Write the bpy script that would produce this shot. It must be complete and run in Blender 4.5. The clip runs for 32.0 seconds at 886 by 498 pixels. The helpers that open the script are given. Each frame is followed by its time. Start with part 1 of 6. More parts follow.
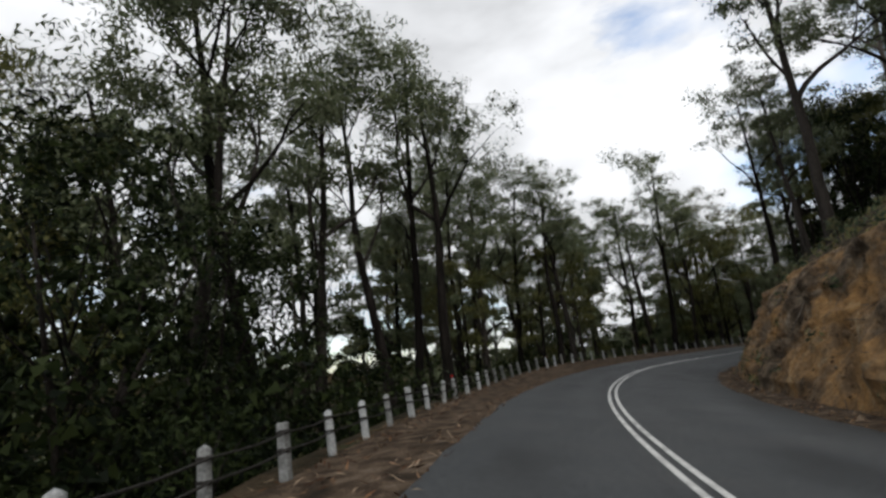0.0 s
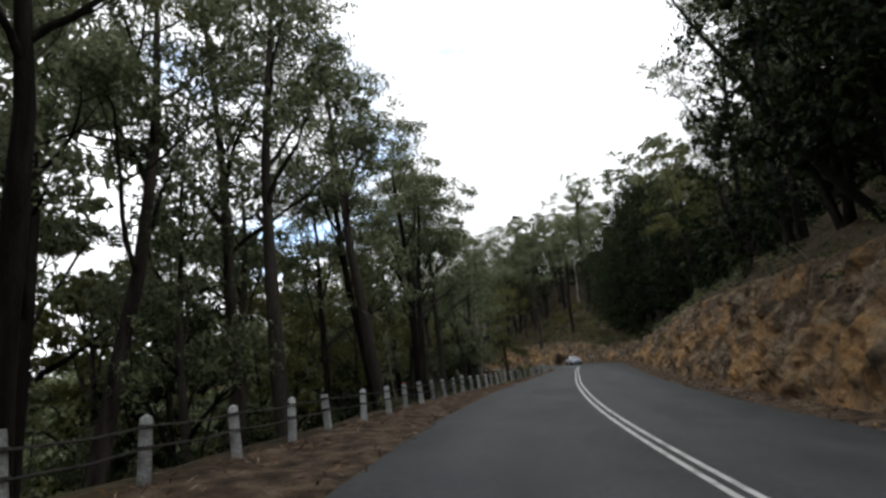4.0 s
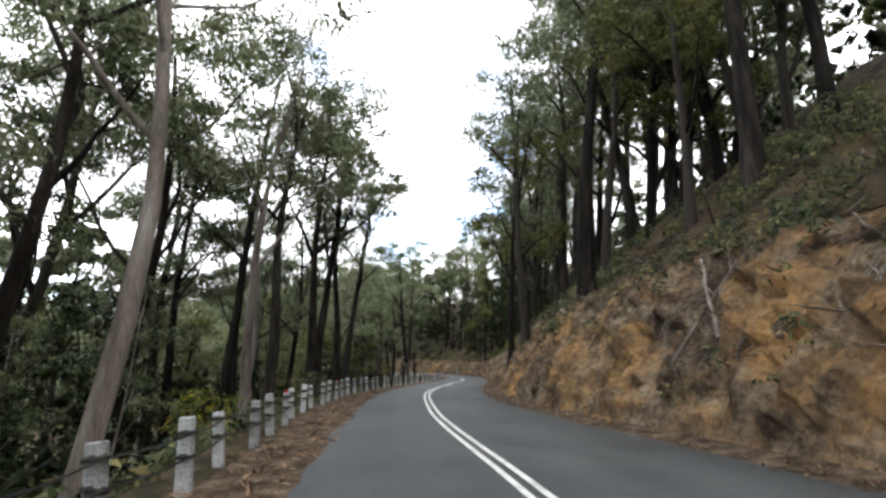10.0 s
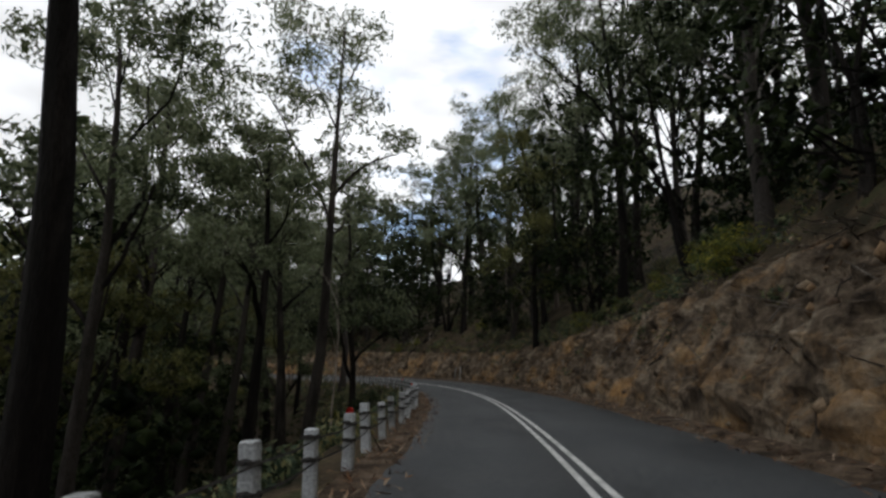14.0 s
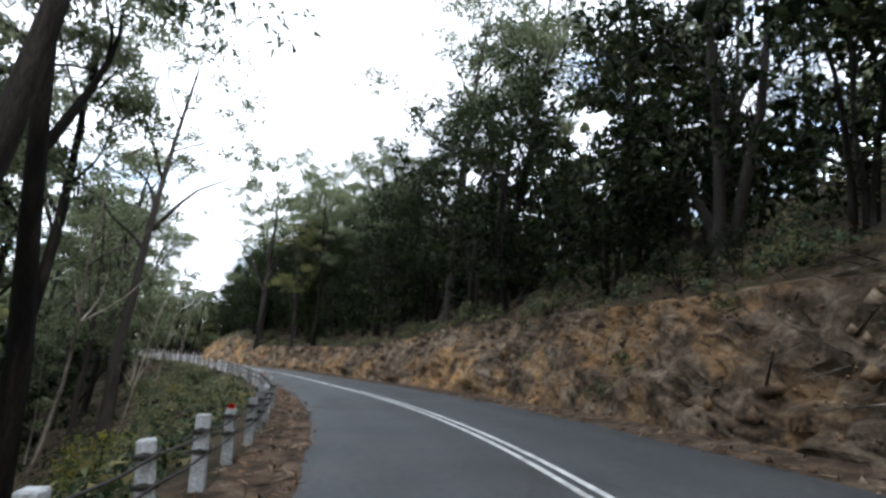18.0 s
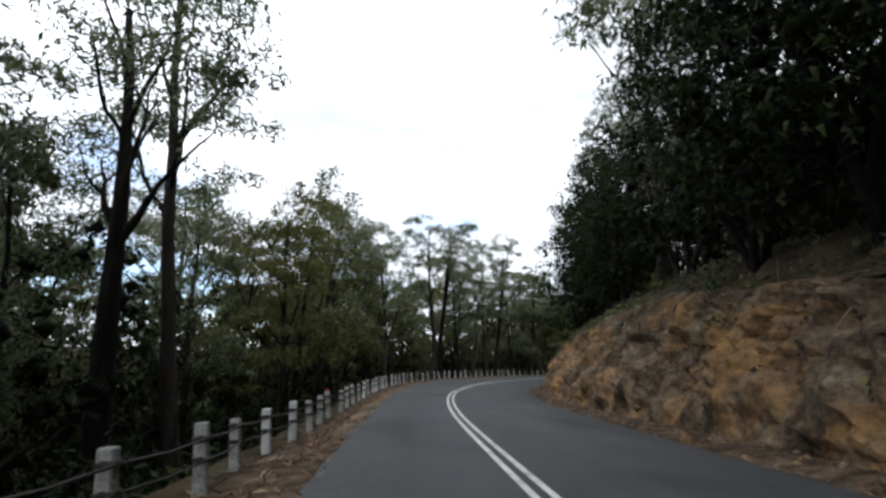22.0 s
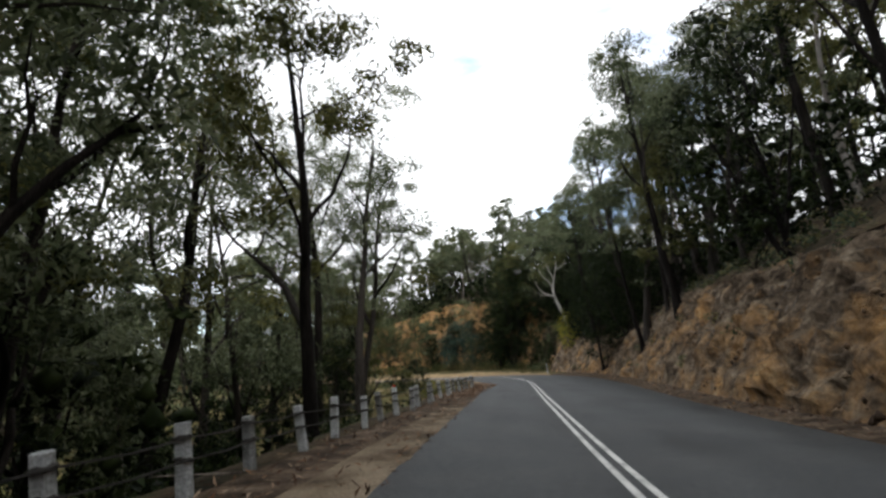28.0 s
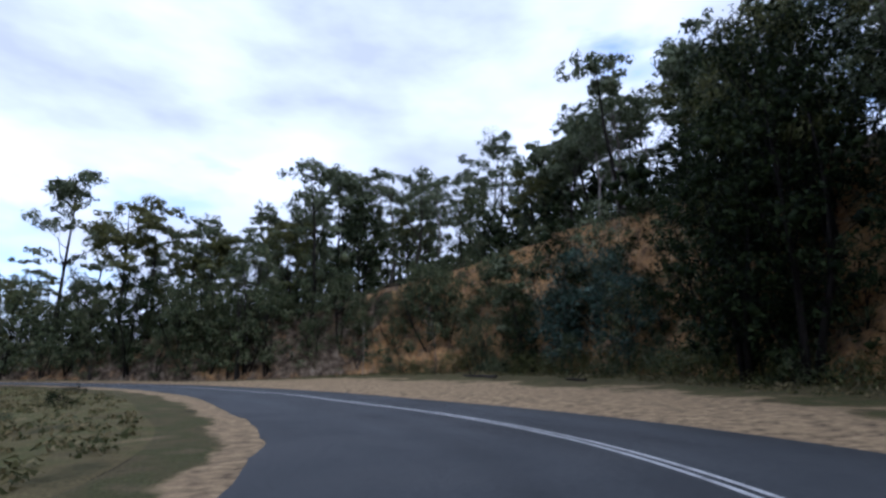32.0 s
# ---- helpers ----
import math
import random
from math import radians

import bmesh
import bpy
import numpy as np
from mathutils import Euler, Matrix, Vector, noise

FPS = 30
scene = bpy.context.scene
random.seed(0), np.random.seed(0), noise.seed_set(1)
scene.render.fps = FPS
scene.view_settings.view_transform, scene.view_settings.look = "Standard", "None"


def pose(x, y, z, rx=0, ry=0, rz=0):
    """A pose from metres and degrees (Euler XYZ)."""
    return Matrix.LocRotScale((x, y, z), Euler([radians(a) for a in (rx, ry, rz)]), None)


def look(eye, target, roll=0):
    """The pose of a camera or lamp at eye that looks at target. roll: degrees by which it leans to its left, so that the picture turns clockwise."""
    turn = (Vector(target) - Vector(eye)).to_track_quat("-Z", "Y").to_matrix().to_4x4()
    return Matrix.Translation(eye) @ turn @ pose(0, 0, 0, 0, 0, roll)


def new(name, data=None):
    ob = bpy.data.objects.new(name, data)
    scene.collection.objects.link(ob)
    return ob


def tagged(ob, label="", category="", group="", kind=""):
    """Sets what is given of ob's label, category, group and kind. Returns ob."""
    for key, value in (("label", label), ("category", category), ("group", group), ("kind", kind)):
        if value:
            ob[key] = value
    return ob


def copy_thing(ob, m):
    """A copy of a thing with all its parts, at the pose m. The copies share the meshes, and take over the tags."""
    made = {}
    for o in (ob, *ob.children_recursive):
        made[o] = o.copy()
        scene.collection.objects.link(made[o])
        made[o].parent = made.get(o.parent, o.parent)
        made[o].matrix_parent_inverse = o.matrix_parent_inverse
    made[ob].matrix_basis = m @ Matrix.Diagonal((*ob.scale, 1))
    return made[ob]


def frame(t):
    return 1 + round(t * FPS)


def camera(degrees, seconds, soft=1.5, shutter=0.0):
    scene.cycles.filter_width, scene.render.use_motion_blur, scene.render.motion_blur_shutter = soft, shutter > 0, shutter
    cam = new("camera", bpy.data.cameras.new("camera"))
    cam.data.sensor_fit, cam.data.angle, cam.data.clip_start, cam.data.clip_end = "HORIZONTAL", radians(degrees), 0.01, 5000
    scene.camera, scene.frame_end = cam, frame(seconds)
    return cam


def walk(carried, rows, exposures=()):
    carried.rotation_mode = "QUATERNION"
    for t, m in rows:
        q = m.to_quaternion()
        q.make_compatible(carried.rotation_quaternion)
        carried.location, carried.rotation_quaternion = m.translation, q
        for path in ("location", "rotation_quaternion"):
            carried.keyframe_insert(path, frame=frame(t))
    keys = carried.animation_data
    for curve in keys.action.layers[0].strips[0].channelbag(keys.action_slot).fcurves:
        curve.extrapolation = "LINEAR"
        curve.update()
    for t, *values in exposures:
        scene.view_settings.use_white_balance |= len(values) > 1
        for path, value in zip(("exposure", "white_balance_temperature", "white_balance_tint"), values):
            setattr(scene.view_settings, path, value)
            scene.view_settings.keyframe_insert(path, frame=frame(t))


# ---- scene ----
cam = camera(80.5, 32.0, soft=2.8)
PATH = [
    (0.0, 0.00, 0.00, 1.573, 102.90, 6.16, -1.32),
    (0.5, 1.86, 9.80, 1.582, 102.90, 6.50, -7.05),
    (1.0, 4.57, 19.34, 1.594, 102.90, 6.92, -12.98),
    (1.5, 8.28, 28.48, 1.603, 102.90, 7.24, -20.46),
    (2.0, 13.16, 36.96, 1.606, 102.90, 7.34, -28.91),
    (2.5, 19.24, 44.53, 1.603, 102.90, 7.23, -38.03),
    (3.0, 26.36, 51.04, 1.592, 102.90, 6.84, -45.98),
    (3.5, 34.11, 56.67, 1.575, 102.90, 6.25, -50.95),
    (4.0, 42.14, 61.76, 1.556, 102.90, 5.57, -54.34),
    (4.5, 50.32, 66.42, 1.536, 102.90, 4.84, -58.01),
    (5.0, 58.63, 70.65, 1.512, 102.90, 3.99, -61.21),
    (5.5, 67.05, 74.42, 1.484, 102.90, 3.00, -63.90),
    (6.0, 75.55, 77.78, 1.456, 102.90, 2.00, -65.89),
    (6.5, 84.06, 80.86, 1.428, 102.90, 1.01, -67.01),
    (7.0, 92.44, 83.80, 1.405, 102.90, 0.16, -67.22),
    (7.5, 100.54, 86.77, 1.386, 102.90, -0.49, -66.18),
    (8.0, 108.27, 90.02, 1.372, 102.90, -1.00, -63.60),
    (8.5, 115.52, 93.76, 1.359, 102.90, -1.48, -59.68),
    (9.0, 122.17, 98.15, 1.353, 102.90, -1.68, -54.42),
    (9.5, 128.11, 103.18, 1.359, 102.90, -1.48, -48.36),
    (10.0, 133.28, 108.76, 1.374, 102.90, -0.92, -42.03),
    (10.5, 137.84, 114.61, 1.393, 102.90, -0.26, -38.39),
    (11.0, 142.16, 120.46, 1.407, 102.90, 0.26, -37.18),
    (11.5, 146.62, 126.25, 1.414, 102.90, 0.48, -37.48),
    (12.0, 151.37, 131.88, 1.412, 102.90, 0.42, -39.10),
    (12.5, 156.49, 137.24, 1.407, 102.90, 0.24, -41.34),
    (13.0, 161.91, 142.38, 1.399, 102.90, -0.03, -42.75),
    (13.5, 167.52, 147.44, 1.391, 102.90, -0.33, -43.05),
    (14.0, 173.22, 152.55, 1.381, 102.90, -0.67, -43.14),
    (14.5, 178.98, 157.77, 1.371, 102.90, -1.05, -42.51),
    (15.0, 184.65, 163.22, 1.358, 102.90, -1.50, -41.31),
    (15.5, 190.06, 169.09, 1.344, 102.90, -2.00, -39.50),
    (16.0, 195.02, 175.47, 1.330, 102.90, -2.50, -36.68),
    (16.5, 199.43, 182.38, 1.316, 102.90, -3.00, -32.51),
    (17.0, 203.20, 189.73, 1.302, 102.90, -3.49, -26.91),
    (17.5, 206.19, 197.48, 1.293, 102.90, -3.84, -20.06),
    (18.0, 208.18, 205.59, 1.289, 102.90, -3.98, -12.31),
    (18.5, 209.07, 213.94, 1.295, 102.90, -3.76, -5.06),
    (19.0, 208.96, 222.38, 1.309, 102.90, -3.24, 0.97),
    (19.5, 208.03, 230.81, 1.328, 102.90, -2.58, 6.02),
    (20.0, 206.35, 239.17, 1.344, 102.90, -2.00, 10.70),
    (20.5, 204.06, 247.41, 1.358, 102.90, -1.50, 14.35),
    (21.0, 201.27, 255.54, 1.372, 102.90, -1.00, 17.61),
    (21.5, 198.07, 263.55, 1.386, 102.90, -0.49, 20.65),
    (22.0, 194.52, 271.45, 1.407, 102.90, 0.24, 23.13),
    (22.5, 190.77, 279.30, 1.435, 102.90, 1.26, 24.52),
    (23.0, 186.99, 287.17, 1.470, 102.90, 2.50, 24.92),
    (23.5, 183.39, 295.17, 1.504, 102.90, 3.73, 23.96),
    (24.0, 180.23, 303.39, 1.529, 102.90, 4.60, 20.93),
    (24.5, 177.69, 311.87, 1.539, 102.90, 4.98, 17.46),
    (25.0, 176.00, 320.60, 1.540, 102.90, 5.00, 11.00),
    (25.5, 175.25, 329.50, 1.540, 102.90, 5.00, 5.92),
    (26.0, 175.28, 338.47, 1.540, 102.90, 4.99, 0.30),
    (26.5, 176.31, 347.43, 1.535, 102.90, 4.84, -7.75),
    (27.0, 178.46, 356.24, 1.526, 102.90, 4.49, -14.10),
    (27.5, 181.59, 364.81, 1.512, 102.90, 4.00, -18.77),
    (28.0, 185.50, 373.11, 1.498, 102.90, 3.50, -21.93),
    (28.5, 189.91, 381.21, 1.485, 102.90, 3.05, -23.75),
    (29.0, 194.44, 389.22, 1.475, 102.90, 2.67, -24.27),
    (29.5, 198.85, 397.12, 1.465, 102.90, 2.33, -24.58),
    (30.0, 203.07, 404.90, 1.452, 102.90, 1.87, -24.58),
    (30.5, 206.96, 412.64, 1.435, 102.90, 1.25, -23.02),
    (31.0, 210.29, 420.43, 1.418, 102.90, 0.66, -19.71),
    (31.5, 212.84, 428.31, 1.407, 102.90, 0.26, -14.34),
    (32.0, 214.37, 436.25, 1.402, 102.90, 0.08, -7.32),
]
EXPOSURES = [(0.0, -0.60, 6500, 10), (1.0, -0.48, 6500, 10), (2.0, -0.40, 6500, 10), (3.0, -0.50, 6500, 10), (4.0, 0.10, 6500, 10), (6.5, -0.20, 6500, 10), (7.0, -0.10, 6500, 10), (8.0, 0.90, 6500, 10), (9.0, 1.42, 6500, 10), (10.0, 1.20, 6500, 10), (12.0, 0.50, 6500, 10), (13.0, -0.60, 6500, 10), (14.0, -0.30, 6500, 10), (16.5, 1.00, 6000, 10), (18.0, 1.00, 5900, 10), (20.0, 0.80, 5850, 10), (21.0, 0.50, 5950, 10), (23.0, -0.35, 6250, 10), (24.0, -0.35, 6300, 10), (25.0, -0.30, 6500, 10), (26.0, -0.40, 6500, 10), (29.0, 0.52, 6500, 10), (30.0, 0.62, 6200, 10), (31.0, -0.25, 5500, 14), (32.0, -0.45, 5100, 18)]
walk(cam, [(t, pose(*p)) for t, *p in PATH], EXPOSURES)

BEARINGS = [-1.9, -3.7, -6.8, -10.3, -14.4, -18.7, -24.2, -31.0, -39.3, -48.0, -54.2, -58.1, -60.6, -62.3, -63.9, -66.4, -68.1, -68.8, -69.4, -69.2, -69.2, -66.5, -60.3, -53.8, -45.9, -38.5, -35.1, -35.2, -38.7, -43.4, -46.7, -48.1, -47.7, -46.9, -45.4, -43.1, -39.2, -34.7, -29.4, -22.5, -15.0, -7.1, -0.5, 5.3, 10.5, 13.3, 15.9, 18.9, 22.1, 24.9, 26.1, 26.1, 24.8, 21.5, 17.5, 13.1, 7.4, 2.4, -2.6, -8.6, -14.9, -20.5, -25.0, -28.1, -29.5, -29.4, -29.4, -29.0, -27.9, -24.7, -22.4, -10.6, -6.2, 13.8, 26.5, 24.6, 34.0, 38.0, 44.0, 51.0, 58.0, 64.0, 70.0, 75.0]
START = (0.09, -20.16)
BANK = [(0, -6.2), (20, -6.9), (40, -7.3), (59, -6.8), (78, -5.6), (97, -4.0), (115, -2.0), (133, -0.2), (150, 1.0), (166, 1.7), (182, 0.9), (196, -0.3), (211, -0.4), (226, 0.0), (241, 0.7), (257, 1.5), (273, 2.5), (289, 3.5), (306, 4.0), (323, 3.2), (340, 2.0), (357, 1.0), (374, -0.2), (392, -2.5), (409, -4.6), (427, -5.0), (445, -5.0), (463, -4.5), (481, -3.5), (500, -2.7), (518, -1.9), (535, -0.7), (551, -0.1)]

# ---- light ----
world = bpy.data.worlds.new("sky")
scene.world = world
world.use_nodes = True
wn, wl = world.node_tree.nodes, world.node_tree.links
wn.clear()
sky = wn.new("ShaderNodeTexSky")
sky.sky_type, sky.sun_disc = 'NISHITA', False
sky.sun_elevation, sky.sun_rotation = radians(38), radians(200)
coord = wn.new("ShaderNodeTexCoord")
squash = wn.new("ShaderNodeMapping")
squash.inputs["Scale"].default_value = (1.0, 1.0, 2.6)
cloud = wn.new("ShaderNodeTexNoise")
cloud.inputs["Scale"].default_value, cloud.inputs["Detail"].default_value = 2.3, 7.0
cloud.inputs["Roughness"].default_value = 0.55
cover = wn.new("ShaderNodeValToRGB")
cover.color_ramp.elements[0].position, cover.color_ramp.elements[1].position = 0.285, 0.405
cover.color_ramp.elements[0].color = (0.12, 0.12, 0.12, 1)
blue = wn.new("ShaderNodeBackground")
blue.inputs["Strength"].default_value = 0.36
white = wn.new("ShaderNodeBackground")
white.inputs["Color"].default_value = (0.95, 0.97, 1.0, 1)
thick = wn.new("ShaderNodeTexNoise")
thick.inputs["Scale"].default_value, thick.inputs["Detail"].default_value = 3.0, 5.0
shade = wn.new("ShaderNodeMapRange")
shade.inputs["From Min"].default_value, shade.inputs["From Max"].default_value = 0.3, 0.65
shade.inputs["To Min"].default_value, shade.inputs["To Max"].default_value = 1.05, 1.9
wl.new(squash.outputs["Vector"], thick.inputs["Vector"])
wl.new(thick.outputs["Fac"], shade.inputs["Value"])
wl.new(shade.outputs["Result"], white.inputs["Strength"])
both = wn.new("ShaderNodeMixShader")
out = wn.new("ShaderNodeOutputWorld")
wl.new(coord.outputs["Generated"], squash.inputs["Vector"])
wl.new(squash.outputs["Vector"], cloud.inputs["Vector"])
# the clouds thin out low in the west and north
split, low, west, thin = wn.new("ShaderNodeSeparateXYZ"), wn.new("ShaderNodeMapRange"), wn.new("ShaderNodeMapRange"), wn.new("ShaderNodeMath")
wl.new(coord.outputs["Generated"], split.inputs["Vector"])
low.interpolation_type = west.interpolation_type = 'SMOOTHSTEP'
low.inputs["From Min"].default_value, low.inputs["From Max"].default_value = 0.42, 0.15
low.inputs["To Min"].default_value, low.inputs["To Max"].default_value = 0.0, 0.105
west.inputs["From Min"].default_value, west.inputs["From Max"].default_value = 0.55, -0.15
wl.new(split.outputs["Z"], low.inputs["Value"])
wl.new(split.outputs["X"], west.inputs["Value"])
thin.operation = 'MULTIPLY'
wl.new(low.outputs["Result"], thin.inputs[0])
wl.new(west.outputs["Result"], thin.inputs[1])
less = wn.new("ShaderNodeMath")
less.operation = 'SUBTRACT'
wl.new(cloud.outputs["Fac"], less.inputs[0])
wl.new(thin.outputs[0], less.inputs[1])
wl.new(less.outputs[0], cover.inputs["Fac"])
wl.new(sky.outputs["Color"], blue.inputs["Color"])
wl.new(cover.outputs["Color"], both.inputs["Fac"])
wl.new(blue.outputs["Background"], both.inputs[1])
wl.new(white.outputs["Background"], both.inputs[2])
wl.new(both.outputs["Shader"], out.inputs["Surface"])

sun = new("sun", bpy.data.lights.new("sun", 'SUN'))
sun.data.energy, sun.data.angle, sun.data.color = 1.5, radians(18), (1.0, 0.95, 0.87)
sun.matrix_world = look((0, 0, 60), (-20, 55, 14))


# ---- materials ----
def material(name, colours, scale=6.0, rough=0.9, bump=0.3, bump_scale=40.0, fine=0.25, island=0.0, per_object=0.0,
             stretch=(1, 1, 1), translucent=0.0, metallic=0.0, detail=6.0, spread=(0.3, 0.7), gloss=0.1):
    """A material whose colour wanders between colours at one scale, with finer grain and relief on top."""
    m = bpy.data.materials.new(name)
    m.use_nodes = True
    n, l = m.node_tree.nodes, m.node_tree.links
    b = n["Principled BSDF"]
    b.inputs["Roughness"].default_value, b.inputs["Metallic"].default_value = rough, metallic
    b.inputs["Specular IOR Level"].default_value = gloss
    tc, mp = n.new("ShaderNodeTexCoord"), n.new("ShaderNodeMapping")
    mp.inputs["Scale"].default_value = stretch
    l.new(tc.outputs["Object"], mp.inputs["Vector"])
    big, small = n.new("ShaderNodeTexNoise"), n.new("ShaderNodeTexNoise")
    big.inputs["Scale"].default_value, big.inputs["Detail"].default_value = scale, detail
    small.inputs["Scale"].default_value, small.inputs["Detail"].default_value = bump_scale, 5.0
    l.new(mp.outputs["Vector"], big.inputs["Vector"])
    l.new(mp.outputs["Vector"], small.inputs["Vector"])
    ramp = n.new("ShaderNodeValToRGB")
    e = ramp.color_ramp.elements
    while len(e) < len(colours):
        e.new(0.5)
    for i, c in enumerate(colours):
        e[i].position = spread[0] + (spread[1] - spread[0]) * i / max(1, len(colours) - 1)
        e[i].color = (*c, 1)
    fac = big.outputs["Fac"]
    if island or per_object:
        add = n.new("ShaderNodeMath")
        add.operation = 'MULTIPLY_ADD'
        add.inputs[1].default_value = island or per_object
        src = n.new("ShaderNodeNewGeometry").outputs["Random Per Island"] if island else n.new("ShaderNodeObjectInfo").outputs["Random"]
        sub = n.new("ShaderNodeMath")
        sub.operation = 'SUBTRACT'
        sub.inputs[1].default_value = 0.5
        l.new(src, sub.inputs[0])
        l.new(sub.outputs[0], add.inputs[0])
        l.new(fac, add.inputs[2])
        fac = add.outputs[0]
    l.new(fac, ramp.inputs["Fac"])
    grain = n.new("ShaderNodeMix")
    grain.data_type, grain.blend_type = 'RGBA', 'MULTIPLY'
    grain.inputs["Factor"].default_value = fine * 2
    grey = n.new("ShaderNodeValToRGB")
    grey.color_ramp.elements[0].position, grey.color_ramp.elements[1].position = 0.3, 0.7
    grey.color_ramp.elements[0].color, grey.color_ramp.elements[1].color = (0.35, 0.35, 0.35, 1), (1.25, 1.25, 1.25, 1)
    l.new(small.outputs["Fac"], grey.inputs["Fac"])
    l.new(ramp.outputs["Color"], grain.inputs["A"])
    l.new(grey.outputs["Color"], grain.inputs["B"])
    l.new(grain.outputs["Result"], b.inputs["Base Color"])
    if bump:
        bp = n.new("ShaderNodeBump")
        bp.inputs["Strength"].default_value, bp.inputs["Distance"].default_value = bump, 0.05
        l.new(small.outputs["Fac"], bp.inputs["Height"])
        l.new(bp.outputs["Normal"], b.inputs["Normal"])
    if translucent:
        t, mix = n.new("ShaderNodeBsdfTranslucent"), n.new("ShaderNodeMixShader")
        mix.inputs["Fac"].default_value = translucent
        l.new(grain.outputs["Result"], t.inputs["Color"])
        l.new(b.outputs["BSDF"], mix.inputs[1])
        l.new(t.outputs["BSDF"], mix.inputs[2])
        l.new(mix.outputs["Shader"], n["Material Output"].inputs["Surface"])
    return m


ASPHALT = material("asphalt", [(0.036, 0.040, 0.043), (0.045, 0.049, 0.052), (0.055, 0.058, 0.060)], 0.5, 0.72, 0.5, 70, 0.22, gloss=0.4)


def worn(m):
    """Paler wheel tracks along the lanes, dark oil streaks between them and blotchy stains."""
    n, l = m.node_tree.nodes, m.node_tree.links
    b = n["Principled BSDF"]
    base = b.inputs["Base Color"].links[0].from_socket
    uv, sep = n.new("ShaderNodeUVMap"), n.new("ShaderNodeSeparateXYZ")
    uv.uv_map = "road"
    l.new(uv.outputs["UV"], sep.inputs["Vector"])
    def noise_of(vector, scale, detail, stretch):
        mp, t = n.new("ShaderNodeMapping"), n.new("ShaderNodeTexNoise")
        mp.inputs["Scale"].default_value = stretch
        t.inputs["Scale"].default_value, t.inputs["Detail"].default_value = scale, detail
        l.new(vector, mp.inputs["Vector"])
        l.new(mp.outputs["Vector"], t.inputs["Vector"])
        return t.outputs["Fac"]
    def ramp(fac, stops):
        r = n.new("ShaderNodeValToRGB")
        e = r.color_ramp.elements
        while len(e) < len(stops):
            e.new(0.5)
        for k, (p, c) in enumerate(stops):
            e[k].position, e[k].color = p, (c, c, c, 1)
        l.new(fac, r.inputs["Fac"])
        return r.outputs["Color"]
    def times(a, c):
        x = n.new("ShaderNodeMix")
        x.data_type, x.blend_type = 'RGBA', 'MULTIPLY'
        x.inputs["Factor"].default_value = 1.0
        l.new(a, x.inputs["A"])
        l.new(c, x.inputs["B"])
        return x.outputs["Result"]
    wob = n.new("ShaderNodeMath")
    wob.operation = 'MULTIPLY_ADD'
    wob.inputs[1].default_value = 0.8
    l.new(noise_of(uv.outputs["UV"], 0.25, 2, (1, 0.3, 1)), wob.inputs[0])
    l.new(sep.outputs["X"], wob.inputs[2])
    lane = n.new("ShaderNodeMapRange")
    lane.inputs["From Min"].default_value, lane.inputs["From Max"].default_value = -4.6, 5.4
    l.new(wob.outputs[0], lane.inputs["Value"])
    tracks = ramp(lane.outputs["Result"], [(0.0, 0.85), (0.16, 1.0), (0.22, 1.14), (0.31, 0.90), (0.40, 1.12), (0.50, 0.86), (0.60, 1.10), (0.69, 0.92), (0.78, 1.12), (0.88, 0.95), (1.0, 0.82)])
    stains = ramp(noise_of(uv.outputs["UV"], 0.55, 6, (1, 0.35, 1)), [(0.33, 0.62), (0.45, 0.95), (0.65, 1.1)])
    specks = ramp(noise_of(uv.outputs["UV"], 9.0, 4, (1, 1, 1)), [(0.35, 0.8), (0.65, 1.18)])
    l.new(times(times(times(base, tracks), stains), specks), b.inputs["Base Color"])


worn(ASPHALT)
LINE = material("line_paint", [(0.30, 0.30, 0.29), (0.58, 0.58, 0.56), (0.68, 0.68, 0.66)], 2.5, 0.6, 0.2, 60, 0.3, gloss=0.4)
LITTER = material("leaf_litter", [(0.022, 0.017, 0.012), (0.060, 0.042, 0.028), (0.108, 0.077, 0.052), (0.17, 0.13, 0.096)], 2.4, 0.95, 0.9, 24, 0.42)
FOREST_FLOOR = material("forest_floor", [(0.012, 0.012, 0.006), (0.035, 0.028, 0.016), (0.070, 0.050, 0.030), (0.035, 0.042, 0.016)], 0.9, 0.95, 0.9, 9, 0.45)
SANDY = material("sandy_verge", [(0.05, 0.038, 0.026), (0.12, 0.09, 0.06), (0.20, 0.155, 0.105), (0.26, 0.205, 0.145)], 0.9, 0.95, 0.8, 26, 0.38)
GRASS = material("dry_grass", [(0.060, 0.054, 0.022), (0.135, 0.108, 0.048), (0.088, 0.090, 0.030), (0.23, 0.165, 0.090)], 0.55, 0.95, 0.8, 20, 0.42)
POST = material("weathered_white_paint", [(0.17, 0.175, 0.17), (0.34, 0.35, 0.35), (0.48, 0.50, 0.51)], 4.0, 0.8, 0.5, 30, 0.3, per_object=0.4)
WIRE = material("dark_wire", [(0.02, 0.02, 0.02), (0.05, 0.045, 0.04)], 20, 0.7, 0.2, 90, 0.2)
RED = material("red_reflector", [(0.5, 0.02, 0.015), (0.65, 0.03, 0.02)], 20, 0.25, 0.0, 90, 0.05, gloss=0.5)
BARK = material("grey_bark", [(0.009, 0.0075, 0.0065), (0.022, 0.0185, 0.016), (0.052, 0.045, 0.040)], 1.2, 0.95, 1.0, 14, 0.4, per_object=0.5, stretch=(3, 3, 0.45))
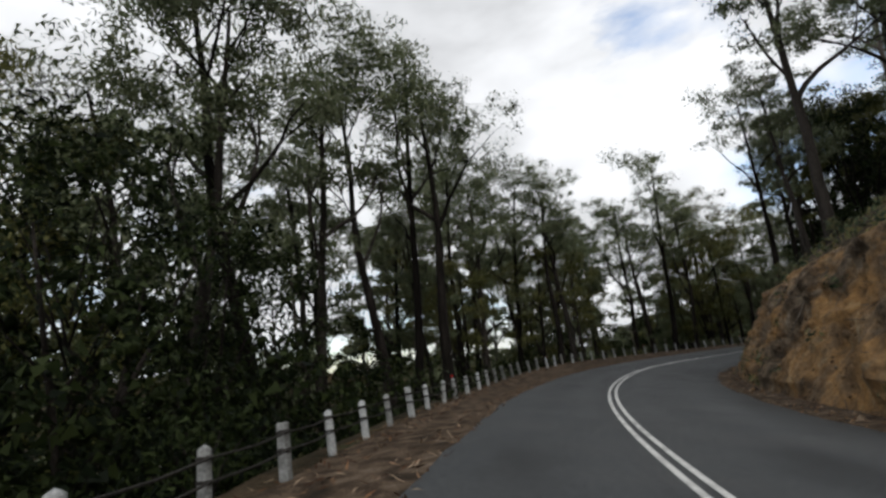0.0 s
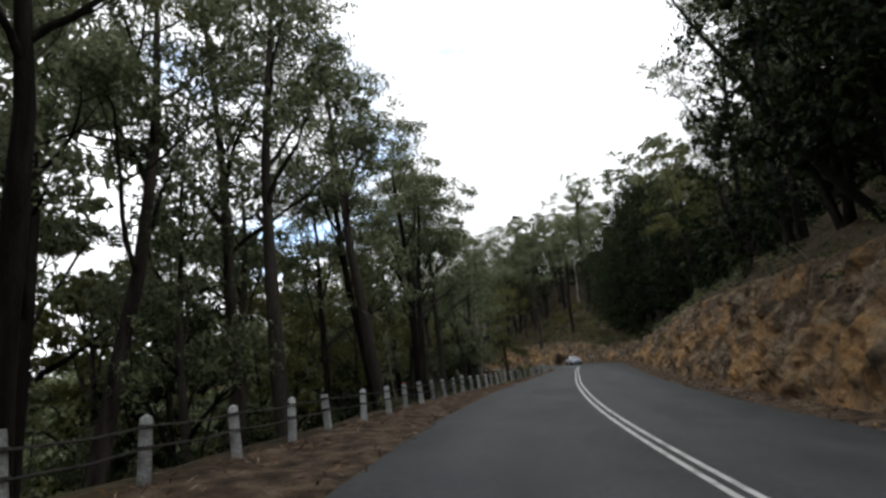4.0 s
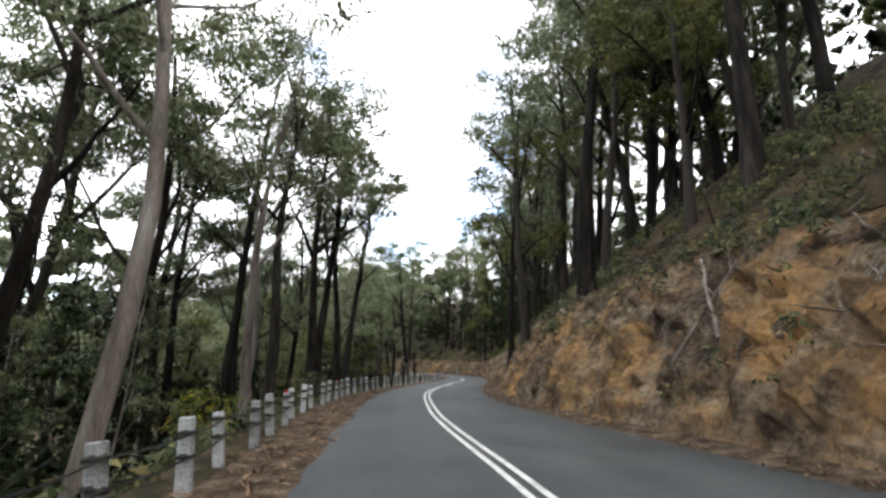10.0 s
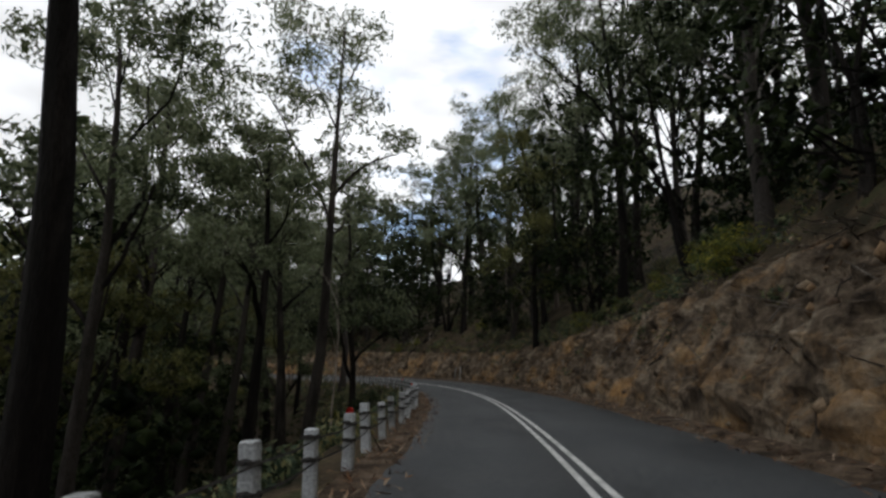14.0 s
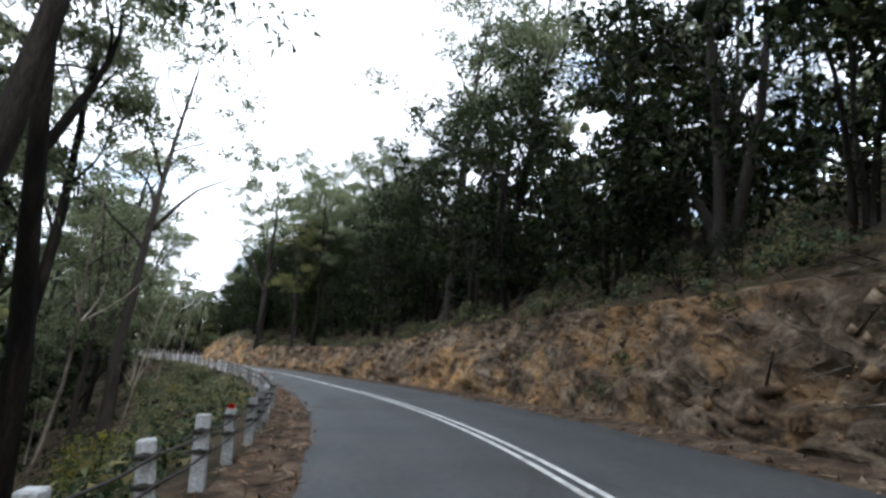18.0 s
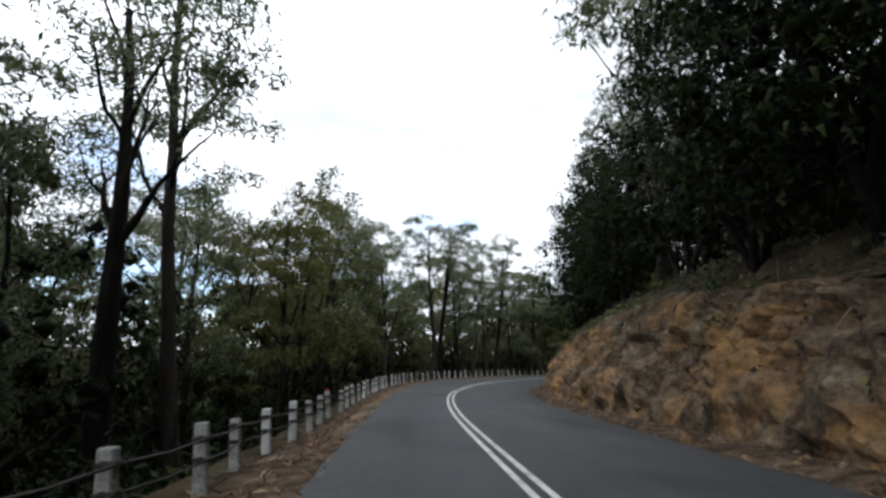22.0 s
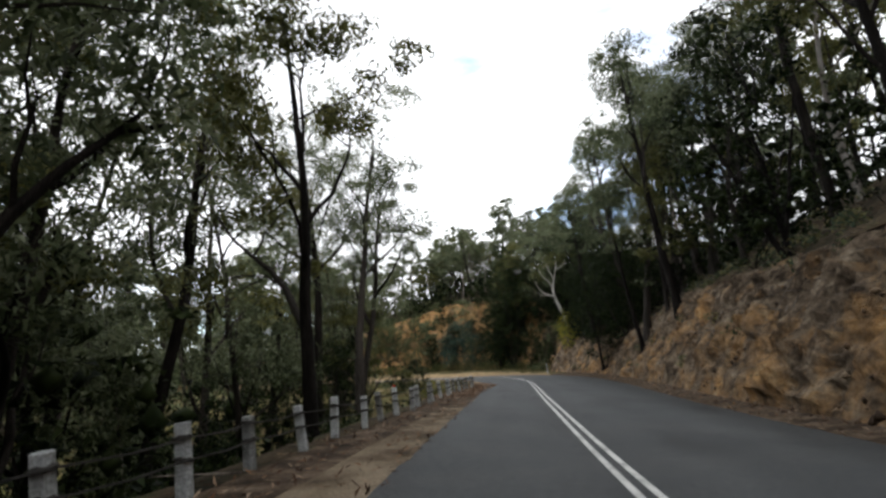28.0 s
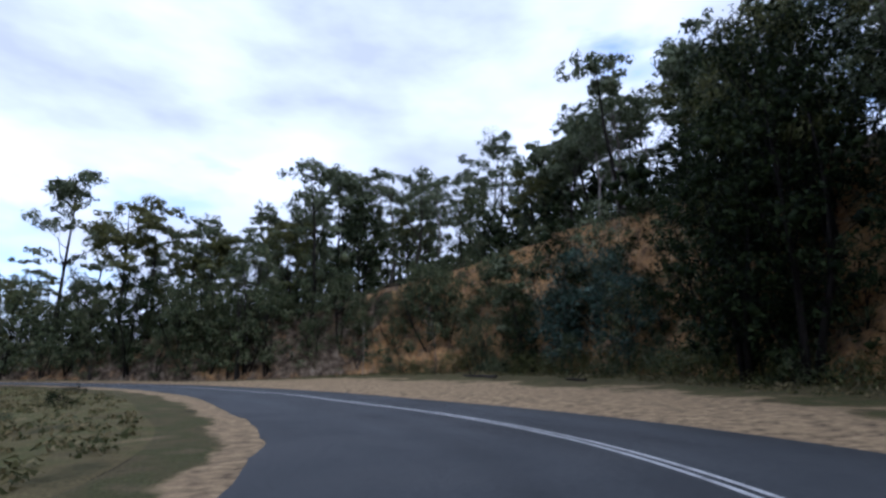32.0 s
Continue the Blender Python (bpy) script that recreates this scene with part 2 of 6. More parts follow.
PALE_BARK = material("pale_bark", [(0.09, 0.075, 0.062), (0.19, 0.165, 0.145), (0.30, 0.275, 0.25)], 1.0, 0.85, 0.5, 12, 0.3, per_object=0.3, stretch=(2.5, 2.5, 0.4))
LEAF = material("eucalypt_leaves", [(0.032, 0.045, 0.019), (0.082, 0.104, 0.048), (0.148, 0.172, 0.090), (0.22, 0.238, 0.146)], 0.25, 0.55, 0.0, 3.0, 0.2, island=0.4, translucent=0.35, gloss=0.2)
# dark green taken near black: the shade under the trees is in it
DARK_SHADED_LEAF = material("dark_shaded_leaves", [(0.004, 0.007, 0.003), (0.012, 0.019, 0.006), (0.032, 0.044, 0.015)], 0.4, 0.6, 0.0, 3.0, 0.2, island=0.5, translucent=0.12, gloss=0.06)
OLIVE_LEAF = material("olive_leaves", [(0.040, 0.045, 0.012), (0.100, 0.106, 0.032), (0.178, 0.172, 0.060)], 0.25, 0.55, 0.0, 3.0, 0.2, island=0.4, translucent=0.35, gloss=0.15)
MID_LEAF = material("wattle_leaves", [(0.020, 0.030, 0.012), (0.055, 0.074, 0.030), (0.105, 0.125, 0.055), (0.16, 0.165, 0.085)], 0.3, 0.55, 0.0, 3.0, 0.2, island=0.45, translucent=0.25, gloss=0.15)
FERN = material("fern_leaves", [(0.030, 0.046, 0.026), (0.072, 0.100, 0.058), (0.135, 0.150, 0.072), (0.20, 0.17, 0.075)], 0.8, 0.6, 0.0, 4.0, 0.2, island=0.55, per_object=0.0, translucent=0.3)
BLUE_LEAF = material("blue_green_leaves", [(0.020, 0.036, 0.026), (0.050, 0.085, 0.062), (0.095, 0.140, 0.105)], 0.3, 0.55, 0.0, 3.0, 0.2, island=0.45, translucent=0.2, gloss=0.15)
YELLOW = material("wattle_blossom", [(0.045, 0.07, 0.022), (0.16, 0.16, 0.03), (0.42, 0.36, 0.035)], 0.8, 0.6, 0.0, 4.0, 0.15, island=0.7, translucent=0.3)
GORSE = material("yellow_flowers", [(0.05, 0.075, 0.025), (0.10, 0.12, 0.03), (0.24, 0.21, 0.03)], 0.8, 0.6, 0.0, 4.0, 0.15, island=0.7, translucent=0.3)
DEADWOOD = material("dead_wood", [(0.07, 0.057, 0.046), (0.21, 0.18, 0.15), (0.38, 0.34, 0.29)], 2.0, 0.9, 0.6, 18, 0.35, per_object=0.3, stretch=(1, 1, 0.6))


def soil(name, lo):
    """Cut bank: bare clay in patches among grey-brown rubble, roots and litter."""
    m = material(name, [(0.036, 0.027, 0.019), (0.115, 0.086, 0.060), (0.205, 0.158, 0.112), (0.32, 0.262, 0.195)], 1.3, 0.95, 0.0, 7.0, 0.42)
    n, l = m.node_tree.nodes, m.node_tree.links
    b = n["Principled BSDF"]
    grey = b.inputs["Base Color"].links[0].from_socket
    tc = n.new("ShaderNodeTexCoord")
    def wave(scale, detail, rough=0.6):
        t = n.new("ShaderNodeTexNoise")
        t.inputs["Scale"].default_value, t.inputs["Detail"].default_value, t.inputs["Roughness"].default_value = scale, detail, rough
        l.new(tc.outputs["Object"], t.inputs["Vector"])
        return t.outputs["Fac"]
    def ramp(fac, stops):
        r = n.new("ShaderNodeValToRGB")
        e = r.color_ramp.elements
        while len(e) < len(stops):
            e.new(0.5)
        for i, (p, c) in enumerate(stops):
            e[i].position, e[i].color = p, (*c, 1)
        l.new(fac, r.inputs["Fac"])
        return r.outputs["Color"]
    clay = ramp(wave(1.1, 7), [(0.28, (0.16, 0.10, 0.055)), (0.42, (0.32, 0.195, 0.095)), (0.55, (0.44, 0.25, 0.10)), (0.70, (0.46, 0.34, 0.20))])
    where = ramp(wave(0.32, 9, 0.74), [(lo - 0.05, (0, 0, 0)), (lo + 0.12, (1, 1, 1))])
    mix = n.new("ShaderNodeMix")
    mix.data_type = 'RGBA'
    l.new(where, mix.inputs["Factor"])
    l.new(grey, mix.inputs["A"])
    l.new(clay, mix.inputs["B"])
    fleck = n.new("ShaderNodeMix")
    fleck.data_type, fleck.blend_type = 'RGBA', 'MULTIPLY'
    fleck.inputs["Factor"].default_value = 0.7
    l.new(mix.outputs["Result"], fleck.inputs["A"])
    l.new(ramp(wave(6.5, 9, 0.76), [(0.32, (0.30, 0.28, 0.26)), (0.48, (0.9, 0.88, 0.85)), (0.66, (1.3, 1.3, 1.3))]), fleck.inputs["B"])
    l.new(fleck.outputs["Result"], b.inputs["Base Color"])
    bp = n.new("ShaderNodeBump")
    bp.inputs["Strength"].default_value, bp.inputs["Distance"].default_value = 1.0, 0.22
    cells, warp, mp = n.new("ShaderNodeTexVoronoi"), n.new("ShaderNodeVectorMath"), n.new("ShaderNodeMapping")
    mp.inputs["Rotation"].default_value, mp.inputs["Scale"].default_value = (0.5, 0.35, 0.0), (1.0, 1.0, 2.2)
    cells.feature = 'DISTANCE_TO_EDGE'
    cells.inputs["Scale"].default_value = 2.4
    warp.operation = 'MULTIPLY_ADD'
    warp.inputs[1].default_value = (2.2, 2.2, 2.2)
    drift = n.new("ShaderNodeTexNoise")
    drift.inputs["Scale"].default_value, drift.inputs["Detail"].default_value = 1.7, 5.0
    l.new(tc.outputs["Object"], drift.inputs["Vector"])
    l.new(drift.outputs["Color"], warp.inputs[0])
    l.new(tc.outputs["Object"], warp.inputs[2])
    l.new(warp.outputs["Vector"], mp.inputs["Vector"])
    l.new(mp.outputs["Vector"], cells.inputs["Vector"])
    edge = n.new("ShaderNodeMapRange")
    edge.inputs["From Min"].default_value, edge.inputs["From Max"].default_value = 0.0, 0.07
    edge.inputs["To Min"].default_value, edge.inputs["To Max"].default_value = -0.08, 0.0
    l.new(cells.outputs["Distance"], edge.inputs["Value"])
    sumup = n.new("ShaderNodeMath")
    sumup.operation = 'ADD'
    l.new(wave(3.4, 10, 0.74), sumup.inputs[0])
    l.new(edge.outputs["Result"], sumup.inputs[1])
    l.new(sumup.outputs[0], bp.inputs["Height"])
    l.new(bp.outputs["Normal"], b.inputs["Normal"])
    return m


BANK_CLAY = soil("bank_clay", 0.50)
BANK_SOIL = soil("bank_soil", 0.56)
QUARRY = soil("quarry_clay", 0.40)
FALLEN = material("fallen_leaves", [(0.04, 0.02, 0.012), (0.12, 0.058, 0.03), (0.20, 0.11, 0.06), (0.27, 0.20, 0.14)], 0.5, 0.9, 0.0, 5, 0.1, island=0.8)
CLOD = material("clay_clods", [(0.09, 0.062, 0.038), (0.17, 0.112, 0.064), (0.27, 0.168, 0.085)], 0.4, 0.95, 0.4, 14, 0.3, island=0.5)
RUBBLE = material("rubble", [(0.05, 0.035, 0.025), (0.11, 0.075, 0.05), (0.20, 0.125, 0.065), (0.22, 0.17, 0.12)], 0.4, 0.95, 0.4, 14, 0.3, island=0.4)


# ---- mesh helpers ----
def mesh_of(name, verts, faces, mats, smooth=False, index=None):
    me = bpy.data.meshes.new(name)
    me.from_pydata([tuple(v) for v in verts], [], [tuple(f) for f in faces])
    for m in mats:
        me.materials.append(m)
    if index is not None:
        me.polygons.foreach_set("material_index", np.asarray(index, dtype=np.int32))
    if smooth:
        me.polygons.foreach_set("use_smooth", np.ones(len(me.polygons), dtype=bool))
    me.update()
    return me


def part(name, me, parent, label=""):
    ob = new(name, me)
    ob.parent = parent
    return tagged(ob, label)


def join(chunks):
    """One vertex and face list from several."""
    vs, fs, k = [], [], 0
    for v, f in chunks:
        v = np.asarray(v, dtype=float)
        vs.append(v)
        fs.extend([tuple(i + k for i in q) for q in f])
        k += len(v)
    return np.concatenate(vs), fs


def linked(chunks):
    """Joined, with every branch tied to the nearest place of the first piece."""
    V, F = join(chunks)
    V, F = np.asarray(V), [tuple(f) for f in F]
    first = np.asarray(chunks[0][0])
    k = len(first)
    for v, _ in chunks[1:]:
        near = int(np.argmin(((first - np.asarray(v)[0]) ** 2).sum(axis=1)))
        F.append((near, k, k + 1))
        k += len(v)
    return V, F


def tube(points, radii, n=7, wobble=0.0, rng=None):
    """A closed tapering tube along points."""
    P = np.asarray(points, dtype=float)
    verts, faces = [], []
    T = np.gradient(P, axis=0)
    T /= np.linalg.norm(T, axis=1)[:, None] + 1e-9
    ref = np.array([0.31, 0.87, 0.12])
    for i, (p, t, r) in enumerate(zip(P, T, radii)):
        a = np.cross(t, ref)
        a /= np.linalg.norm(a) + 1e-9
        b = np.cross(t, a)
        for k in range(n):
            w = 2 * math.pi * k / n
            rr = r * (1 + (wobble * rng.uniform(-1, 1) if wobble else 0))
            verts.append(p + rr * (math.cos(w) * a + math.sin(w) * b))
        if i:
            for k in range(n):
                j = (k + 1) % n
                faces.append(((i - 1) * n + k, (i - 1) * n + j, i * n + j, i * n + k))
    verts.append(P[-1] + T[-1] * radii[-1] * 0.6)
    e, k0 = len(verts) - 1, (len(P) - 1) * n
    for k in range(n):
        faces.append((k0 + k, k0 + (k + 1) % n, e))
    return np.array(verts), faces


def leaves(centres, sigma, per, size, rng, droop=0.6, flat=0.75, slim=0.15, diamond=False):
    """Slender leaves round the given centres, lying as a loose shell on each tuft and mostly hanging."""
    C = np.repeat(np.asarray(centres, dtype=float), per, axis=0)
    N = len(C)
    s = np.repeat(np.broadcast_to(np.asarray(sigma, dtype=float), (len(centres),)), per)[:, None]
    o = rng.normal(size=(N, 3))
    o /= np.linalg.norm(o, axis=1)[:, None] + 1e-9
    C = C + o * rng.uniform(0.05, 1.0, (N, 1)) ** 0.45 * 1.75 * s * np.array([1, 1, flat])
    o = o + rng.normal(size=(N, 3)) * 0.38
    o[:, 2] += 0.30
    o /= np.linalg.norm(o, axis=1)[:, None]
    d = rng.normal(size=(N, 3))
    d[:, 2] -= droop * 1.6
    d -= o * (d * o).sum(axis=1)[:, None]
    d /= np.linalg.norm(d, axis=1)[:, None]
    side = np.cross(o, d)
    L = size * rng.uniform(0.6, 1.35, (N, 1))
    W = L * slim * rng.uniform(0.7, 1.3, (N, 1))
    if diamond:
        V = np.stack([C - d * L * 0.5, C - d * L * 0.08 + side * W, C + d * L * 0.5, C - d * L * 0.08 - side * W], axis=1).reshape(-1, 3)
        return V, np.arange(4 * N).reshape(-1, 4)
    V = np.stack([C - d * L * 0.5 - side * W, C - d * L * 0.5 + side * W, C + d * L * 0.5], axis=1).reshape(-1, 3)
    return V, np.arange(3 * N).reshape(-1, 3)


def quad_mesh(name, V, F, mat):
    """A mesh of many faces with equally many corners, quickly."""
    me = bpy.data.meshes.new(name)
    n, c = np.asarray(F).shape
    me.vertices.add(len(V))
    me.vertices.foreach_set("co", np.asarray(V, dtype=np.float32).ravel())
    me.loops.add(c * n)
    me.loops.foreach_set("vertex_index", np.asarray(F, dtype=np.int32).ravel())
    me.polygons.add(n)
    me.polygons.foreach_set("loop_start", np.arange(0, c * n, c, dtype=np.int32))
    me.polygons.foreach_set("loop_total", np.full(n, c, dtype=np.int32))
    me.materials.append(mat)
    me.update(calc_edges=True)
    return me


# ---- the line of the road ----
STEP = 0.5
stations = np.arange(-20, 640, STEP)
bear = np.radians(np.interp(stations, -20 + 8 * np.arange(len(BEARINGS)), BEARINGS))
for _ in range(3):
    bear[1:-1] = (bear[:-2] + 2 * bear[1:-1] + bear[2:]) / 4
ax = np.concatenate([[0], np.cumsum(-np.sin(bear)[:-1] * STEP)])
ay = np.concatenate([[0], np.cumsum(np.cos(bear)[:-1] * STEP)])
ax, ay = ax + START[0], ay + START[1]


def along(table, s):
    t = np.array(table, dtype=float)
    return np.interp(s, t[:, 0], t[:, 1])


POST_LINE = [(-20, -5.0), (5, -5.2), (25, -6.0), (46, -7.2), (60, -6.9), (84, -6.3), (110, -5.0), (138, -3.95), (170, -3.9), (199, -4.1), (215, -3.7), (233, -3.4), (245, -3.15), (270, -3.3), (288, -3.6), (320, -3.9), (340, -4.1), (400, -4.5), (424, -5.8), (452, -5.9), (480, -5.4), (508, -4.8), (520, -4.2), (545, -7.5), (640, -7.5)]
EDGE_LEFT = [(-20, -3.1), (26, -3.1), (40, -3.3), (60, -3.7), (85, -4.1), (110, -3.6), (141, -3.1), (172, -3.2), (188, -2.9), (203, -2.5), (232, -2.45), (290, -2.7), (339, -3.0), (400, -3.15), (425, -3.8), (453, -3.0), (506, -3.2), (522, -3.5), (537, -4.6), (550, -5.6), (562, -5.6), (580, -4.7), (600, -3.8), (640, -3.2)]
EDGE_RIGHT = [(-20, 4.4), (30, 4.6), (60, 4.4), (115, 4.8), (150, 5.4), (172, 4.5), (186, 3.9), (206, 3.1), (256, 3.3), (289, 3.4), (301, 3.7), (333, 3.5), (345, 3.1), (370, 4.1), (380, 3.3), (414, 4.7), (467, 4.5), (500, 4.8), (517, 5.8), (530, 6.0), (560, 4.6), (590, 3.8), (640, 3.4)]
FOOT = [(-20, 5.5), (30, 5.7), (60, 5.5), (115, 6.0), (150, 6.8), (172, 5.5), (186, 4.8), (206, 4.1), (256, 4.2), (289, 4.5), (301, 4.8), (333, 4.4), (345, 4.1), (370, 5.2), (380, 4.4), (414, 5.8), (467, 5.5), (500, 6.0), (517, 7.2), (530, 7.6), (545, 8.0), (554, 9.5), (563, 16), (575, 22), (592, 25), (599, 22), (607, 13), (615, 8), (640, 6)]
BANK_HEIGHT = [(-20, 4.6), (15, 4.9), (40, 4.6), (60, 3.7), (80, 4.2), (115, 4.1), (135, 2.9), (150, 2.4), (165, 2.2), (180, 3.9), (200, 4.5), (215, 3.6), (240, 3.7), (256, 3.7), (272, 2.7), (286, 2.2), (300, 2.4), (330, 3.2), (350, 2.2), (380, 2.4), (395, 4.2), (420, 3.8), (438, 3.7), (452, 5.0), (468, 5.9), (482, 4.8), (500, 4.6), (516, 5.3), (523, 5.1), (529, 3.4), (540, 2.8), (549, 4.2), (556, 5.2), (562, 7.2), (570, 13), (590, 15), (598, 12), (608, 7), (640, 2)]
BANK_RUN = 0.62
HILL = [(-20, 0.66), (100, 0.6), (150, 0.5), (166, 0.6), (178, 0.85), (205, 0.9), (244, 0.92), (258, 0.86), (272, 0.72), (286, 0.8), (304, 0.85), (320, 0.6), (345, 0.5), (420, 0.58), (520, 0.55), (560, 0.45), (604, 0.4), (622, 0.16), (640, 0.1)]


VERGE_DROP = [(-20, 0.34), (22, 0.3), (42, 0.0), (375, 0.0), (390, 0.28), (425, 0.22), (445, 0.1), (470, 0.05), (640, 0.0)]


def frame_at(s):
    """Place and right-hand direction of the axis."""
    x, y, h = np.interp(s, stations, ax), np.interp(s, stations, ay), np.interp(s, stations, bear)
    return x, y, h


def lift(s, l):
    """Height of the ground at station s and l metres to the right of the axis."""
    s, l = np.asarray(s, dtype=float), np.asarray(l, dtype=float)
    tilt = np.tan(np.radians(along(BANK, s)))
    foot, high, post = along(FOOT, s), along(BANK_HEIGHT, s), along(POST_LINE, s)
    z = np.clip(l, -8, 7) * tilt
    run = high * BANK_RUN
    u = np.clip((l - foot) / run, 0, 1)
    z = z + high * u + 0.2 * np.clip((l - along(EDGE_RIGHT, s) - 0.2) / 1.5, 0, 1)
    z = z + np.interp(s, [552, 566, 602, 614], [0, 0.045, 0.045, 0]) * np.clip(l - along(EDGE_RIGHT, s) - 0.5, 0, 24)
    over = np.clip(l - foot - run, 0, None)
    z = z + along(HILL, s) * 70 * (1 - np.exp(-over / 70))
    left = along(EDGE_LEFT, s)
    z = z - along(VERGE_DROP, s) * np.clip((left - l) / np.maximum(left - post, 0.5), 0, 1.2)
    down = np.clip(post - 0.7 - l, 0, None)
    gentle = np.clip((s - 512) / 18, 0, 1)
    drop = 17 * (1 - np.exp(-down * 0.62 / 17)) * (1 - 0.86 * gentle)
    z = z - drop
    far = np.clip(-l - 120, 0, 400)
    return z + far * 0.07


def spot(s, l, dz=0.0):
    x, y, h = frame_at(s)
    return Vector((float(x + math.cos(h) * l), float(y + math.sin(h) * l), float(lift(s, l) + dz)))


def strip(name, mats, s, columns, rough_amp=0.0, rough_scale=0.6, raise_by=0.0, index=None, smooth=True):
    """A sheet along the road: columns gives the lateral places at each station."""
    x, y, h = frame_at(s)
    Ls = np.stack([np.broadcast_to(np.asarray(c, dtype=float), s.shape) for c in columns], axis=1)
    X = x[:, None] + np.cos(h)[:, None] * Ls
    Y = y[:, None] + np.sin(h)[:, None] * Ls
    Z = lift(np.broadcast_to(s[:, None], Ls.shape), Ls) + raise_by
    V = np.stack([X, Y, Z], axis=2).reshape(-1, 3)
    if rough_amp:
        amp = np.broadcast_to(np.asarray(rough_amp, dtype=float), Ls.shape).reshape(-1)
        hh = np.broadcast_to(h[:, None], Ls.shape).reshape(-1)
        for i in np.nonzero(amp > 0.001)[0]:
            p = V[i]
            a = noise.fractal(Vector(p * rough_scale), 0.9, 2.1, 5) * amp[i]
            b = noise.noise(Vector(p * rough_scale * 3.1 + 9.0)) * amp[i] * 0.5
            V[i] = p + np.array([-math.cos(hh[i]) * (a * 0.7 + b), -math.sin(hh[i]) * (a * 0.7 + b), a * 0.55])
    n, c = Ls.shape
    i = np.arange((n - 1) * c).reshape(n - 1, c)[:, :-1].ravel()
    F = np.stack([i, i + 1, i + c + 1, i + c], axis=1)
    me = quad_mesh(name, V, F, mats[0])
    for m in mats[1:]:
        me.materials.append(m)
    if index is not None:
        me.polygons.foreach_set("material_index", np.asarray(index(np.repeat(s[:-1], c - 1), np.tile(np.arange(c - 1), n - 1)), dtype=np.int32))
    me.polygons.foreach_set("use_smooth", np.full(len(F), smooth))
    me.update()
    return me


S1 = stations[::2]
edge_l, edge_r = along(EDGE_LEFT, S1), along(EDGE_RIGHT, S1)
post_l, foot_l, run_l = along(POST_LINE, S1), along(FOOT, S1), along(BANK_HEIGHT, S1) * BANK_RUN

# the wide land, under and beyond the strips along the road
gx = np.concatenate([[-2500, -1500, -900, -600, -420, -300, -220, -160], np.arange(-120, 381, 5.0), [420, 480, 560, 700, 900, 1300, 2000, 2800]])
gy = np.concatenate([[-2500, -1500, -900, -600, -400, -250, -160], np.arange(-110, 581, 5.0), [620, 680, 760, 900, 1100, 1500, 2200, 3000]])
GX, GY = np.meshgrid(gx, gy, indexing="ij")
P2 = np.stack([GX.ravel(), GY.ravel()], axis=1)
near_s, near_l = np.zeros(len(P2)), np.zeros(len(P2))
a4x, a4y, a4h, a4s = ax[::4], ay[::4], bear[::4], stations[::4]
for c0 in range(0, len(P2), 2000):
    q = P2[c0:c0 + 2000]
    dx, dy = q[:, :1] - a4x[None], q[:, 1:] - a4y[None]
    j = np.argmin(dx * dx + dy * dy, axis=1)
    r = np.arange(len(q))
    near_s[c0:c0 + 2000] = a4s[j]
    side = np.cos(a4h[j]) * dx[r, j] + np.sin(a4h[j]) * dy[r, j]
    near_l[c0:c0 + 2000] = np.sign(side) * np.hypot(dx[r, j], dy[r, j])
GZ = lift(near_s, near_l)
GZ = np.where(np.abs(near_l) < 44, GZ - 0.5 - 2.0 * np.clip((40 - np.abs(near_l)) / 10, 0, 1) - 3.0 * (np.abs(near_l) < 26), GZ)
nx, ny = GX.shape
gi = np.arange(nx * ny).reshape(nx, ny)[:-1, :-1].ravel()
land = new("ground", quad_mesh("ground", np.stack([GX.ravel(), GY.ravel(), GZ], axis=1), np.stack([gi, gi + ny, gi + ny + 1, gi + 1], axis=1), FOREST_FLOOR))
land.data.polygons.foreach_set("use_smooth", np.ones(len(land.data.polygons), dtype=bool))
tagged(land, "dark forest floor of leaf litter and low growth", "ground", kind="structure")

rough_left = [0.3] * 9 + [0.2, 0.15, 0.1, 0.06, 0.04]
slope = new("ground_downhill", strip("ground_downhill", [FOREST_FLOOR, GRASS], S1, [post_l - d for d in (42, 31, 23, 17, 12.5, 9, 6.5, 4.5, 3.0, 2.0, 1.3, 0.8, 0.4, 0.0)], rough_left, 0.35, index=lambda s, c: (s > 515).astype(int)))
tagged(slope, "wooded slope falling away below the road", "slope", kind="structure")


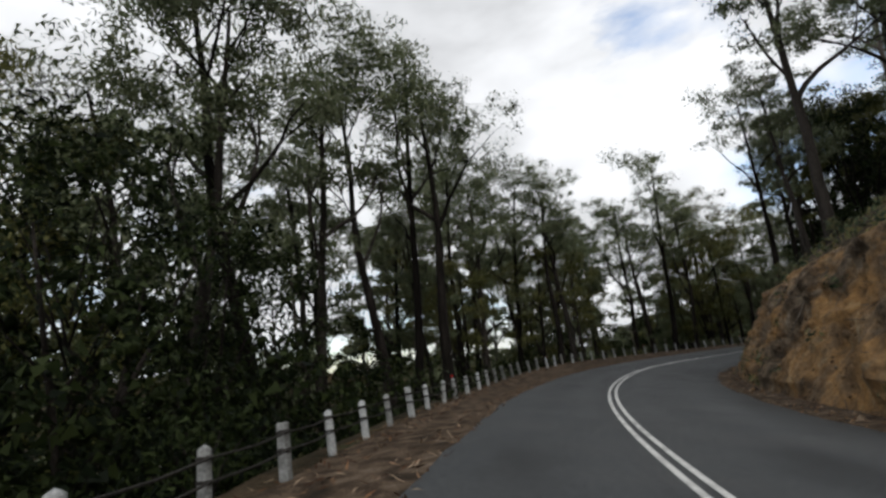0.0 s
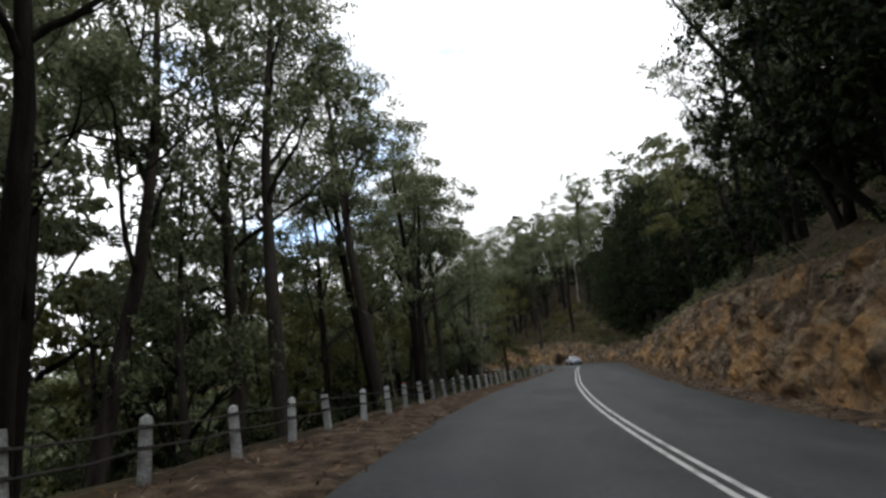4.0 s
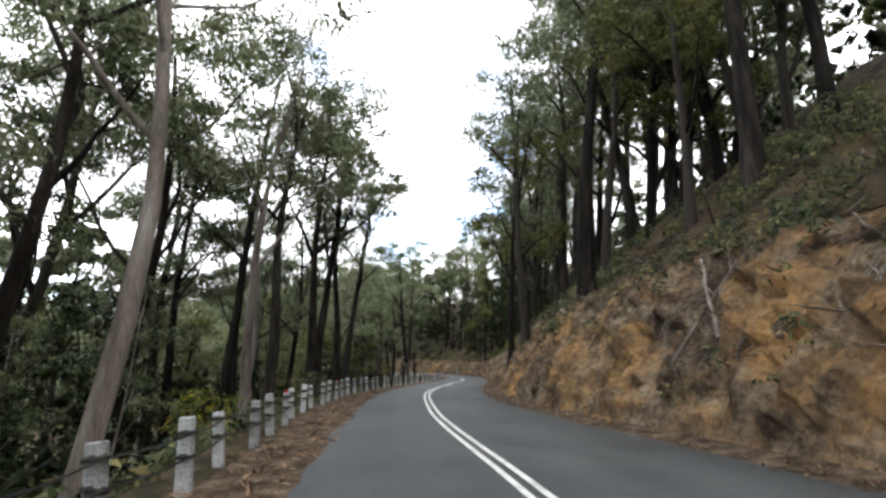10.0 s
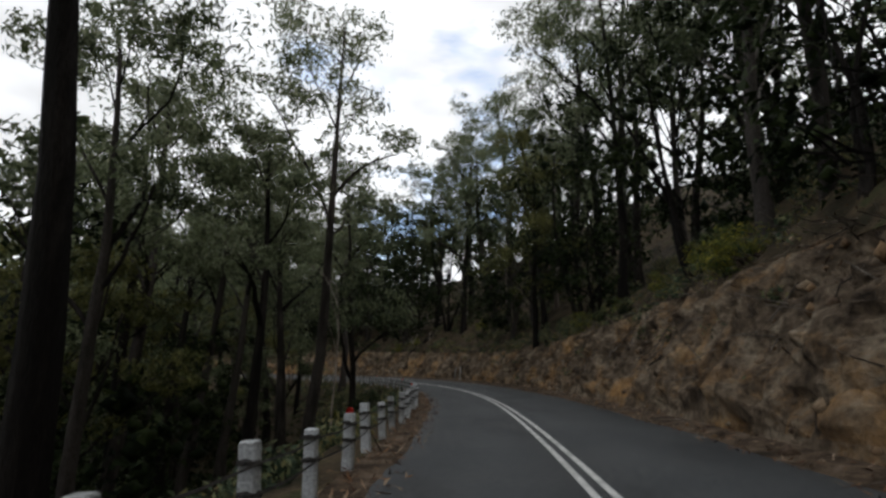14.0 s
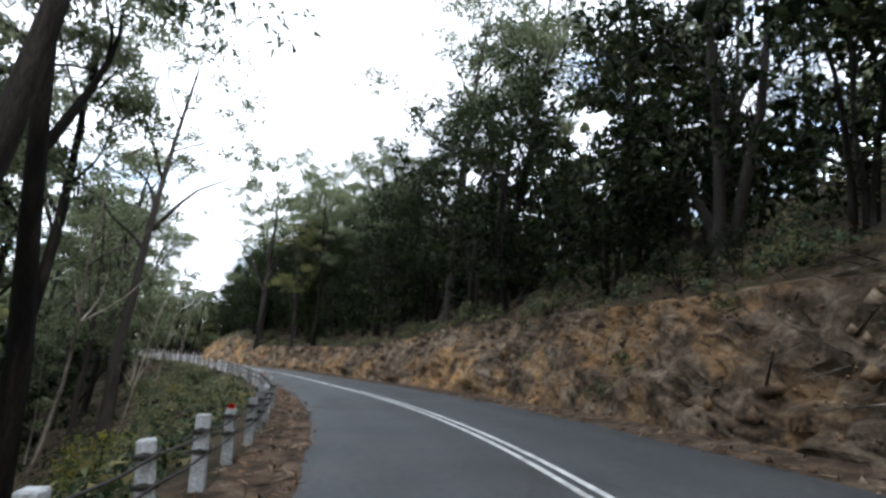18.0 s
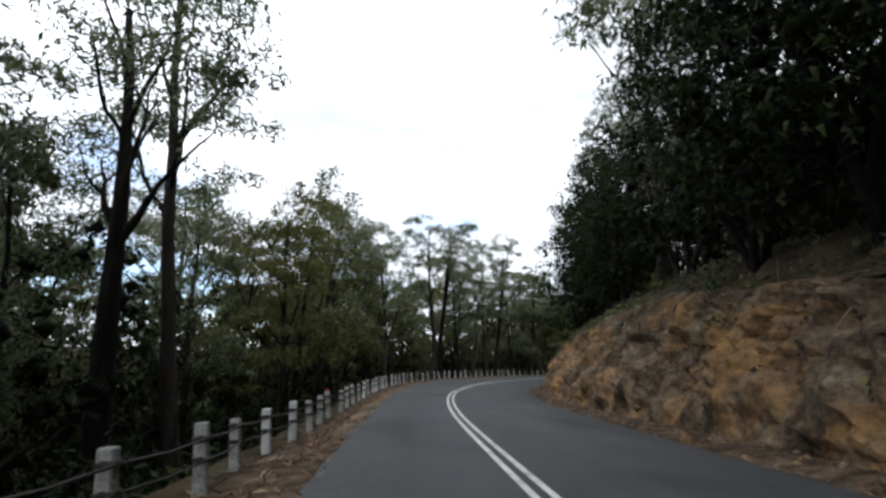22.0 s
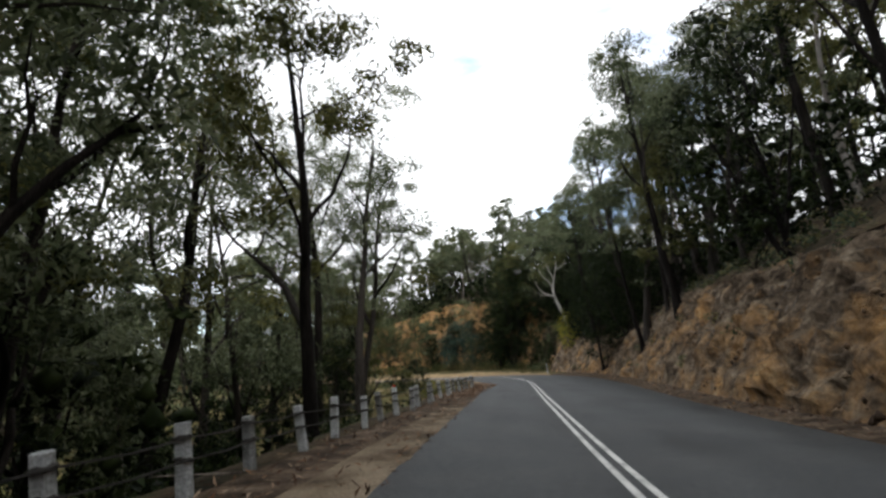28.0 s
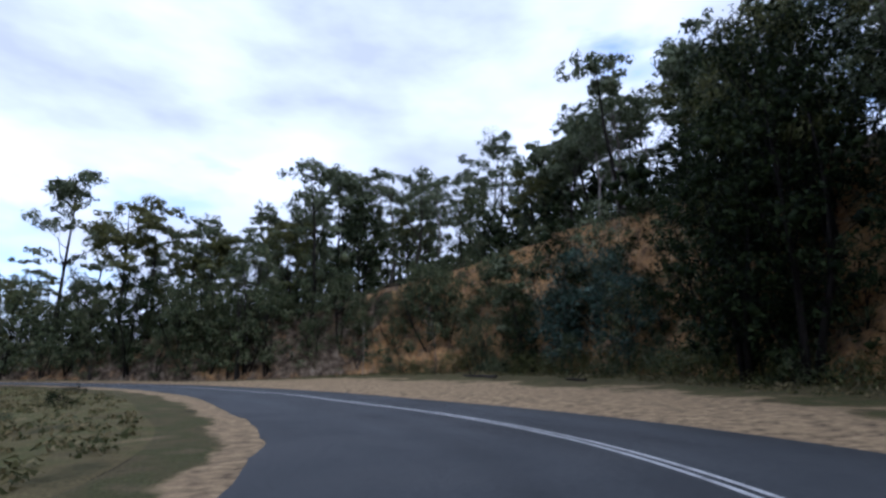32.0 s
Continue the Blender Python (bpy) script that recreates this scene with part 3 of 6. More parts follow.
def thinning(name):
    """Dry grass that thins out into gravel towards the asphalt, with bare patches."""
    m = material(name, [(0.050, 0.044, 0.019), (0.105, 0.085, 0.040), (0.072, 0.072, 0.026), (0.16, 0.12, 0.068)], 0.55, 0.95, 0.8, 20, 0.42)
    n, l = m.node_tree.nodes, m.node_tree.links
    b = n["Principled BSDF"]
    grass = b.inputs["Base Color"].links[0].from_socket
    uv, sep, tc = n.new("ShaderNodeUVMap"), n.new("ShaderNodeSeparateXYZ"), n.new("ShaderNodeTexCoord")
    uv.uv_map = "road"
    l.new(uv.outputs["UV"], sep.inputs["Vector"])
    def patch(scale, detail):
        t = n.new("ShaderNodeTexNoise")
        t.inputs["Scale"].default_value, t.inputs["Detail"].default_value, t.inputs["Roughness"].default_value = scale, detail, 0.65
        l.new(tc.outputs["Object"], t.inputs["Vector"])
        return t.outputs["Fac"]
    def ramp(fac, stops):
        r = n.new("ShaderNodeValToRGB")
        e = r.color_ramp.elements
        while len(e) < len(stops):
            e.new(0.5)
        for k, (p, c) in enumerate(stops):
            e[k].position, e[k].color = p, (*c, 1)
        l.new(fac, r.inputs["Fac"])
        return r.outputs["Color"]
    add = n.new("ShaderNodeMath")
    add.operation = 'MULTIPLY_ADD'
    add.inputs[1].default_value = 0.9
    l.new(patch(0.35, 7), add.inputs[0])
    l.new(sep.outputs["X"], add.inputs[2])
    stones = ramp(patch(3.0, 8), [(0.30, (0.075, 0.055, 0.036)), (0.45, (0.21, 0.150, 0.085)), (0.60, (0.34, 0.245, 0.135)), (0.72, (0.43, 0.33, 0.20))])
    mix = n.new("ShaderNodeMix")
    mix.data_type = 'RGBA'
    l.new(ramp(add.outputs[0], [(0.92, (0, 0, 0)), (1.0, (1, 1, 1))]), mix.inputs["Factor"])
    l.new(grass, mix.inputs["A"])
    l.new(stones, mix.inputs["B"])
    l.new(mix.outputs["Result"], b.inputs["Base Color"])
    return m


def across(me, columns, towards):
    """Lay out how far across the verge each corner lies: 1 at the asphalt."""
    uv = me.uv_layers.new(name="road")
    vi = np.zeros(len(me.loops), dtype=np.int32)
    me.loops.foreach_get("vertex_index", vi)
    u = (vi % columns) / (columns - 1.0)
    uv.data.foreach_set("uv", np.stack([u if towards else 1 - u, vi // columns * 1.0], axis=1).astype(np.float32).ravel())


THIN_GRASS = thinning("grass_thinning_to_gravel")
verge = new("verge_downhill", strip("verge_downhill", [LITTER, THIN_GRASS, SANDY], S1, [post_l + (edge_l + 0.4 - post_l) * u for u in np.linspace(0, 1, 13)], [0.0] + [0.06] * 8 + [0.05, 0.04, 0.03, 0.0], 0.8, index=lambda s, c: (s > 521) + 2 * ((s > 386) & (s < 500) & (c > 4))))
across(verge.data, 13, True)
tagged(verge, "verge of brown fallen leaves beside the asphalt", "verge", kind="structure")
verge2 = new("verge_uphill", strip("verge_uphill", [LITTER, THIN_GRASS], S1, [edge_r - 0.4 + (foot_l - edge_r + 0.4) * u for u in (0, 0.12, 0.25, 0.4, 0.55, 0.7, 0.85, 1.0)], [0, 0.02, 0.04, 0.06, 0.06, 0.06, 0.05, 0.0], 0.7, index=lambda s, c: (s > 545).astype(int)))
across(verge2.data, 8, False)
tagged(verge2, "strip of leaves, bark and gravel below the bank", "verge", kind="structure")
S2 = stations[::1]
CLAY = [(-20, 1.0), (60, 0.9), (75, 0.75), (130, 0.7), (140, 0.5), (148, 0.2), (176, 0.25), (184, 0.7), (206, 0.75), (214, 0.25), (240, 0.1), (318, 0.08), (326, 0.45), (372, 0.4), (388, 0.85), (478, 0.9), (492, 0.62), (514, 0.55), (528, 0.25), (552, 0.25), (562, 0.45), (575, 0.6), (590, 0.5), (596, 0.1), (640, 0.0)]


def bank_mix(s, c):
    """Bare clay or littered soil, face by face."""
    n = np.array([noise.noise(Vector((a * 0.35, k * 0.22, 7.0))) for a, k in zip(s, c)])
    return np.where((s > 564) & (s < 602), 2, (along(CLAY, s) + 0.5 * n - 0.04 * (c - 8) > 0.5).astype(int))


def eroded(me, h, amp, seed):
    """Wear a sheet into lumps, upright runnels and crumbs; amp says how deep at each corner."""
    co = np.zeros(len(me.vertices) * 3)
    me.vertices.foreach_get("co", co)
    co = co.reshape(-1, 3)
    for i in np.nonzero(amp > 0.001)[0]:
        x, y, z = co[i]
        a = 0.62 * noise.fractal(Vector((x * 0.45, y * 0.45, z * 0.5 + seed)), 0.8, 2.1, 4)
        r = 1 - 2 * abs(noise.noise(Vector((x * 0.8, y * 0.8, z * 0.16 + seed + 5))))
        c = noise.fractal(Vector((x * 2.2, y * 2.2, z * 1.7 + seed)), 0.7, 2.2, 3)
        e = noise.noise(Vector((x * 5.5, y * 5.5, z * 5.0)))
        out = (a + 0.30 * r + 0.30 * c + 0.11 * e) * amp[i]
        co[i] = (x - math.cos(h[i]) * out, y - math.sin(h[i]) * out, z + 0.35 * (a + 0.4 * c) * amp[i])
    me.vertices.foreach_set("co", co.ravel())
    me.update()


S4 = np.arange(stations[0], stations[-1], 0.3)
foot4, run4 = along(FOOT, S4), along(BANK_HEIGHT, S4) * BANK_RUN
gully = np.array([noise.noise(Vector((s * 0.11, 40.0, 0))) + 0.6 * noise.noise(Vector((s * 0.31, 44.0, 0))) for s in S4])
rise = np.linspace(0, 1.14, 25)
bank_mesh = strip("bank", [BANK_SOIL, BANK_CLAY, QUARRY], S4, [foot4 + run4 * u + np.sin(np.pi * min(u, 1)) * gully * 0.55 for u in rise], 0, smooth=False, index=lambda s, c: bank_mix(s, c * 0.83))
eroded(bank_mesh, np.repeat(frame_at(S4)[2], 25), np.tile(np.interp(rise, [0, 0.05, 0.12, 0.95, 1.05, 1.14], [0, 0.2, 0.7, 0.75, 0.4, 0.1]), len(S4)), 3.0)
bank = new("bank", bank_mesh)
tagged(bank, "cut bank of orange clay, rubble and roots", "bank", kind="structure")
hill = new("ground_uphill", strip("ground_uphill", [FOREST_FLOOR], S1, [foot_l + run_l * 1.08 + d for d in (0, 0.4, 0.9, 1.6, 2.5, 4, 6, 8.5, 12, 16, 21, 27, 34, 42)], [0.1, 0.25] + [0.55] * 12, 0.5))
tagged(hill, "steep forest floor above the bank", "slope", kind="structure")

# the asphalt, with a ragged edge
wob = np.array([noise.noise(Vector((s * 0.35, 3.0, 0))) * 0.16 + noise.noise(Vector((s * 1.7, 8.0, 0))) * 0.06 for s in S2])
wob2 = np.array([noise.noise(Vector((s * 0.3, 13.0, 0))) * 0.2 + noise.noise(Vector((s * 1.9, 5.0, 0))) * 0.06 for s in S2])
el, er = along(EDGE_LEFT, S2) + wob, along(EDGE_RIGHT, S2) + wob2
road = new("road", strip("road", [ASPHALT], S2, [el - 0.06, el, el * 0.5, 0, er * 0.5, er, er + 0.06], 0, raise_by=0.03))
rv = road.data
uv = rv.uv_layers.new(name="road")
lat = np.stack([np.broadcast_to(np.asarray(c, dtype=float), S2.shape) for c in (el - 0.06, el, el * 0.5, 0, er * 0.5, er, er + 0.06)], axis=1).ravel()
st = np.repeat(S2, 7)
vi = np.zeros(len(rv.loops), dtype=np.int32)
rv.loops.foreach_get("vertex_index", vi)
uv.data.foreach_set("uv", np.stack([lat[vi], st[vi]], axis=1).astype(np.float32).ravel())
co = np.zeros(len(rv.vertices) * 3)
rv.vertices.foreach_get("co", co)
co = co.reshape(-1, 7, 3)
co[:, 0, 2] -= 0.07
co[:, 6, 2] -= 0.07
rv.vertices.foreach_set("co", co.ravel())
tagged(road, "worn grey asphalt road winding along the hillside", "road", kind="structure")
LINE_AT = [(-20, 0.0), (16, 0.02), (30, 0.08), (45, -0.27), (52, -0.05), (66, 0.18), (75, 0.26), (88, 0.12), (100, 0.25), (120, 0.1), (139, -0.25), (146, 0.05), (156, 0.45), (162, 0.1), (168, -0.35), (188, -0.1), (194, -0.28), (203, 0.0), (214, -0.1), (235, 0.02), (247, 0.12), (280, 0.15), (296, 0.27), (303, 0.2), (313, 0.5), (321, 0.33), (330, 0.0), (337, -0.25), (350, 0.0), (365, 0.15), (372, -0.15), (383, -0.45), (392, -0.6), (405, -0.35), (417, 0.03), (425, -0.1), (440, 0.0), (452, -0.17), (460, -0.03), (480, -0.1), (506, -0.2), (517, -0.11), (526, 0.0), (543, -0.02), (559, 0.47), (580, 0.3), (640, 0.2)]
mid_line = np.convolve(np.pad(along(LINE_AT, S2), 8, mode="edge"), np.ones(17) / 17, "valid")
for off in (-0.115, 0.115):
    ob = new("centre_line", strip("centre_line", [LINE], S2, [mid_line + off - 0.05, mid_line + off + 0.05], 0, raise_by=0.036))
    tagged(ob, "worn white centre line painted on asphalt", "road marking", group="double centre line", kind="structure")


# ---- guard posts and wires ----
def box(sx, sy, sz, bevel=0.012, taper=1.0):
    """Vertices and faces of a bevelled block standing on its base."""
    bm = bmesh.new()
    bmesh.ops.create_cube(bm, size=1)
    for v in bm.verts:
        k = taper if v.co.z > 0 else 1
        v.co = Vector((v.co.x * sx * k, v.co.y * sy * k, (v.co.z + 0.5) * sz))
    if bevel:
        bmesh.ops.bevel(bm, geom=bm.edges[:], offset=bevel, segments=1, affect='EDGES')
    bm.normal_update()
    V, F = np.array([v.co[:] for v in bm.verts]), []
    bm.verts.index_update()
    for f in bm.faces:
        F.append(tuple(v.index for v in f.verts))
    bm.free()
    return V, F


rng = np.random.default_rng(5)
POST_BODY = [mesh_of("post_body", *box(0.145 + 0.01 * k, 0.14, 1.20 + 0.04 * k, 0.014, 0.96 - 0.02 * k), [POST]) for k in range(3)]
ROUND_BODY = mesh_of("post_body", *tube([(0, 0, 0), (0, 0, 0.6), (0, 0, 1.19), (0, 0, 1.205)], [0.084, 0.08, 0.076, 0.064], 10, 0.05, rng), [POST], True)
DISC = mesh_of("post_reflector", *tube([(0, -0.03, 0), (0, 0.03, 0)], [0.048, 0.048], 10), [RED])
WRAP = [mesh_of("wire_wrap", *tube([(0, 0, -0.016), (0, 0, 0.016)], [r, r], 8), [WIRE]) for r in (0.092, 0.112)]
# the posts stand at even steps between these stations
POST_MARKS = [(-0.25, 10), (18.35, 26), (66.1, 48), (153.6, 30), (204.3, 62), (313.0, 65), (428.1, 46), (507.4, 8), (521.0, 0)]
post_at = [a + (b - a) * i / n for (a, n), (b, _) in zip(POST_MARKS, POST_MARKS[1:]) for i in range(n)]
RED_AT = (20.2, 38.6, 57.0, 75.2, 93.4, 110, 127, 144.5, 157.5, 171, 182, 193.9, 204.3, 219, 234, 249, 264, 278, 291.8, 304.0, 314.5, 331, 346, 362.3, 377.3, 392, 407, 421, 436, 450.2, 466, 482, 497)
reds = {int(np.argmin([abs(q - r) for q in post_at])) for r in RED_AT}
post_tops = []
for k, s in enumerate(post_at):
    lean_out, lean_on = rng.normal(-3.5, 2.2), rng.normal(0, 2.5)
    p = spot(s, along(POST_LINE, s) + rng.normal(0, 0.05), -0.45)
    h = float(np.degrees(np.interp(s, stations, bear)))
    m = pose(*p, lean_on, lean_out, h + rng.normal(0, 5))
    base = new("guard_post")
    base.matrix_basis = m
    rounded = s < 128 and k % 4
    part("post_body", ROUND_BODY if rounded else POST_BODY[k % 3], base)
    for hgt in (1.10, 0.86):
        w = part("wire_wrap", WRAP[0 if rounded else 1], base)
        w.matrix_basis = pose(0, 0, hgt, rng.normal(0, 5), rng.normal(0, 5), 22.5)
    if k in reds:
        r = part("reflector", DISC, base, "round red reflector on top")
        r.location = (0, -0.02, 1.235 + 0.04 * (k % 3))
    label = "weathered white wooden guard post" + (" with a red reflector" if k in reds else " strung with two dark wires")
    tagged(base, label, "guard post", group="guard posts along the road")
    post_tops.append((m, s))
for a in range(0, len(post_tops) - 1, 24):
    run = post_tops[a:a + 25]
    if len(run) < 2:
        continue
    base = new("guard_wire")
    base.location = run[0][0].translation
    for name, hgt in (("upper_wire", 1.10), ("lower_wire", 0.86)):
        pts = [np.array((m @ Vector((0.09, 0, hgt)))[:]) - np.array(base.location) for m, _ in run]
        line = [pts[0]]
        for p, q in zip(pts, pts[1:]):
            line += [(p + q) / 2 - np.array([0, 0, 0.03]), q]
        part(name, mesh_of(name, *tube(line, [0.015] * len(line), 4), [WIRE]), base)
    tagged(base, "two dark fencing wires strung along the guard posts", "wire")


# ---- trees ----
OCTA = np.array([(1, 0, 0), (0, 1, 0), (-1, 0, 0), (0, -1, 0), (0, 0, 1), (0, 0, -1)], dtype=float)
OCTA_F = np.array([(0, 1, 4), (1, 2, 4), (2, 3, 4), (3, 0, 4), (1, 0, 5), (2, 1, 5), (3, 2, 5), (0, 3, 5)])
def limb(start, direction, length, rng, bend=0.25, n=6, rise=0.15):
    p, d, pts = np.array(start, dtype=float), np.array(direction, dtype=float), []
    d /= np.linalg.norm(d)
    for i in range(n):
        pts.append(p.copy())
        p = p + d * length / (n - 1)
        d = d + rng.normal(size=3) * bend + np.array([0, 0, rise])
        d /= np.linalg.norm(d)
    return np.array(pts)


def head(at, r, n, rng):
    """Centres of the tufts that make up one domed head of foliage."""
    d = rng.normal(size=(n, 3))
    d[:, 2] = np.abs(d[:, 2]) * 0.8 - 0.15
    d /= np.linalg.norm(d, axis=1)[:, None]
    return list(np.asarray(at) + d * np.array([1.0, 1.0, 0.62]) * r)


def gum_tree(seed, high, radius, bole, spread, per, leaf, bark, foliage, limbs=4, lean=0.05, tuft=0.029, subs=3, fine=True):
    """A gum: a bare bole that splits into rising limbs, each with open flattened tufts of hanging leaves."""
    rng = np.random.default_rng(seed)
    chunks, tufts, arms = [], [], []
    n = 9
    trunk = limb((0, 0, -1.0), (rng.normal() * lean, rng.normal() * lean, 1), high * 0.78, rng, 0.05, n, 0.05)
    rad = radius * (1 - 0.80 * np.linspace(0, 1, n) ** 0.9)
    rad[0] *= 1.45
    chunks.append(tube(trunk, rad, 9 if fine else 5, 0.06, rng))
    bole_mesh = chunks
    for i in range(limbs + 2):
        f = bole + (0.95 - bole) * (i + rng.uniform(0, 0.7)) / (limbs + 2)
        k = f * (n - 1)
        i0 = min(int(k), n - 2)
        p = trunk[i0] + (trunk[i0 + 1] - trunk[i0]) * (k - i0)
        r = float(np.interp(k, range(n), rad)) * rng.uniform(0.5, 0.8)
        w = i * 2.4 + rng.uniform(-0.7, 0.7)
        up = rng.uniform(0.7, 1.9)
        length = high * spread * rng.uniform(0.75, 1.25) * (1.45 - 0.75 * f)
        br = limb(p, (math.cos(w), math.sin(w), up), length, rng, 0.16, 7, 0.07)
        if fine and len(arms) < 6:
            chunks = []
            arms.append(chunks)
        chunks.append(tube(br, r * np.linspace(1, 0.25, 7), 4 if i < 4 and fine else 3))
        for j in range(subs):
            q = br[min(int(rng.integers(2, 6)), 6)]
            d = rng.normal(size=3) * 0.75 + (br[6] - br[2]) / (np.linalg.norm(br[6] - br[2]) + 1e-6)
            d[2] += 0.15
            sb = limb(q, d, length * rng.uniform(0.35, 0.65), rng, 0.22, 5, 0.08)
            if fine and j < 2:
                chunks.append(tube(sb, r * 0.38 * np.linspace(1, 0.25, 5), 3))
            tufts += head(sb[4], high * rng.uniform(0.030, 0.052), 5 if fine else 4, rng)
        tufts += head(br[6], high * 0.038, 4 if fine else 3, rng)
    top = trunk[-1]
    tufts += head(top, high * 0.045, 6, rng)
    V, F = leaves(tufts, high * tuft * 0.72 * rng.uniform(0.5, 1.2, len(tufts)), per, leaf, rng, 0.6, 0.62, 0.19 if fine else 0.29)
    return tuple([mesh_of("trunk", *linked(bole_mesh), [bark], True)] + [mesh_of("limb", *linked(a), [bark], True) for a in arms] + [quad_mesh("crown", V, F, foliage)])


def bush_tree(seed, high, wide, clumps, per, leaf, bark, foliage):
    """A dense wattle or blackwood, leafy nearly to the ground."""
    rng = np.random.default_rng(seed)
    chunks, tufts = [], []
    for i in range(3):
        t = limb((rng.normal() * 0.2, rng.normal() * 0.2, -0.5), (rng.normal() * 0.25, rng.normal() * 0.25, 1), high * 0.75, rng, 0.08, 6, 0.05)
        chunks.append(tube(t, 0.035 * high * 0.35 * np.linspace(1, 0.2, 6), 5))
    for i in range(clumps):
        z = high * rng.uniform(0.10, 1.0)
        r = wide * math.sqrt(max(0.06, 1 - ((z / high - 0.42) / 0.62) ** 2)) * rng.uniform(0.35, 1.0)
        w = rng.uniform(0, 6.283)
        q = np.array([r * math.cos(w), r * math.sin(w), z])
        tufts.append(q)
        if i % 5 == 0:
            chunks.append(tube([np.array([0, 0, z * 0.6]), q * np.array([0.5, 0.5, 0.85]), q], [0.05, 0.035, 0.015], 3))
    V, F = leaves(tufts, wide * 0.15 * rng.uniform(0.7, 1.3, len(tufts)), per, leaf, rng, 0.35, 0.8, 0.26)
    # solid lumps hidden in the crown, added to stop light passing through
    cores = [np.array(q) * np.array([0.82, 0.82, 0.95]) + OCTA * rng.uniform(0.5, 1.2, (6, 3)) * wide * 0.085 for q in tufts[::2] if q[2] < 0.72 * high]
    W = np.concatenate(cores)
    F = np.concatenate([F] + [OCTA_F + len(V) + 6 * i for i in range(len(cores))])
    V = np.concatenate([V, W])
    return mesh_of("trunk", *linked(chunks), [bark], True), quad_mesh("crown", V, F, foliage)


def shrub(seed, high, wide, n, leaf, foliage):
    rng = np.random.default_rng(seed)
    tufts = []
    for i in range(14):
        w, r = rng.uniform(0, 6.283), wide * math.sqrt(rng.uniform(0, 1)) * 0.85
        tufts.append((r * math.cos(w), r * math.sin(w), high * rng.uniform(0.15, 0.95) * (1 - 0.45 * (r / wide) ** 2)))
    V, F = leaves(tufts, wide * 0.2, n // 14, leaf, rng, 0.1, 0.8)
    stems = [tube([(0, 0, -0.15), (t[0] * 0.4, t[1] * 0.4, t[2] * 0.6), t], [0.03, 0.02, 0.008], 4) for t in tufts[::2]]
    return mesh_of("stem", *join(stems), [BARK]), quad_mesh("foliage", V, F, foliage)


KINDS = {}


def kind_of(name, meshes, label, category, group, names=("trunk", "crown")):
    KINDS[name] = (meshes, label, category, group, names)


for far_off in (False, True):
    tag, per, leaf = ("_far", 25, 0.42) if far_off else ("", 48, 0.235)
    for i in range(4):
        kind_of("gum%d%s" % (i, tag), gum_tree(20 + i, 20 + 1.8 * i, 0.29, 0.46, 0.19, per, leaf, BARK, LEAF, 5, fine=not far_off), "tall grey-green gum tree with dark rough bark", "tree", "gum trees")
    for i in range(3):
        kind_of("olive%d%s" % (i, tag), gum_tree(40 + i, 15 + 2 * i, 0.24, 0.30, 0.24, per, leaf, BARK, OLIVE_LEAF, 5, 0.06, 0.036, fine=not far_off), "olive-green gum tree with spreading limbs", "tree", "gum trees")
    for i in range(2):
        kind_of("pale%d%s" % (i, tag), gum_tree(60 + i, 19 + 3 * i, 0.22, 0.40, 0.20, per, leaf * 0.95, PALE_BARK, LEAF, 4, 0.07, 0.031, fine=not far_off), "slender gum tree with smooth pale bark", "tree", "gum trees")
for i in range(2):
    kind_of("sapling%d" % i, gum_tree(70 + i, 10 + 2 * i, 0.075, 0.40, 0.15, 26, 0.2, PALE_BARK, LEAF, 4, 0.08, 0.045, 2), "thin pale gum sapling with sparse leaves", "tree", "saplings")
# wattles: dark-green leaves with the shade of the wood in their colour
for i in range(3):
    kind_of("wattle%d" % i, bush_tree(80 + i, 8 + 1.5 * i, 2.6 + 0.3 * i, 60, 38, 0.28, BARK, DARK_SHADED_LEAF), "dense dark-green wattle tree leafy to the ground", "tree", "wattles")
for i in range(3):
    kind_of("green%d" % i, bush_tree(180 + i, 8 + 1.5 * i, 2.8 + 0.3 * i, 60, 38, 0.28, BARK, MID_LEAF), "dense grey-green wattle tree leafy to the ground", "tree", "wattles")
for i in range(3):
    kind_of("fern%d" % i, shrub(90 + i, 0.9 + 0.2 * i, 0.9, 700, 0.15, FERN), "low green bracken and fern clump", "shrub", "low shrubs", ("stem", "foliage"))
# scrub leaves carry the canopy's shade in their colour as well
for i in range(2):
    kind_of("scrub%d" % i, shrub(95 + i, 1.5, 1.1, 700, 0.16, DARK_SHADED_LEAF), "dark evergreen shrub among leaf litter", "shrub", "low shrubs", ("stem", "foliage"))
kind_of("gorse0", shrub(98, 1.2, 1.0, 1200, 0.13, GORSE), "shrub with yellow flowers and green leaves", "shrub", "low shrubs", ("stem", "foliage"))

for i in range(2):
    # black0 and black1: dark-green wattles, their shade put into the leaf colour
    kind_of("black%d" % i, bush_tree(120 + i, 14 + 2 * i, 4.2, 105, 60, 0.27, BARK, DARK_SHADED_LEAF), "tall dense dark-green wattle tree shading the bank", "tree", "wattles")
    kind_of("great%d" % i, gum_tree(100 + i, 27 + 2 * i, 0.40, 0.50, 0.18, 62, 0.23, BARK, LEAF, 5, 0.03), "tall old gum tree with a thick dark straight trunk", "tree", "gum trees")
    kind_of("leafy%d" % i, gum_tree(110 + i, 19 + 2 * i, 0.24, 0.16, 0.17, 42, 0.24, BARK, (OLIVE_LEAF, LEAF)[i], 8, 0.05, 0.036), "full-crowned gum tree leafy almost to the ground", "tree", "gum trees")

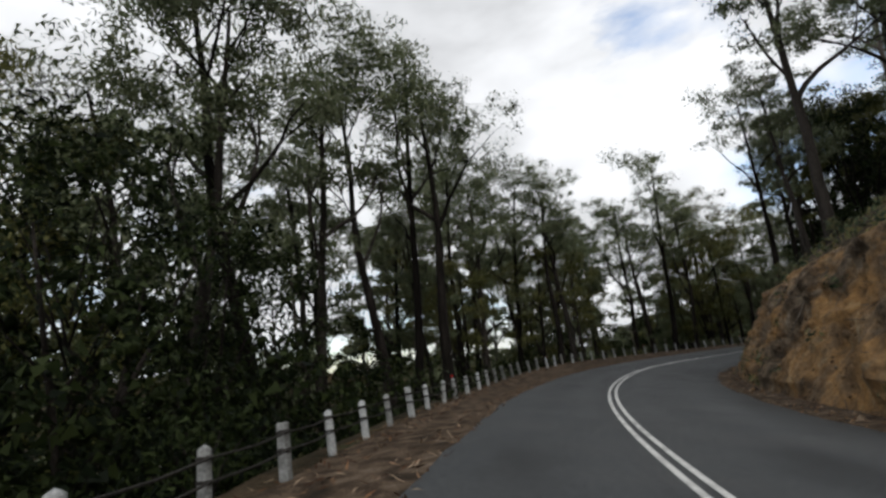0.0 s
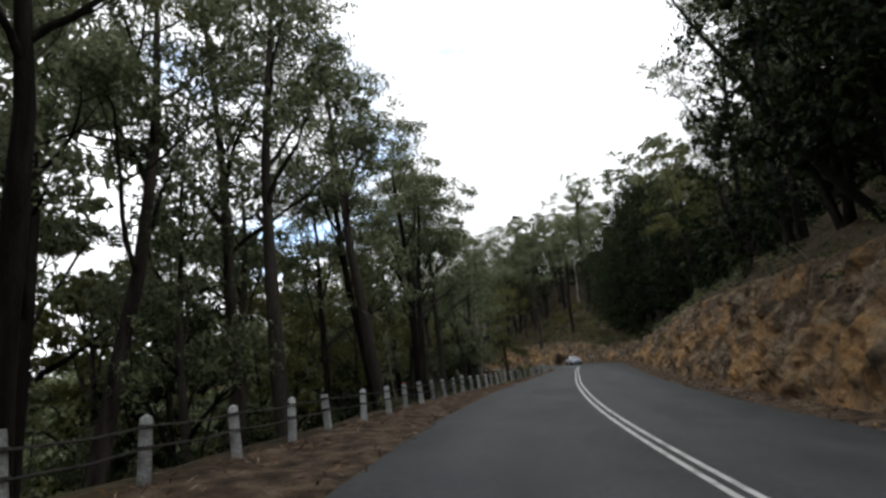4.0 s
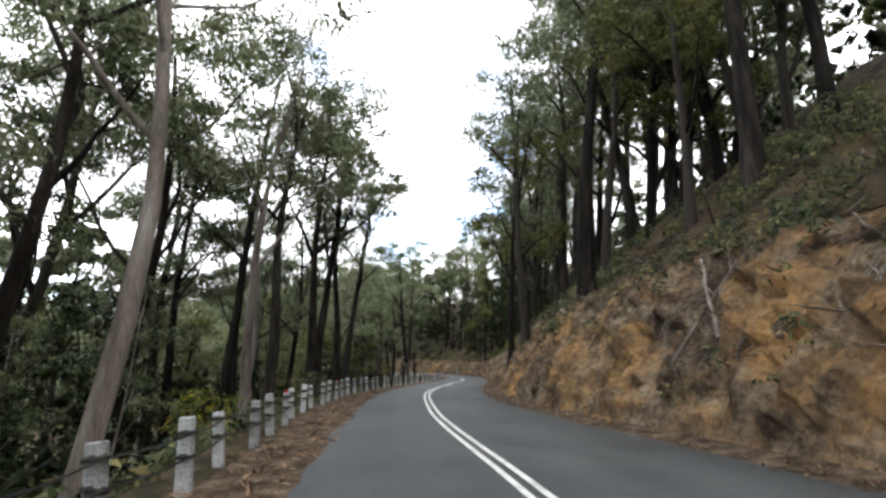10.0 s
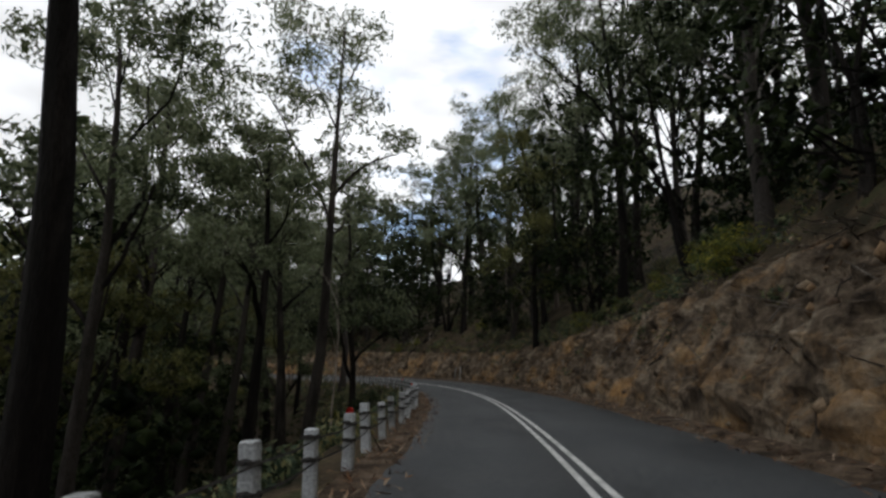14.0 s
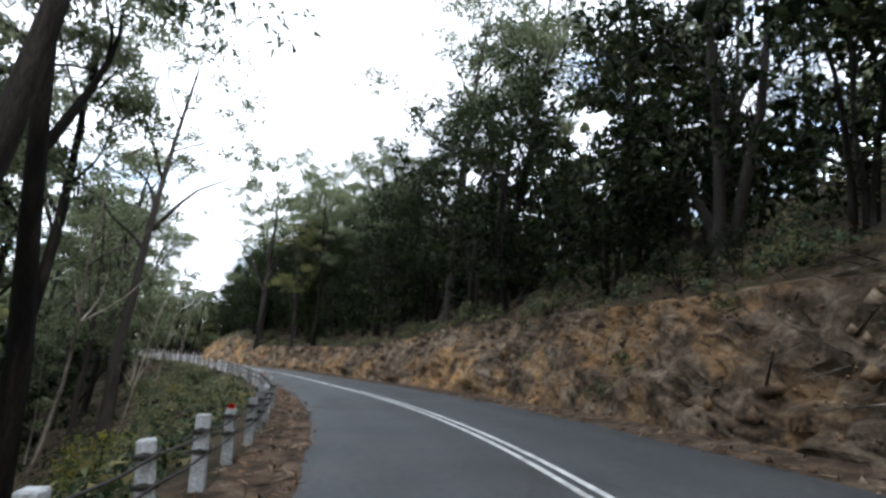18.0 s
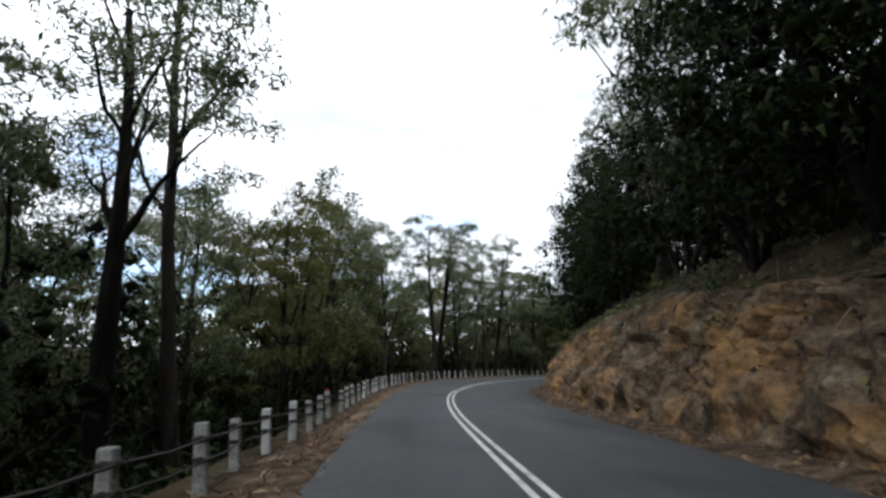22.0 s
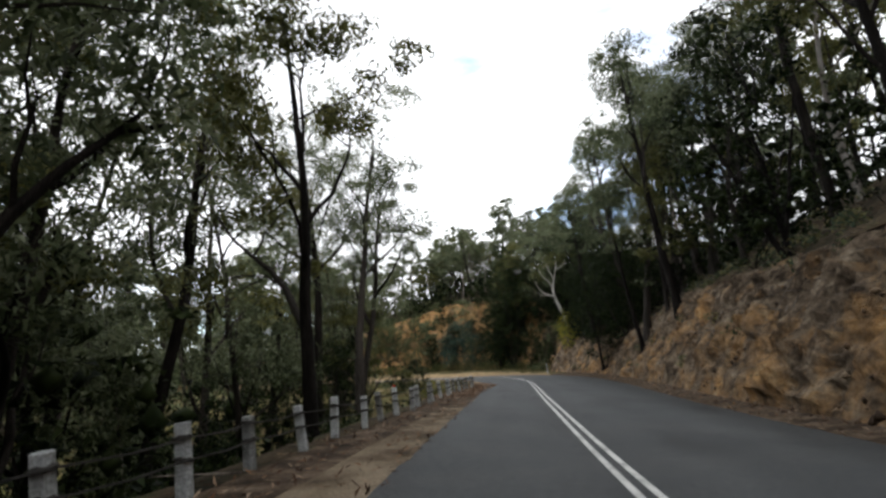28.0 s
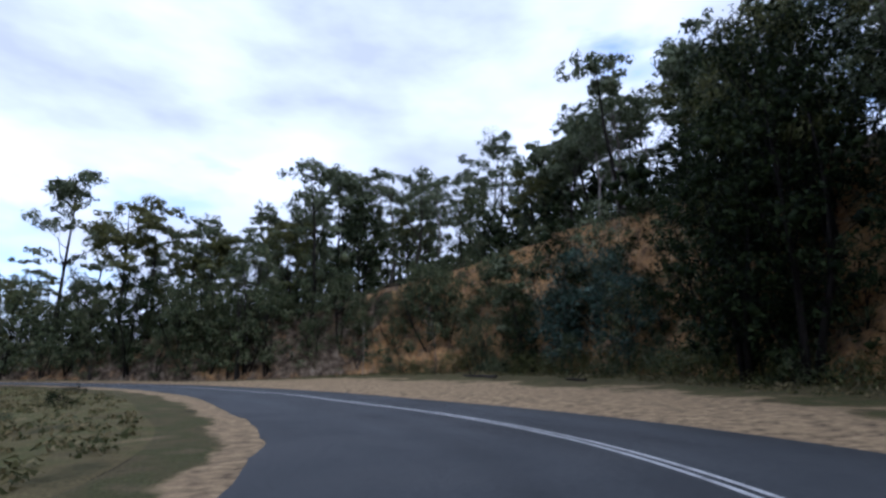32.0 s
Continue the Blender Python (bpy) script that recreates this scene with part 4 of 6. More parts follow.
for i in range(2):
    kind_of("broad%d" % i, gum_tree(130 + i, 20, 0.34, 0.30, 0.30, 44, 0.23, BARK, (OLIVE_LEAF, LEAF)[i], 9, 0.05, 0.036, 4), "broad gum tree with a wide domed crown", "tree", "gum trees")
kind_of("yellow0", bush_tree(187, 4.2, 2.0, 60, 34, 0.17, BARK, YELLOW), "wattle bush in yellow flower on the bank", "shrub", "low shrubs")
kind_of("blue0", bush_tree(185, 7.0, 3.4, 80, 34, 0.26, BARK, BLUE_LEAF), "dense blue-green bush in front of the quarry face", "tree", "wattles")
for i in range(2):
    kind_of("verge%d" % i, shrub(140 + i, 1.5 + 0.4 * i, 1.5, 900, 0.17, (MID_LEAF, OLIVE_LEAF)[i]), "green scrub along the foot of the quarry face", "shrub", "low shrubs", ("stem", "foliage"))

kind_of("dead0", gum_tree(152, 22, 0.46, 0.50, 0.17, 18, 0.22, BARK, LEAF, 7, 0.03), "old gum tree with bare broken upper limbs", "tree", "gum trees")

FIRST = {}


# spots kept free of trees: (x, y, radius)
OPEN = [(230.6, 437.6, 2.3), (233.4, 441.4, 1.8), (219.54, 198.1, 0.6), (219.89, 201.83, 0.6), (189.11, 350.86, 0.6), (191.32, 353.98, 0.6), (196.4, 159.3, 1.0), (195.8, 156.6, 1.0), (189.3, 155.7, 1.0), (202.3, 167.2, 1.0)]

# where the wattles stay low: (x, y, radius)
STUNTED = [(227, 422, 15), (206.5, 267, 5.5)]


def plant(kind, p, size=1.0, turn=0.0, tip=0.0, label=""):
    if KINDS[kind][2] == "tree" and any(math.hypot(p[0] - x, p[1] - y) < r for x, y, r in OPEN):
        return None
    meshes, text, category, group, names = KINDS[kind]
    if group == "wattles" and any(math.hypot(p[0] - x, p[1] - y) < r for x, y, r in STUNTED):
        size = min(size, 0.62)
    m = pose(p[0], p[1], p[2], tip, 0, turn) @ Matrix.Scale(size, 4)
    if kind not in FIRST:
        ob = new(("spreading_gum" if "olive" in kind else "leafy_gum" if "leafy" in kind else "old_gum" if "great" in kind else "broad_gum" if "broad" in kind else "dying_gum" if "dead" in kind else "tall_gum" if kind[:4] in ("gum2", "gum3") else ("pale_gum" if "pale" in kind else "gum_tree")) if category == "tree" and group == "gum trees" else ("sapling" if group == "saplings" else ("tall_wattle" if "black" in kind else "green_wattle" if "green" in kind or "blue" in kind else "wattle_tree" if category == "tree" else "shrub")))
        if len(meshes) > 2:
            names = ("trunk",) + ("limb",) * (len(meshes) - 2) + ("crown",)
        for n, me in zip(names, meshes):
            part(n, me, ob)
        tagged(ob, text, category, group)
        ob.matrix_basis = m
        FIRST[kind] = ob
    else:
        ob = copy_thing(FIRST[kind], m)
        ob.matrix_basis = m
    if label:
        tagged(ob, label)
    return ob


GUMS = ["gum0", "gum1", "gum2", "gum3", "olive0", "olive1", "olive2", "pale0", "pale1"]
FAR_GUMS = [k + "_far" for k in GUMS]
rng = np.random.default_rng(11)
taken = []


def free(x, y, gap):
    for a, b in taken:
        if (a - x) ** 2 + (b - y) ** 2 < gap * gap:
            return False
    return True


def scatter(count, s0, s1, l0, l1, kinds, size, gap, relative=None, sink=0.15):
    made = 0
    for _ in range(count * 6):
        if made >= count:
            break
        s, l = rng.uniform(s0, s1), rng.uniform(l0, l1)
        if relative is not None:
            l += float(along(relative, s)) + (float(along(BANK_HEIGHT, s)) * BANK_RUN if relative is FOOT else 0)
        if relative is POST_LINE and 220 < s < 262 and l > -26 and rng.uniform() < 0.8:
            continue
        p = spot(s, l, -sink)
        if not free(p.x, p.y, gap):
            continue
        taken.append((p.x, p.y))
        plant(kinds[rng.integers(len(kinds))], p, rng.uniform(*size), rng.uniform(0, 360), rng.normal(0, 2.0))
        made += 1


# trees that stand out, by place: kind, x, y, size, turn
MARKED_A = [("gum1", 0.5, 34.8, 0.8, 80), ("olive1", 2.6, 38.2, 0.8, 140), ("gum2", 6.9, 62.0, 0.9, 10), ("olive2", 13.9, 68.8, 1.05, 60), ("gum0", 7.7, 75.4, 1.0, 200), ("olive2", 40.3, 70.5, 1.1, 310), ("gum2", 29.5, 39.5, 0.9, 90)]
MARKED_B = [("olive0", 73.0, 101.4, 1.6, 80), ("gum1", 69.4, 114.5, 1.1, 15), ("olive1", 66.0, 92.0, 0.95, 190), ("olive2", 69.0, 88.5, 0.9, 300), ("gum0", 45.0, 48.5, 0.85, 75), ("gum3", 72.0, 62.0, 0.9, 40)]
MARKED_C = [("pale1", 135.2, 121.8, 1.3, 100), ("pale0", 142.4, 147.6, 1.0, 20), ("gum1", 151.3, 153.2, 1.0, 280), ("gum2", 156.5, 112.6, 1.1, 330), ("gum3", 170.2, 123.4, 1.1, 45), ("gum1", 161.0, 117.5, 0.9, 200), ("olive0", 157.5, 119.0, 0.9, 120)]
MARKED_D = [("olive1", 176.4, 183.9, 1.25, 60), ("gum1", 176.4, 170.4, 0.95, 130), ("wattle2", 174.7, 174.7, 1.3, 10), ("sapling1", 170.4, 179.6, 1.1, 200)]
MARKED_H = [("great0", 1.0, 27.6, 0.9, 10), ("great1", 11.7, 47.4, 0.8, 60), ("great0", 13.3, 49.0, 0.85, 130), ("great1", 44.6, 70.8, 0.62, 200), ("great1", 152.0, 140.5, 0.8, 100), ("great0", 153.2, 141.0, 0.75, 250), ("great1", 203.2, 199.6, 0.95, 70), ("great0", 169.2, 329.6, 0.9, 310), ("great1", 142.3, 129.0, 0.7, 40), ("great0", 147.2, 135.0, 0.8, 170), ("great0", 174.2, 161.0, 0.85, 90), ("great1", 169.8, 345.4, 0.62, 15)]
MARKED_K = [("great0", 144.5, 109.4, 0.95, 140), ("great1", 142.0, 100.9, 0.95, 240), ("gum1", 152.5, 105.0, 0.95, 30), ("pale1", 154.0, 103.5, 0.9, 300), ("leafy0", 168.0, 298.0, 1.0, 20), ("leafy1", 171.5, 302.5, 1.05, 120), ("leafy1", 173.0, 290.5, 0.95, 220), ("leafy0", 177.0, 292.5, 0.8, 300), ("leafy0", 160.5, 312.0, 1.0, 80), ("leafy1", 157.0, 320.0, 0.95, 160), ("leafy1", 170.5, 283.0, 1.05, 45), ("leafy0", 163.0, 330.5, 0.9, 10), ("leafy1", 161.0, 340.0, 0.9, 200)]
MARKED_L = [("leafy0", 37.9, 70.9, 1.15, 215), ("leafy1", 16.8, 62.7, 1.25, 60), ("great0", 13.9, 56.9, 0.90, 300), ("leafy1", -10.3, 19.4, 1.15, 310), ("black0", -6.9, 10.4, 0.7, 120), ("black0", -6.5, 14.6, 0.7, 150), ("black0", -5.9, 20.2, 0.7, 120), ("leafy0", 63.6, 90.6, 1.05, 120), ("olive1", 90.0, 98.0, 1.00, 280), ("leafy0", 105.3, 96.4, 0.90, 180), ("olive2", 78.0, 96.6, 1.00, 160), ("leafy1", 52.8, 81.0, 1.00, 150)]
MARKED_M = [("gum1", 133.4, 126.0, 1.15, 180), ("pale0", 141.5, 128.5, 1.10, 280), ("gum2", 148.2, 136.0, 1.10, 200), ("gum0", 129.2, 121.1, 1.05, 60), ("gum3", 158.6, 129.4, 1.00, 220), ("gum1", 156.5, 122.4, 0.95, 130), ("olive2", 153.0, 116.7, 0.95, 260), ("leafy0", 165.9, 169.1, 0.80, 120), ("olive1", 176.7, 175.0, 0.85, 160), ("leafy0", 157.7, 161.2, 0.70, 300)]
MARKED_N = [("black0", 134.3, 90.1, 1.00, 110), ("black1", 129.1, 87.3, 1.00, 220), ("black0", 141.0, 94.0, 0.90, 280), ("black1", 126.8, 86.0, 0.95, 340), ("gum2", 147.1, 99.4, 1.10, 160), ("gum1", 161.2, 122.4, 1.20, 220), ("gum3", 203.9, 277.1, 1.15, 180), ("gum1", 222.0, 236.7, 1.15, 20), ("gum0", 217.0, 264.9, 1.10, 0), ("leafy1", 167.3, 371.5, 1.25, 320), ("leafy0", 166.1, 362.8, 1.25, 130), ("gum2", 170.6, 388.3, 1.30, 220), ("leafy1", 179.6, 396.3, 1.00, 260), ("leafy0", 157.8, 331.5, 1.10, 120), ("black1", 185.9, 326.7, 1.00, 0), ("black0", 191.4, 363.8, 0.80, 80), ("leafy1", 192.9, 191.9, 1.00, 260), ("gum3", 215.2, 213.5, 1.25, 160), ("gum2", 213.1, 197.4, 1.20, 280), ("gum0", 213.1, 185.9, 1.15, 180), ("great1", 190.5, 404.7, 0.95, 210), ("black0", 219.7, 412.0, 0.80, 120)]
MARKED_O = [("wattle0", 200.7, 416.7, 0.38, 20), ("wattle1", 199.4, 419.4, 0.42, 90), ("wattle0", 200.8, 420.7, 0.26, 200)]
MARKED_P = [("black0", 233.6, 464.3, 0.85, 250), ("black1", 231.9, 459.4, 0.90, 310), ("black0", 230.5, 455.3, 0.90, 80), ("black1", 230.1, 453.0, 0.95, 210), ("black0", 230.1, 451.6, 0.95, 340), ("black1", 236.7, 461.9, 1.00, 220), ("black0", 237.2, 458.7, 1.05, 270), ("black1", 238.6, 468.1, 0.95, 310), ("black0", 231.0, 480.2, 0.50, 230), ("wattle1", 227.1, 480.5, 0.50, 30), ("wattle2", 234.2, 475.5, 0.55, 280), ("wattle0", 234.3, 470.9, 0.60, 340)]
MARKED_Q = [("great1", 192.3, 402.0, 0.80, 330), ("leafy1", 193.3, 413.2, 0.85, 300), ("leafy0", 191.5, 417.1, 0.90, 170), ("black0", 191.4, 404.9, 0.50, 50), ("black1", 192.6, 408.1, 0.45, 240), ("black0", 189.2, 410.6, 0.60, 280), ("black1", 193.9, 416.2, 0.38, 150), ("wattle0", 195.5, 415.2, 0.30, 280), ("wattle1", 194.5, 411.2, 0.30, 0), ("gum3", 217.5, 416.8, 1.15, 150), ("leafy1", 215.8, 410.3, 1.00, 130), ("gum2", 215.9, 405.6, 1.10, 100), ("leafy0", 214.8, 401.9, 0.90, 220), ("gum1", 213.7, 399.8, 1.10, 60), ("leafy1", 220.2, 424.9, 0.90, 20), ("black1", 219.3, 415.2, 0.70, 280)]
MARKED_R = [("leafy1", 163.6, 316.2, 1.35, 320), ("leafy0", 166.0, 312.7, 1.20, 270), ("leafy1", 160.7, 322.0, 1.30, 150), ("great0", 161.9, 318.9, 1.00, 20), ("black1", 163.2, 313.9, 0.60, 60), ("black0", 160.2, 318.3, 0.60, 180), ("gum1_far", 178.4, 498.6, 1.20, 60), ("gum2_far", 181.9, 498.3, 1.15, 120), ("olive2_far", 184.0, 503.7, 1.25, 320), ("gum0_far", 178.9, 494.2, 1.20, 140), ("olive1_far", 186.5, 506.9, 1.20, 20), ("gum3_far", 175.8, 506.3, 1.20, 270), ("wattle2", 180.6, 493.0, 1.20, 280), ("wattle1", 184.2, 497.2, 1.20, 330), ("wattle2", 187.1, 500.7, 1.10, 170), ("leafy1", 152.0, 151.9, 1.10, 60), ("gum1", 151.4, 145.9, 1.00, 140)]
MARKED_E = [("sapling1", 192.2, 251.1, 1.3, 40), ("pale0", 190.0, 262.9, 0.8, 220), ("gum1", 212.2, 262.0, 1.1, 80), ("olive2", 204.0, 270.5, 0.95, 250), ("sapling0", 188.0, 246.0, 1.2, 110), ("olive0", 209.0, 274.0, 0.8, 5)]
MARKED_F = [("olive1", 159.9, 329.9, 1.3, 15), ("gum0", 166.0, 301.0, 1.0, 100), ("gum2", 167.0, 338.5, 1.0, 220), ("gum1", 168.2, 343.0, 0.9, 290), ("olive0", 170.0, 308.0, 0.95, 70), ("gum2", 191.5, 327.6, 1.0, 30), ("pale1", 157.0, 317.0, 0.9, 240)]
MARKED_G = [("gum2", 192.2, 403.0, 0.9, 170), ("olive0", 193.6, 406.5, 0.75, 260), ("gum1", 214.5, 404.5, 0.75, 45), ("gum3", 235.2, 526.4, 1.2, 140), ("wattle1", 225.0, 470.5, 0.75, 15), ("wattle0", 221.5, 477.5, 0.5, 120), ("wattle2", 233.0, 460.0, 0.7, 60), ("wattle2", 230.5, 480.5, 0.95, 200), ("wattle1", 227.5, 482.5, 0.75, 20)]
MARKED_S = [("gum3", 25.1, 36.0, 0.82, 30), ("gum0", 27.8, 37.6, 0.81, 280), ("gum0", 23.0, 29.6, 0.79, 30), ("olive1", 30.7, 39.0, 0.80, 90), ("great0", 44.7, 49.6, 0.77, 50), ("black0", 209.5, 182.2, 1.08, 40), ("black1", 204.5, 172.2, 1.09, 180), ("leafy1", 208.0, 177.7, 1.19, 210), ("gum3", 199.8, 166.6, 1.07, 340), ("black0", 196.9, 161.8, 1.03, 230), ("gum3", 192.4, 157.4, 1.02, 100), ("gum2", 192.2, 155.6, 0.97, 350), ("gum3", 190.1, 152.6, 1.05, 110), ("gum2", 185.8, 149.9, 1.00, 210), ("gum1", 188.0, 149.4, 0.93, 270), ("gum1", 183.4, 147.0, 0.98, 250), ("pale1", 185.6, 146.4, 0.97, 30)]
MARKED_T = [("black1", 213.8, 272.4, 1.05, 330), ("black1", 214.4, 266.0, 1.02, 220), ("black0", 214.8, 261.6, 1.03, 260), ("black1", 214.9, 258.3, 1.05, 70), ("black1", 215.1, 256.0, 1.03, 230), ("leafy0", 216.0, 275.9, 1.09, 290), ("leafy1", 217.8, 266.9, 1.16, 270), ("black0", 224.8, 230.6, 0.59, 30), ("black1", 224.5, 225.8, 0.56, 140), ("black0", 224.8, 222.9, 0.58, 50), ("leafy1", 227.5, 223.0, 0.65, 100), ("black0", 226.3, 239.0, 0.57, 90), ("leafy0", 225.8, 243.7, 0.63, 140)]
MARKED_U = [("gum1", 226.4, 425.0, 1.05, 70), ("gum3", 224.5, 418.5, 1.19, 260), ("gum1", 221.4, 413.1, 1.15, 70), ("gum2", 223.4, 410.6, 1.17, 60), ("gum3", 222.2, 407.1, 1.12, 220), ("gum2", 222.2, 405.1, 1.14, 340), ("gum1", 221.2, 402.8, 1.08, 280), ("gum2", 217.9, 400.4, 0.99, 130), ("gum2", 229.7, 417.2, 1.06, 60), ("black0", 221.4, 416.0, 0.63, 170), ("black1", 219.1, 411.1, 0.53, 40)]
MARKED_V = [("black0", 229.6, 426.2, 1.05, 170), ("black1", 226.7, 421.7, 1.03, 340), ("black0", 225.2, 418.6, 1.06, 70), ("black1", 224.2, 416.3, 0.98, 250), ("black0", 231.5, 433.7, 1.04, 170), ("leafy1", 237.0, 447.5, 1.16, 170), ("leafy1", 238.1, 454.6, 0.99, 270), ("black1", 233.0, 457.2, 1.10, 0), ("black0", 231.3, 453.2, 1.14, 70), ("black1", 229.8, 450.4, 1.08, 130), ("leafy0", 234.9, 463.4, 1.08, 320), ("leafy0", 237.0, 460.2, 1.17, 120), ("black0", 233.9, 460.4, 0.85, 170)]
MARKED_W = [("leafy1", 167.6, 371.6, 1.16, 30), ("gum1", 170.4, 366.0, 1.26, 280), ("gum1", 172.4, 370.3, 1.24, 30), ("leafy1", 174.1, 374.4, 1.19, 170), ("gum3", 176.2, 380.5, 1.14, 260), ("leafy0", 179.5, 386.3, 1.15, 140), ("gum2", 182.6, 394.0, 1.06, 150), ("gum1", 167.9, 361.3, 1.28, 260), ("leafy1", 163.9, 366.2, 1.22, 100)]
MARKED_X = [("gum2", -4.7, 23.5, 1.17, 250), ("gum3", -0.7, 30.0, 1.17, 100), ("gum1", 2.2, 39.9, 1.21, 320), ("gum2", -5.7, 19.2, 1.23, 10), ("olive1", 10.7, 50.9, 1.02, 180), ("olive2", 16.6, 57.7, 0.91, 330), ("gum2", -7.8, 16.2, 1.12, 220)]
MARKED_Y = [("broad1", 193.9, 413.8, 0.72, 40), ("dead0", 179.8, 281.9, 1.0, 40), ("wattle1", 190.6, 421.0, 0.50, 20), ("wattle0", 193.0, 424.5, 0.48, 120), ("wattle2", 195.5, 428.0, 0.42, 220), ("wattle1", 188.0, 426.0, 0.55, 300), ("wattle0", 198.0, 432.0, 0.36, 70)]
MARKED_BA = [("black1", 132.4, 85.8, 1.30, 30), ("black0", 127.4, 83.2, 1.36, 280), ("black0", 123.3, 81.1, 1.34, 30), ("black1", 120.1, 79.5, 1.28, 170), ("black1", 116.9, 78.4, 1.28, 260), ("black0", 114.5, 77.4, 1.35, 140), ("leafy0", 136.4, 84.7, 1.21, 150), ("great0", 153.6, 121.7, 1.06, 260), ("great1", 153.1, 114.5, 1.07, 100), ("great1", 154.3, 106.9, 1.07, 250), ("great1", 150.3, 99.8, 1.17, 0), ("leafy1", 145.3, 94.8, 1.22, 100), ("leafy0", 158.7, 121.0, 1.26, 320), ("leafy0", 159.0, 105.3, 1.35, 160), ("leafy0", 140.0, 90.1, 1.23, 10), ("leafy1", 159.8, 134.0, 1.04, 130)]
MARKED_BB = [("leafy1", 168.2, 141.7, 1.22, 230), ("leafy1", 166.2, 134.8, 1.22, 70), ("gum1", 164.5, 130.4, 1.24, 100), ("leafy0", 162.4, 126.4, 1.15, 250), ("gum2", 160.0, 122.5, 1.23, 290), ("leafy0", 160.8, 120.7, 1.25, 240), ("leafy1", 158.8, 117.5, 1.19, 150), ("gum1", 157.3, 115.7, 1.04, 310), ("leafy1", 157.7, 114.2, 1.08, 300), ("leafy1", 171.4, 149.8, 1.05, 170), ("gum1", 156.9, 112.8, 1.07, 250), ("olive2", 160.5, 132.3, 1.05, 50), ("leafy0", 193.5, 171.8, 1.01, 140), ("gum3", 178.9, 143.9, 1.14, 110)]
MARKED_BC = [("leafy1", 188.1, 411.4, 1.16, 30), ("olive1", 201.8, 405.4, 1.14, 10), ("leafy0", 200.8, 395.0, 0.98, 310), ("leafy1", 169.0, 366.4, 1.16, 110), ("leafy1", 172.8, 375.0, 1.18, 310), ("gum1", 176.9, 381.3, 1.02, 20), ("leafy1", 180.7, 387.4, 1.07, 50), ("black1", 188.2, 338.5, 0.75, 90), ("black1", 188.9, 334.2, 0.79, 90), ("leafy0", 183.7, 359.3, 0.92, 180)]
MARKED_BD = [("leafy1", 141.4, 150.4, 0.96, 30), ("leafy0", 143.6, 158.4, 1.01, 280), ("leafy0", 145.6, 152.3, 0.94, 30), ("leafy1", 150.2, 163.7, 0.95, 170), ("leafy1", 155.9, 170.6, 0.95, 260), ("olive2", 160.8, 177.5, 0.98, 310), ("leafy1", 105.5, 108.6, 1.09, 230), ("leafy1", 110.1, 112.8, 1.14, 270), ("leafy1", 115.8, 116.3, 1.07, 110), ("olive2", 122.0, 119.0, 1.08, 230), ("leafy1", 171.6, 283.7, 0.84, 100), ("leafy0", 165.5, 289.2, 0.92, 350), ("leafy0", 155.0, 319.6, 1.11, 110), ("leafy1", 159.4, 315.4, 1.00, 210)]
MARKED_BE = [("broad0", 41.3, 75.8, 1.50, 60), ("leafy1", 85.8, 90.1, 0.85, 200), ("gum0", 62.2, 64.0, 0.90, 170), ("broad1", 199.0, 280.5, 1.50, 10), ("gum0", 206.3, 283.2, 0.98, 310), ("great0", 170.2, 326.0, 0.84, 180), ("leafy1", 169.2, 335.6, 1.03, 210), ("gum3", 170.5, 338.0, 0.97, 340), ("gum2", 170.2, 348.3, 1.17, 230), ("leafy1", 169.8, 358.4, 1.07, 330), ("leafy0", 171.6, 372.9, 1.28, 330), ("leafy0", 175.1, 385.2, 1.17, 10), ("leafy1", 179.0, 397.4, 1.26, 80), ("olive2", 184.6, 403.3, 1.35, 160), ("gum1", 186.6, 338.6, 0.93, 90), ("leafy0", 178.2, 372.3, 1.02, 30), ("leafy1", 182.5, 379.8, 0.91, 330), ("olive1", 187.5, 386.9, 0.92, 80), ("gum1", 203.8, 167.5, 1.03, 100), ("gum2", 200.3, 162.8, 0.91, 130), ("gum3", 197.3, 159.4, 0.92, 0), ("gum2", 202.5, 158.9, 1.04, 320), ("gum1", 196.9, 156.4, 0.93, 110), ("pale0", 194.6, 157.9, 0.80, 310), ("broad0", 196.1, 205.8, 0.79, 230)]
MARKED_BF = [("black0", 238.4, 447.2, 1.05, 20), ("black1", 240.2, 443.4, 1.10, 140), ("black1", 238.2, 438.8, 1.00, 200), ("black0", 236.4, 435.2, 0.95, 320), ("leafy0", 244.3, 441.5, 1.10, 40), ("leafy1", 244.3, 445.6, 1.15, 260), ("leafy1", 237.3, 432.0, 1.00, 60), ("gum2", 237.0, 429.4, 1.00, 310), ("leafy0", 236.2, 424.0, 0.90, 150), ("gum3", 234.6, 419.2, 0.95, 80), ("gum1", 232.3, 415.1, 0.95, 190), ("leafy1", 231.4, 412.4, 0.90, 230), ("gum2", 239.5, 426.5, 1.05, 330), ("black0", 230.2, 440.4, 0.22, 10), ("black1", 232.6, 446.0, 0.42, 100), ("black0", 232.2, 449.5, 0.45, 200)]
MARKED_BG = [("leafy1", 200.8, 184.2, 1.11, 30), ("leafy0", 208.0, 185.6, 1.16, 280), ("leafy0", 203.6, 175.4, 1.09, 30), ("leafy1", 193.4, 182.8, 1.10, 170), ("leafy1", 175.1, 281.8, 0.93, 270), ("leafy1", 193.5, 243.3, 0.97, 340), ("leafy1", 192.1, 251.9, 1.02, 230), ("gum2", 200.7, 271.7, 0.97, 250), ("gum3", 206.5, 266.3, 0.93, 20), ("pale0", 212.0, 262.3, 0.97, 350)]
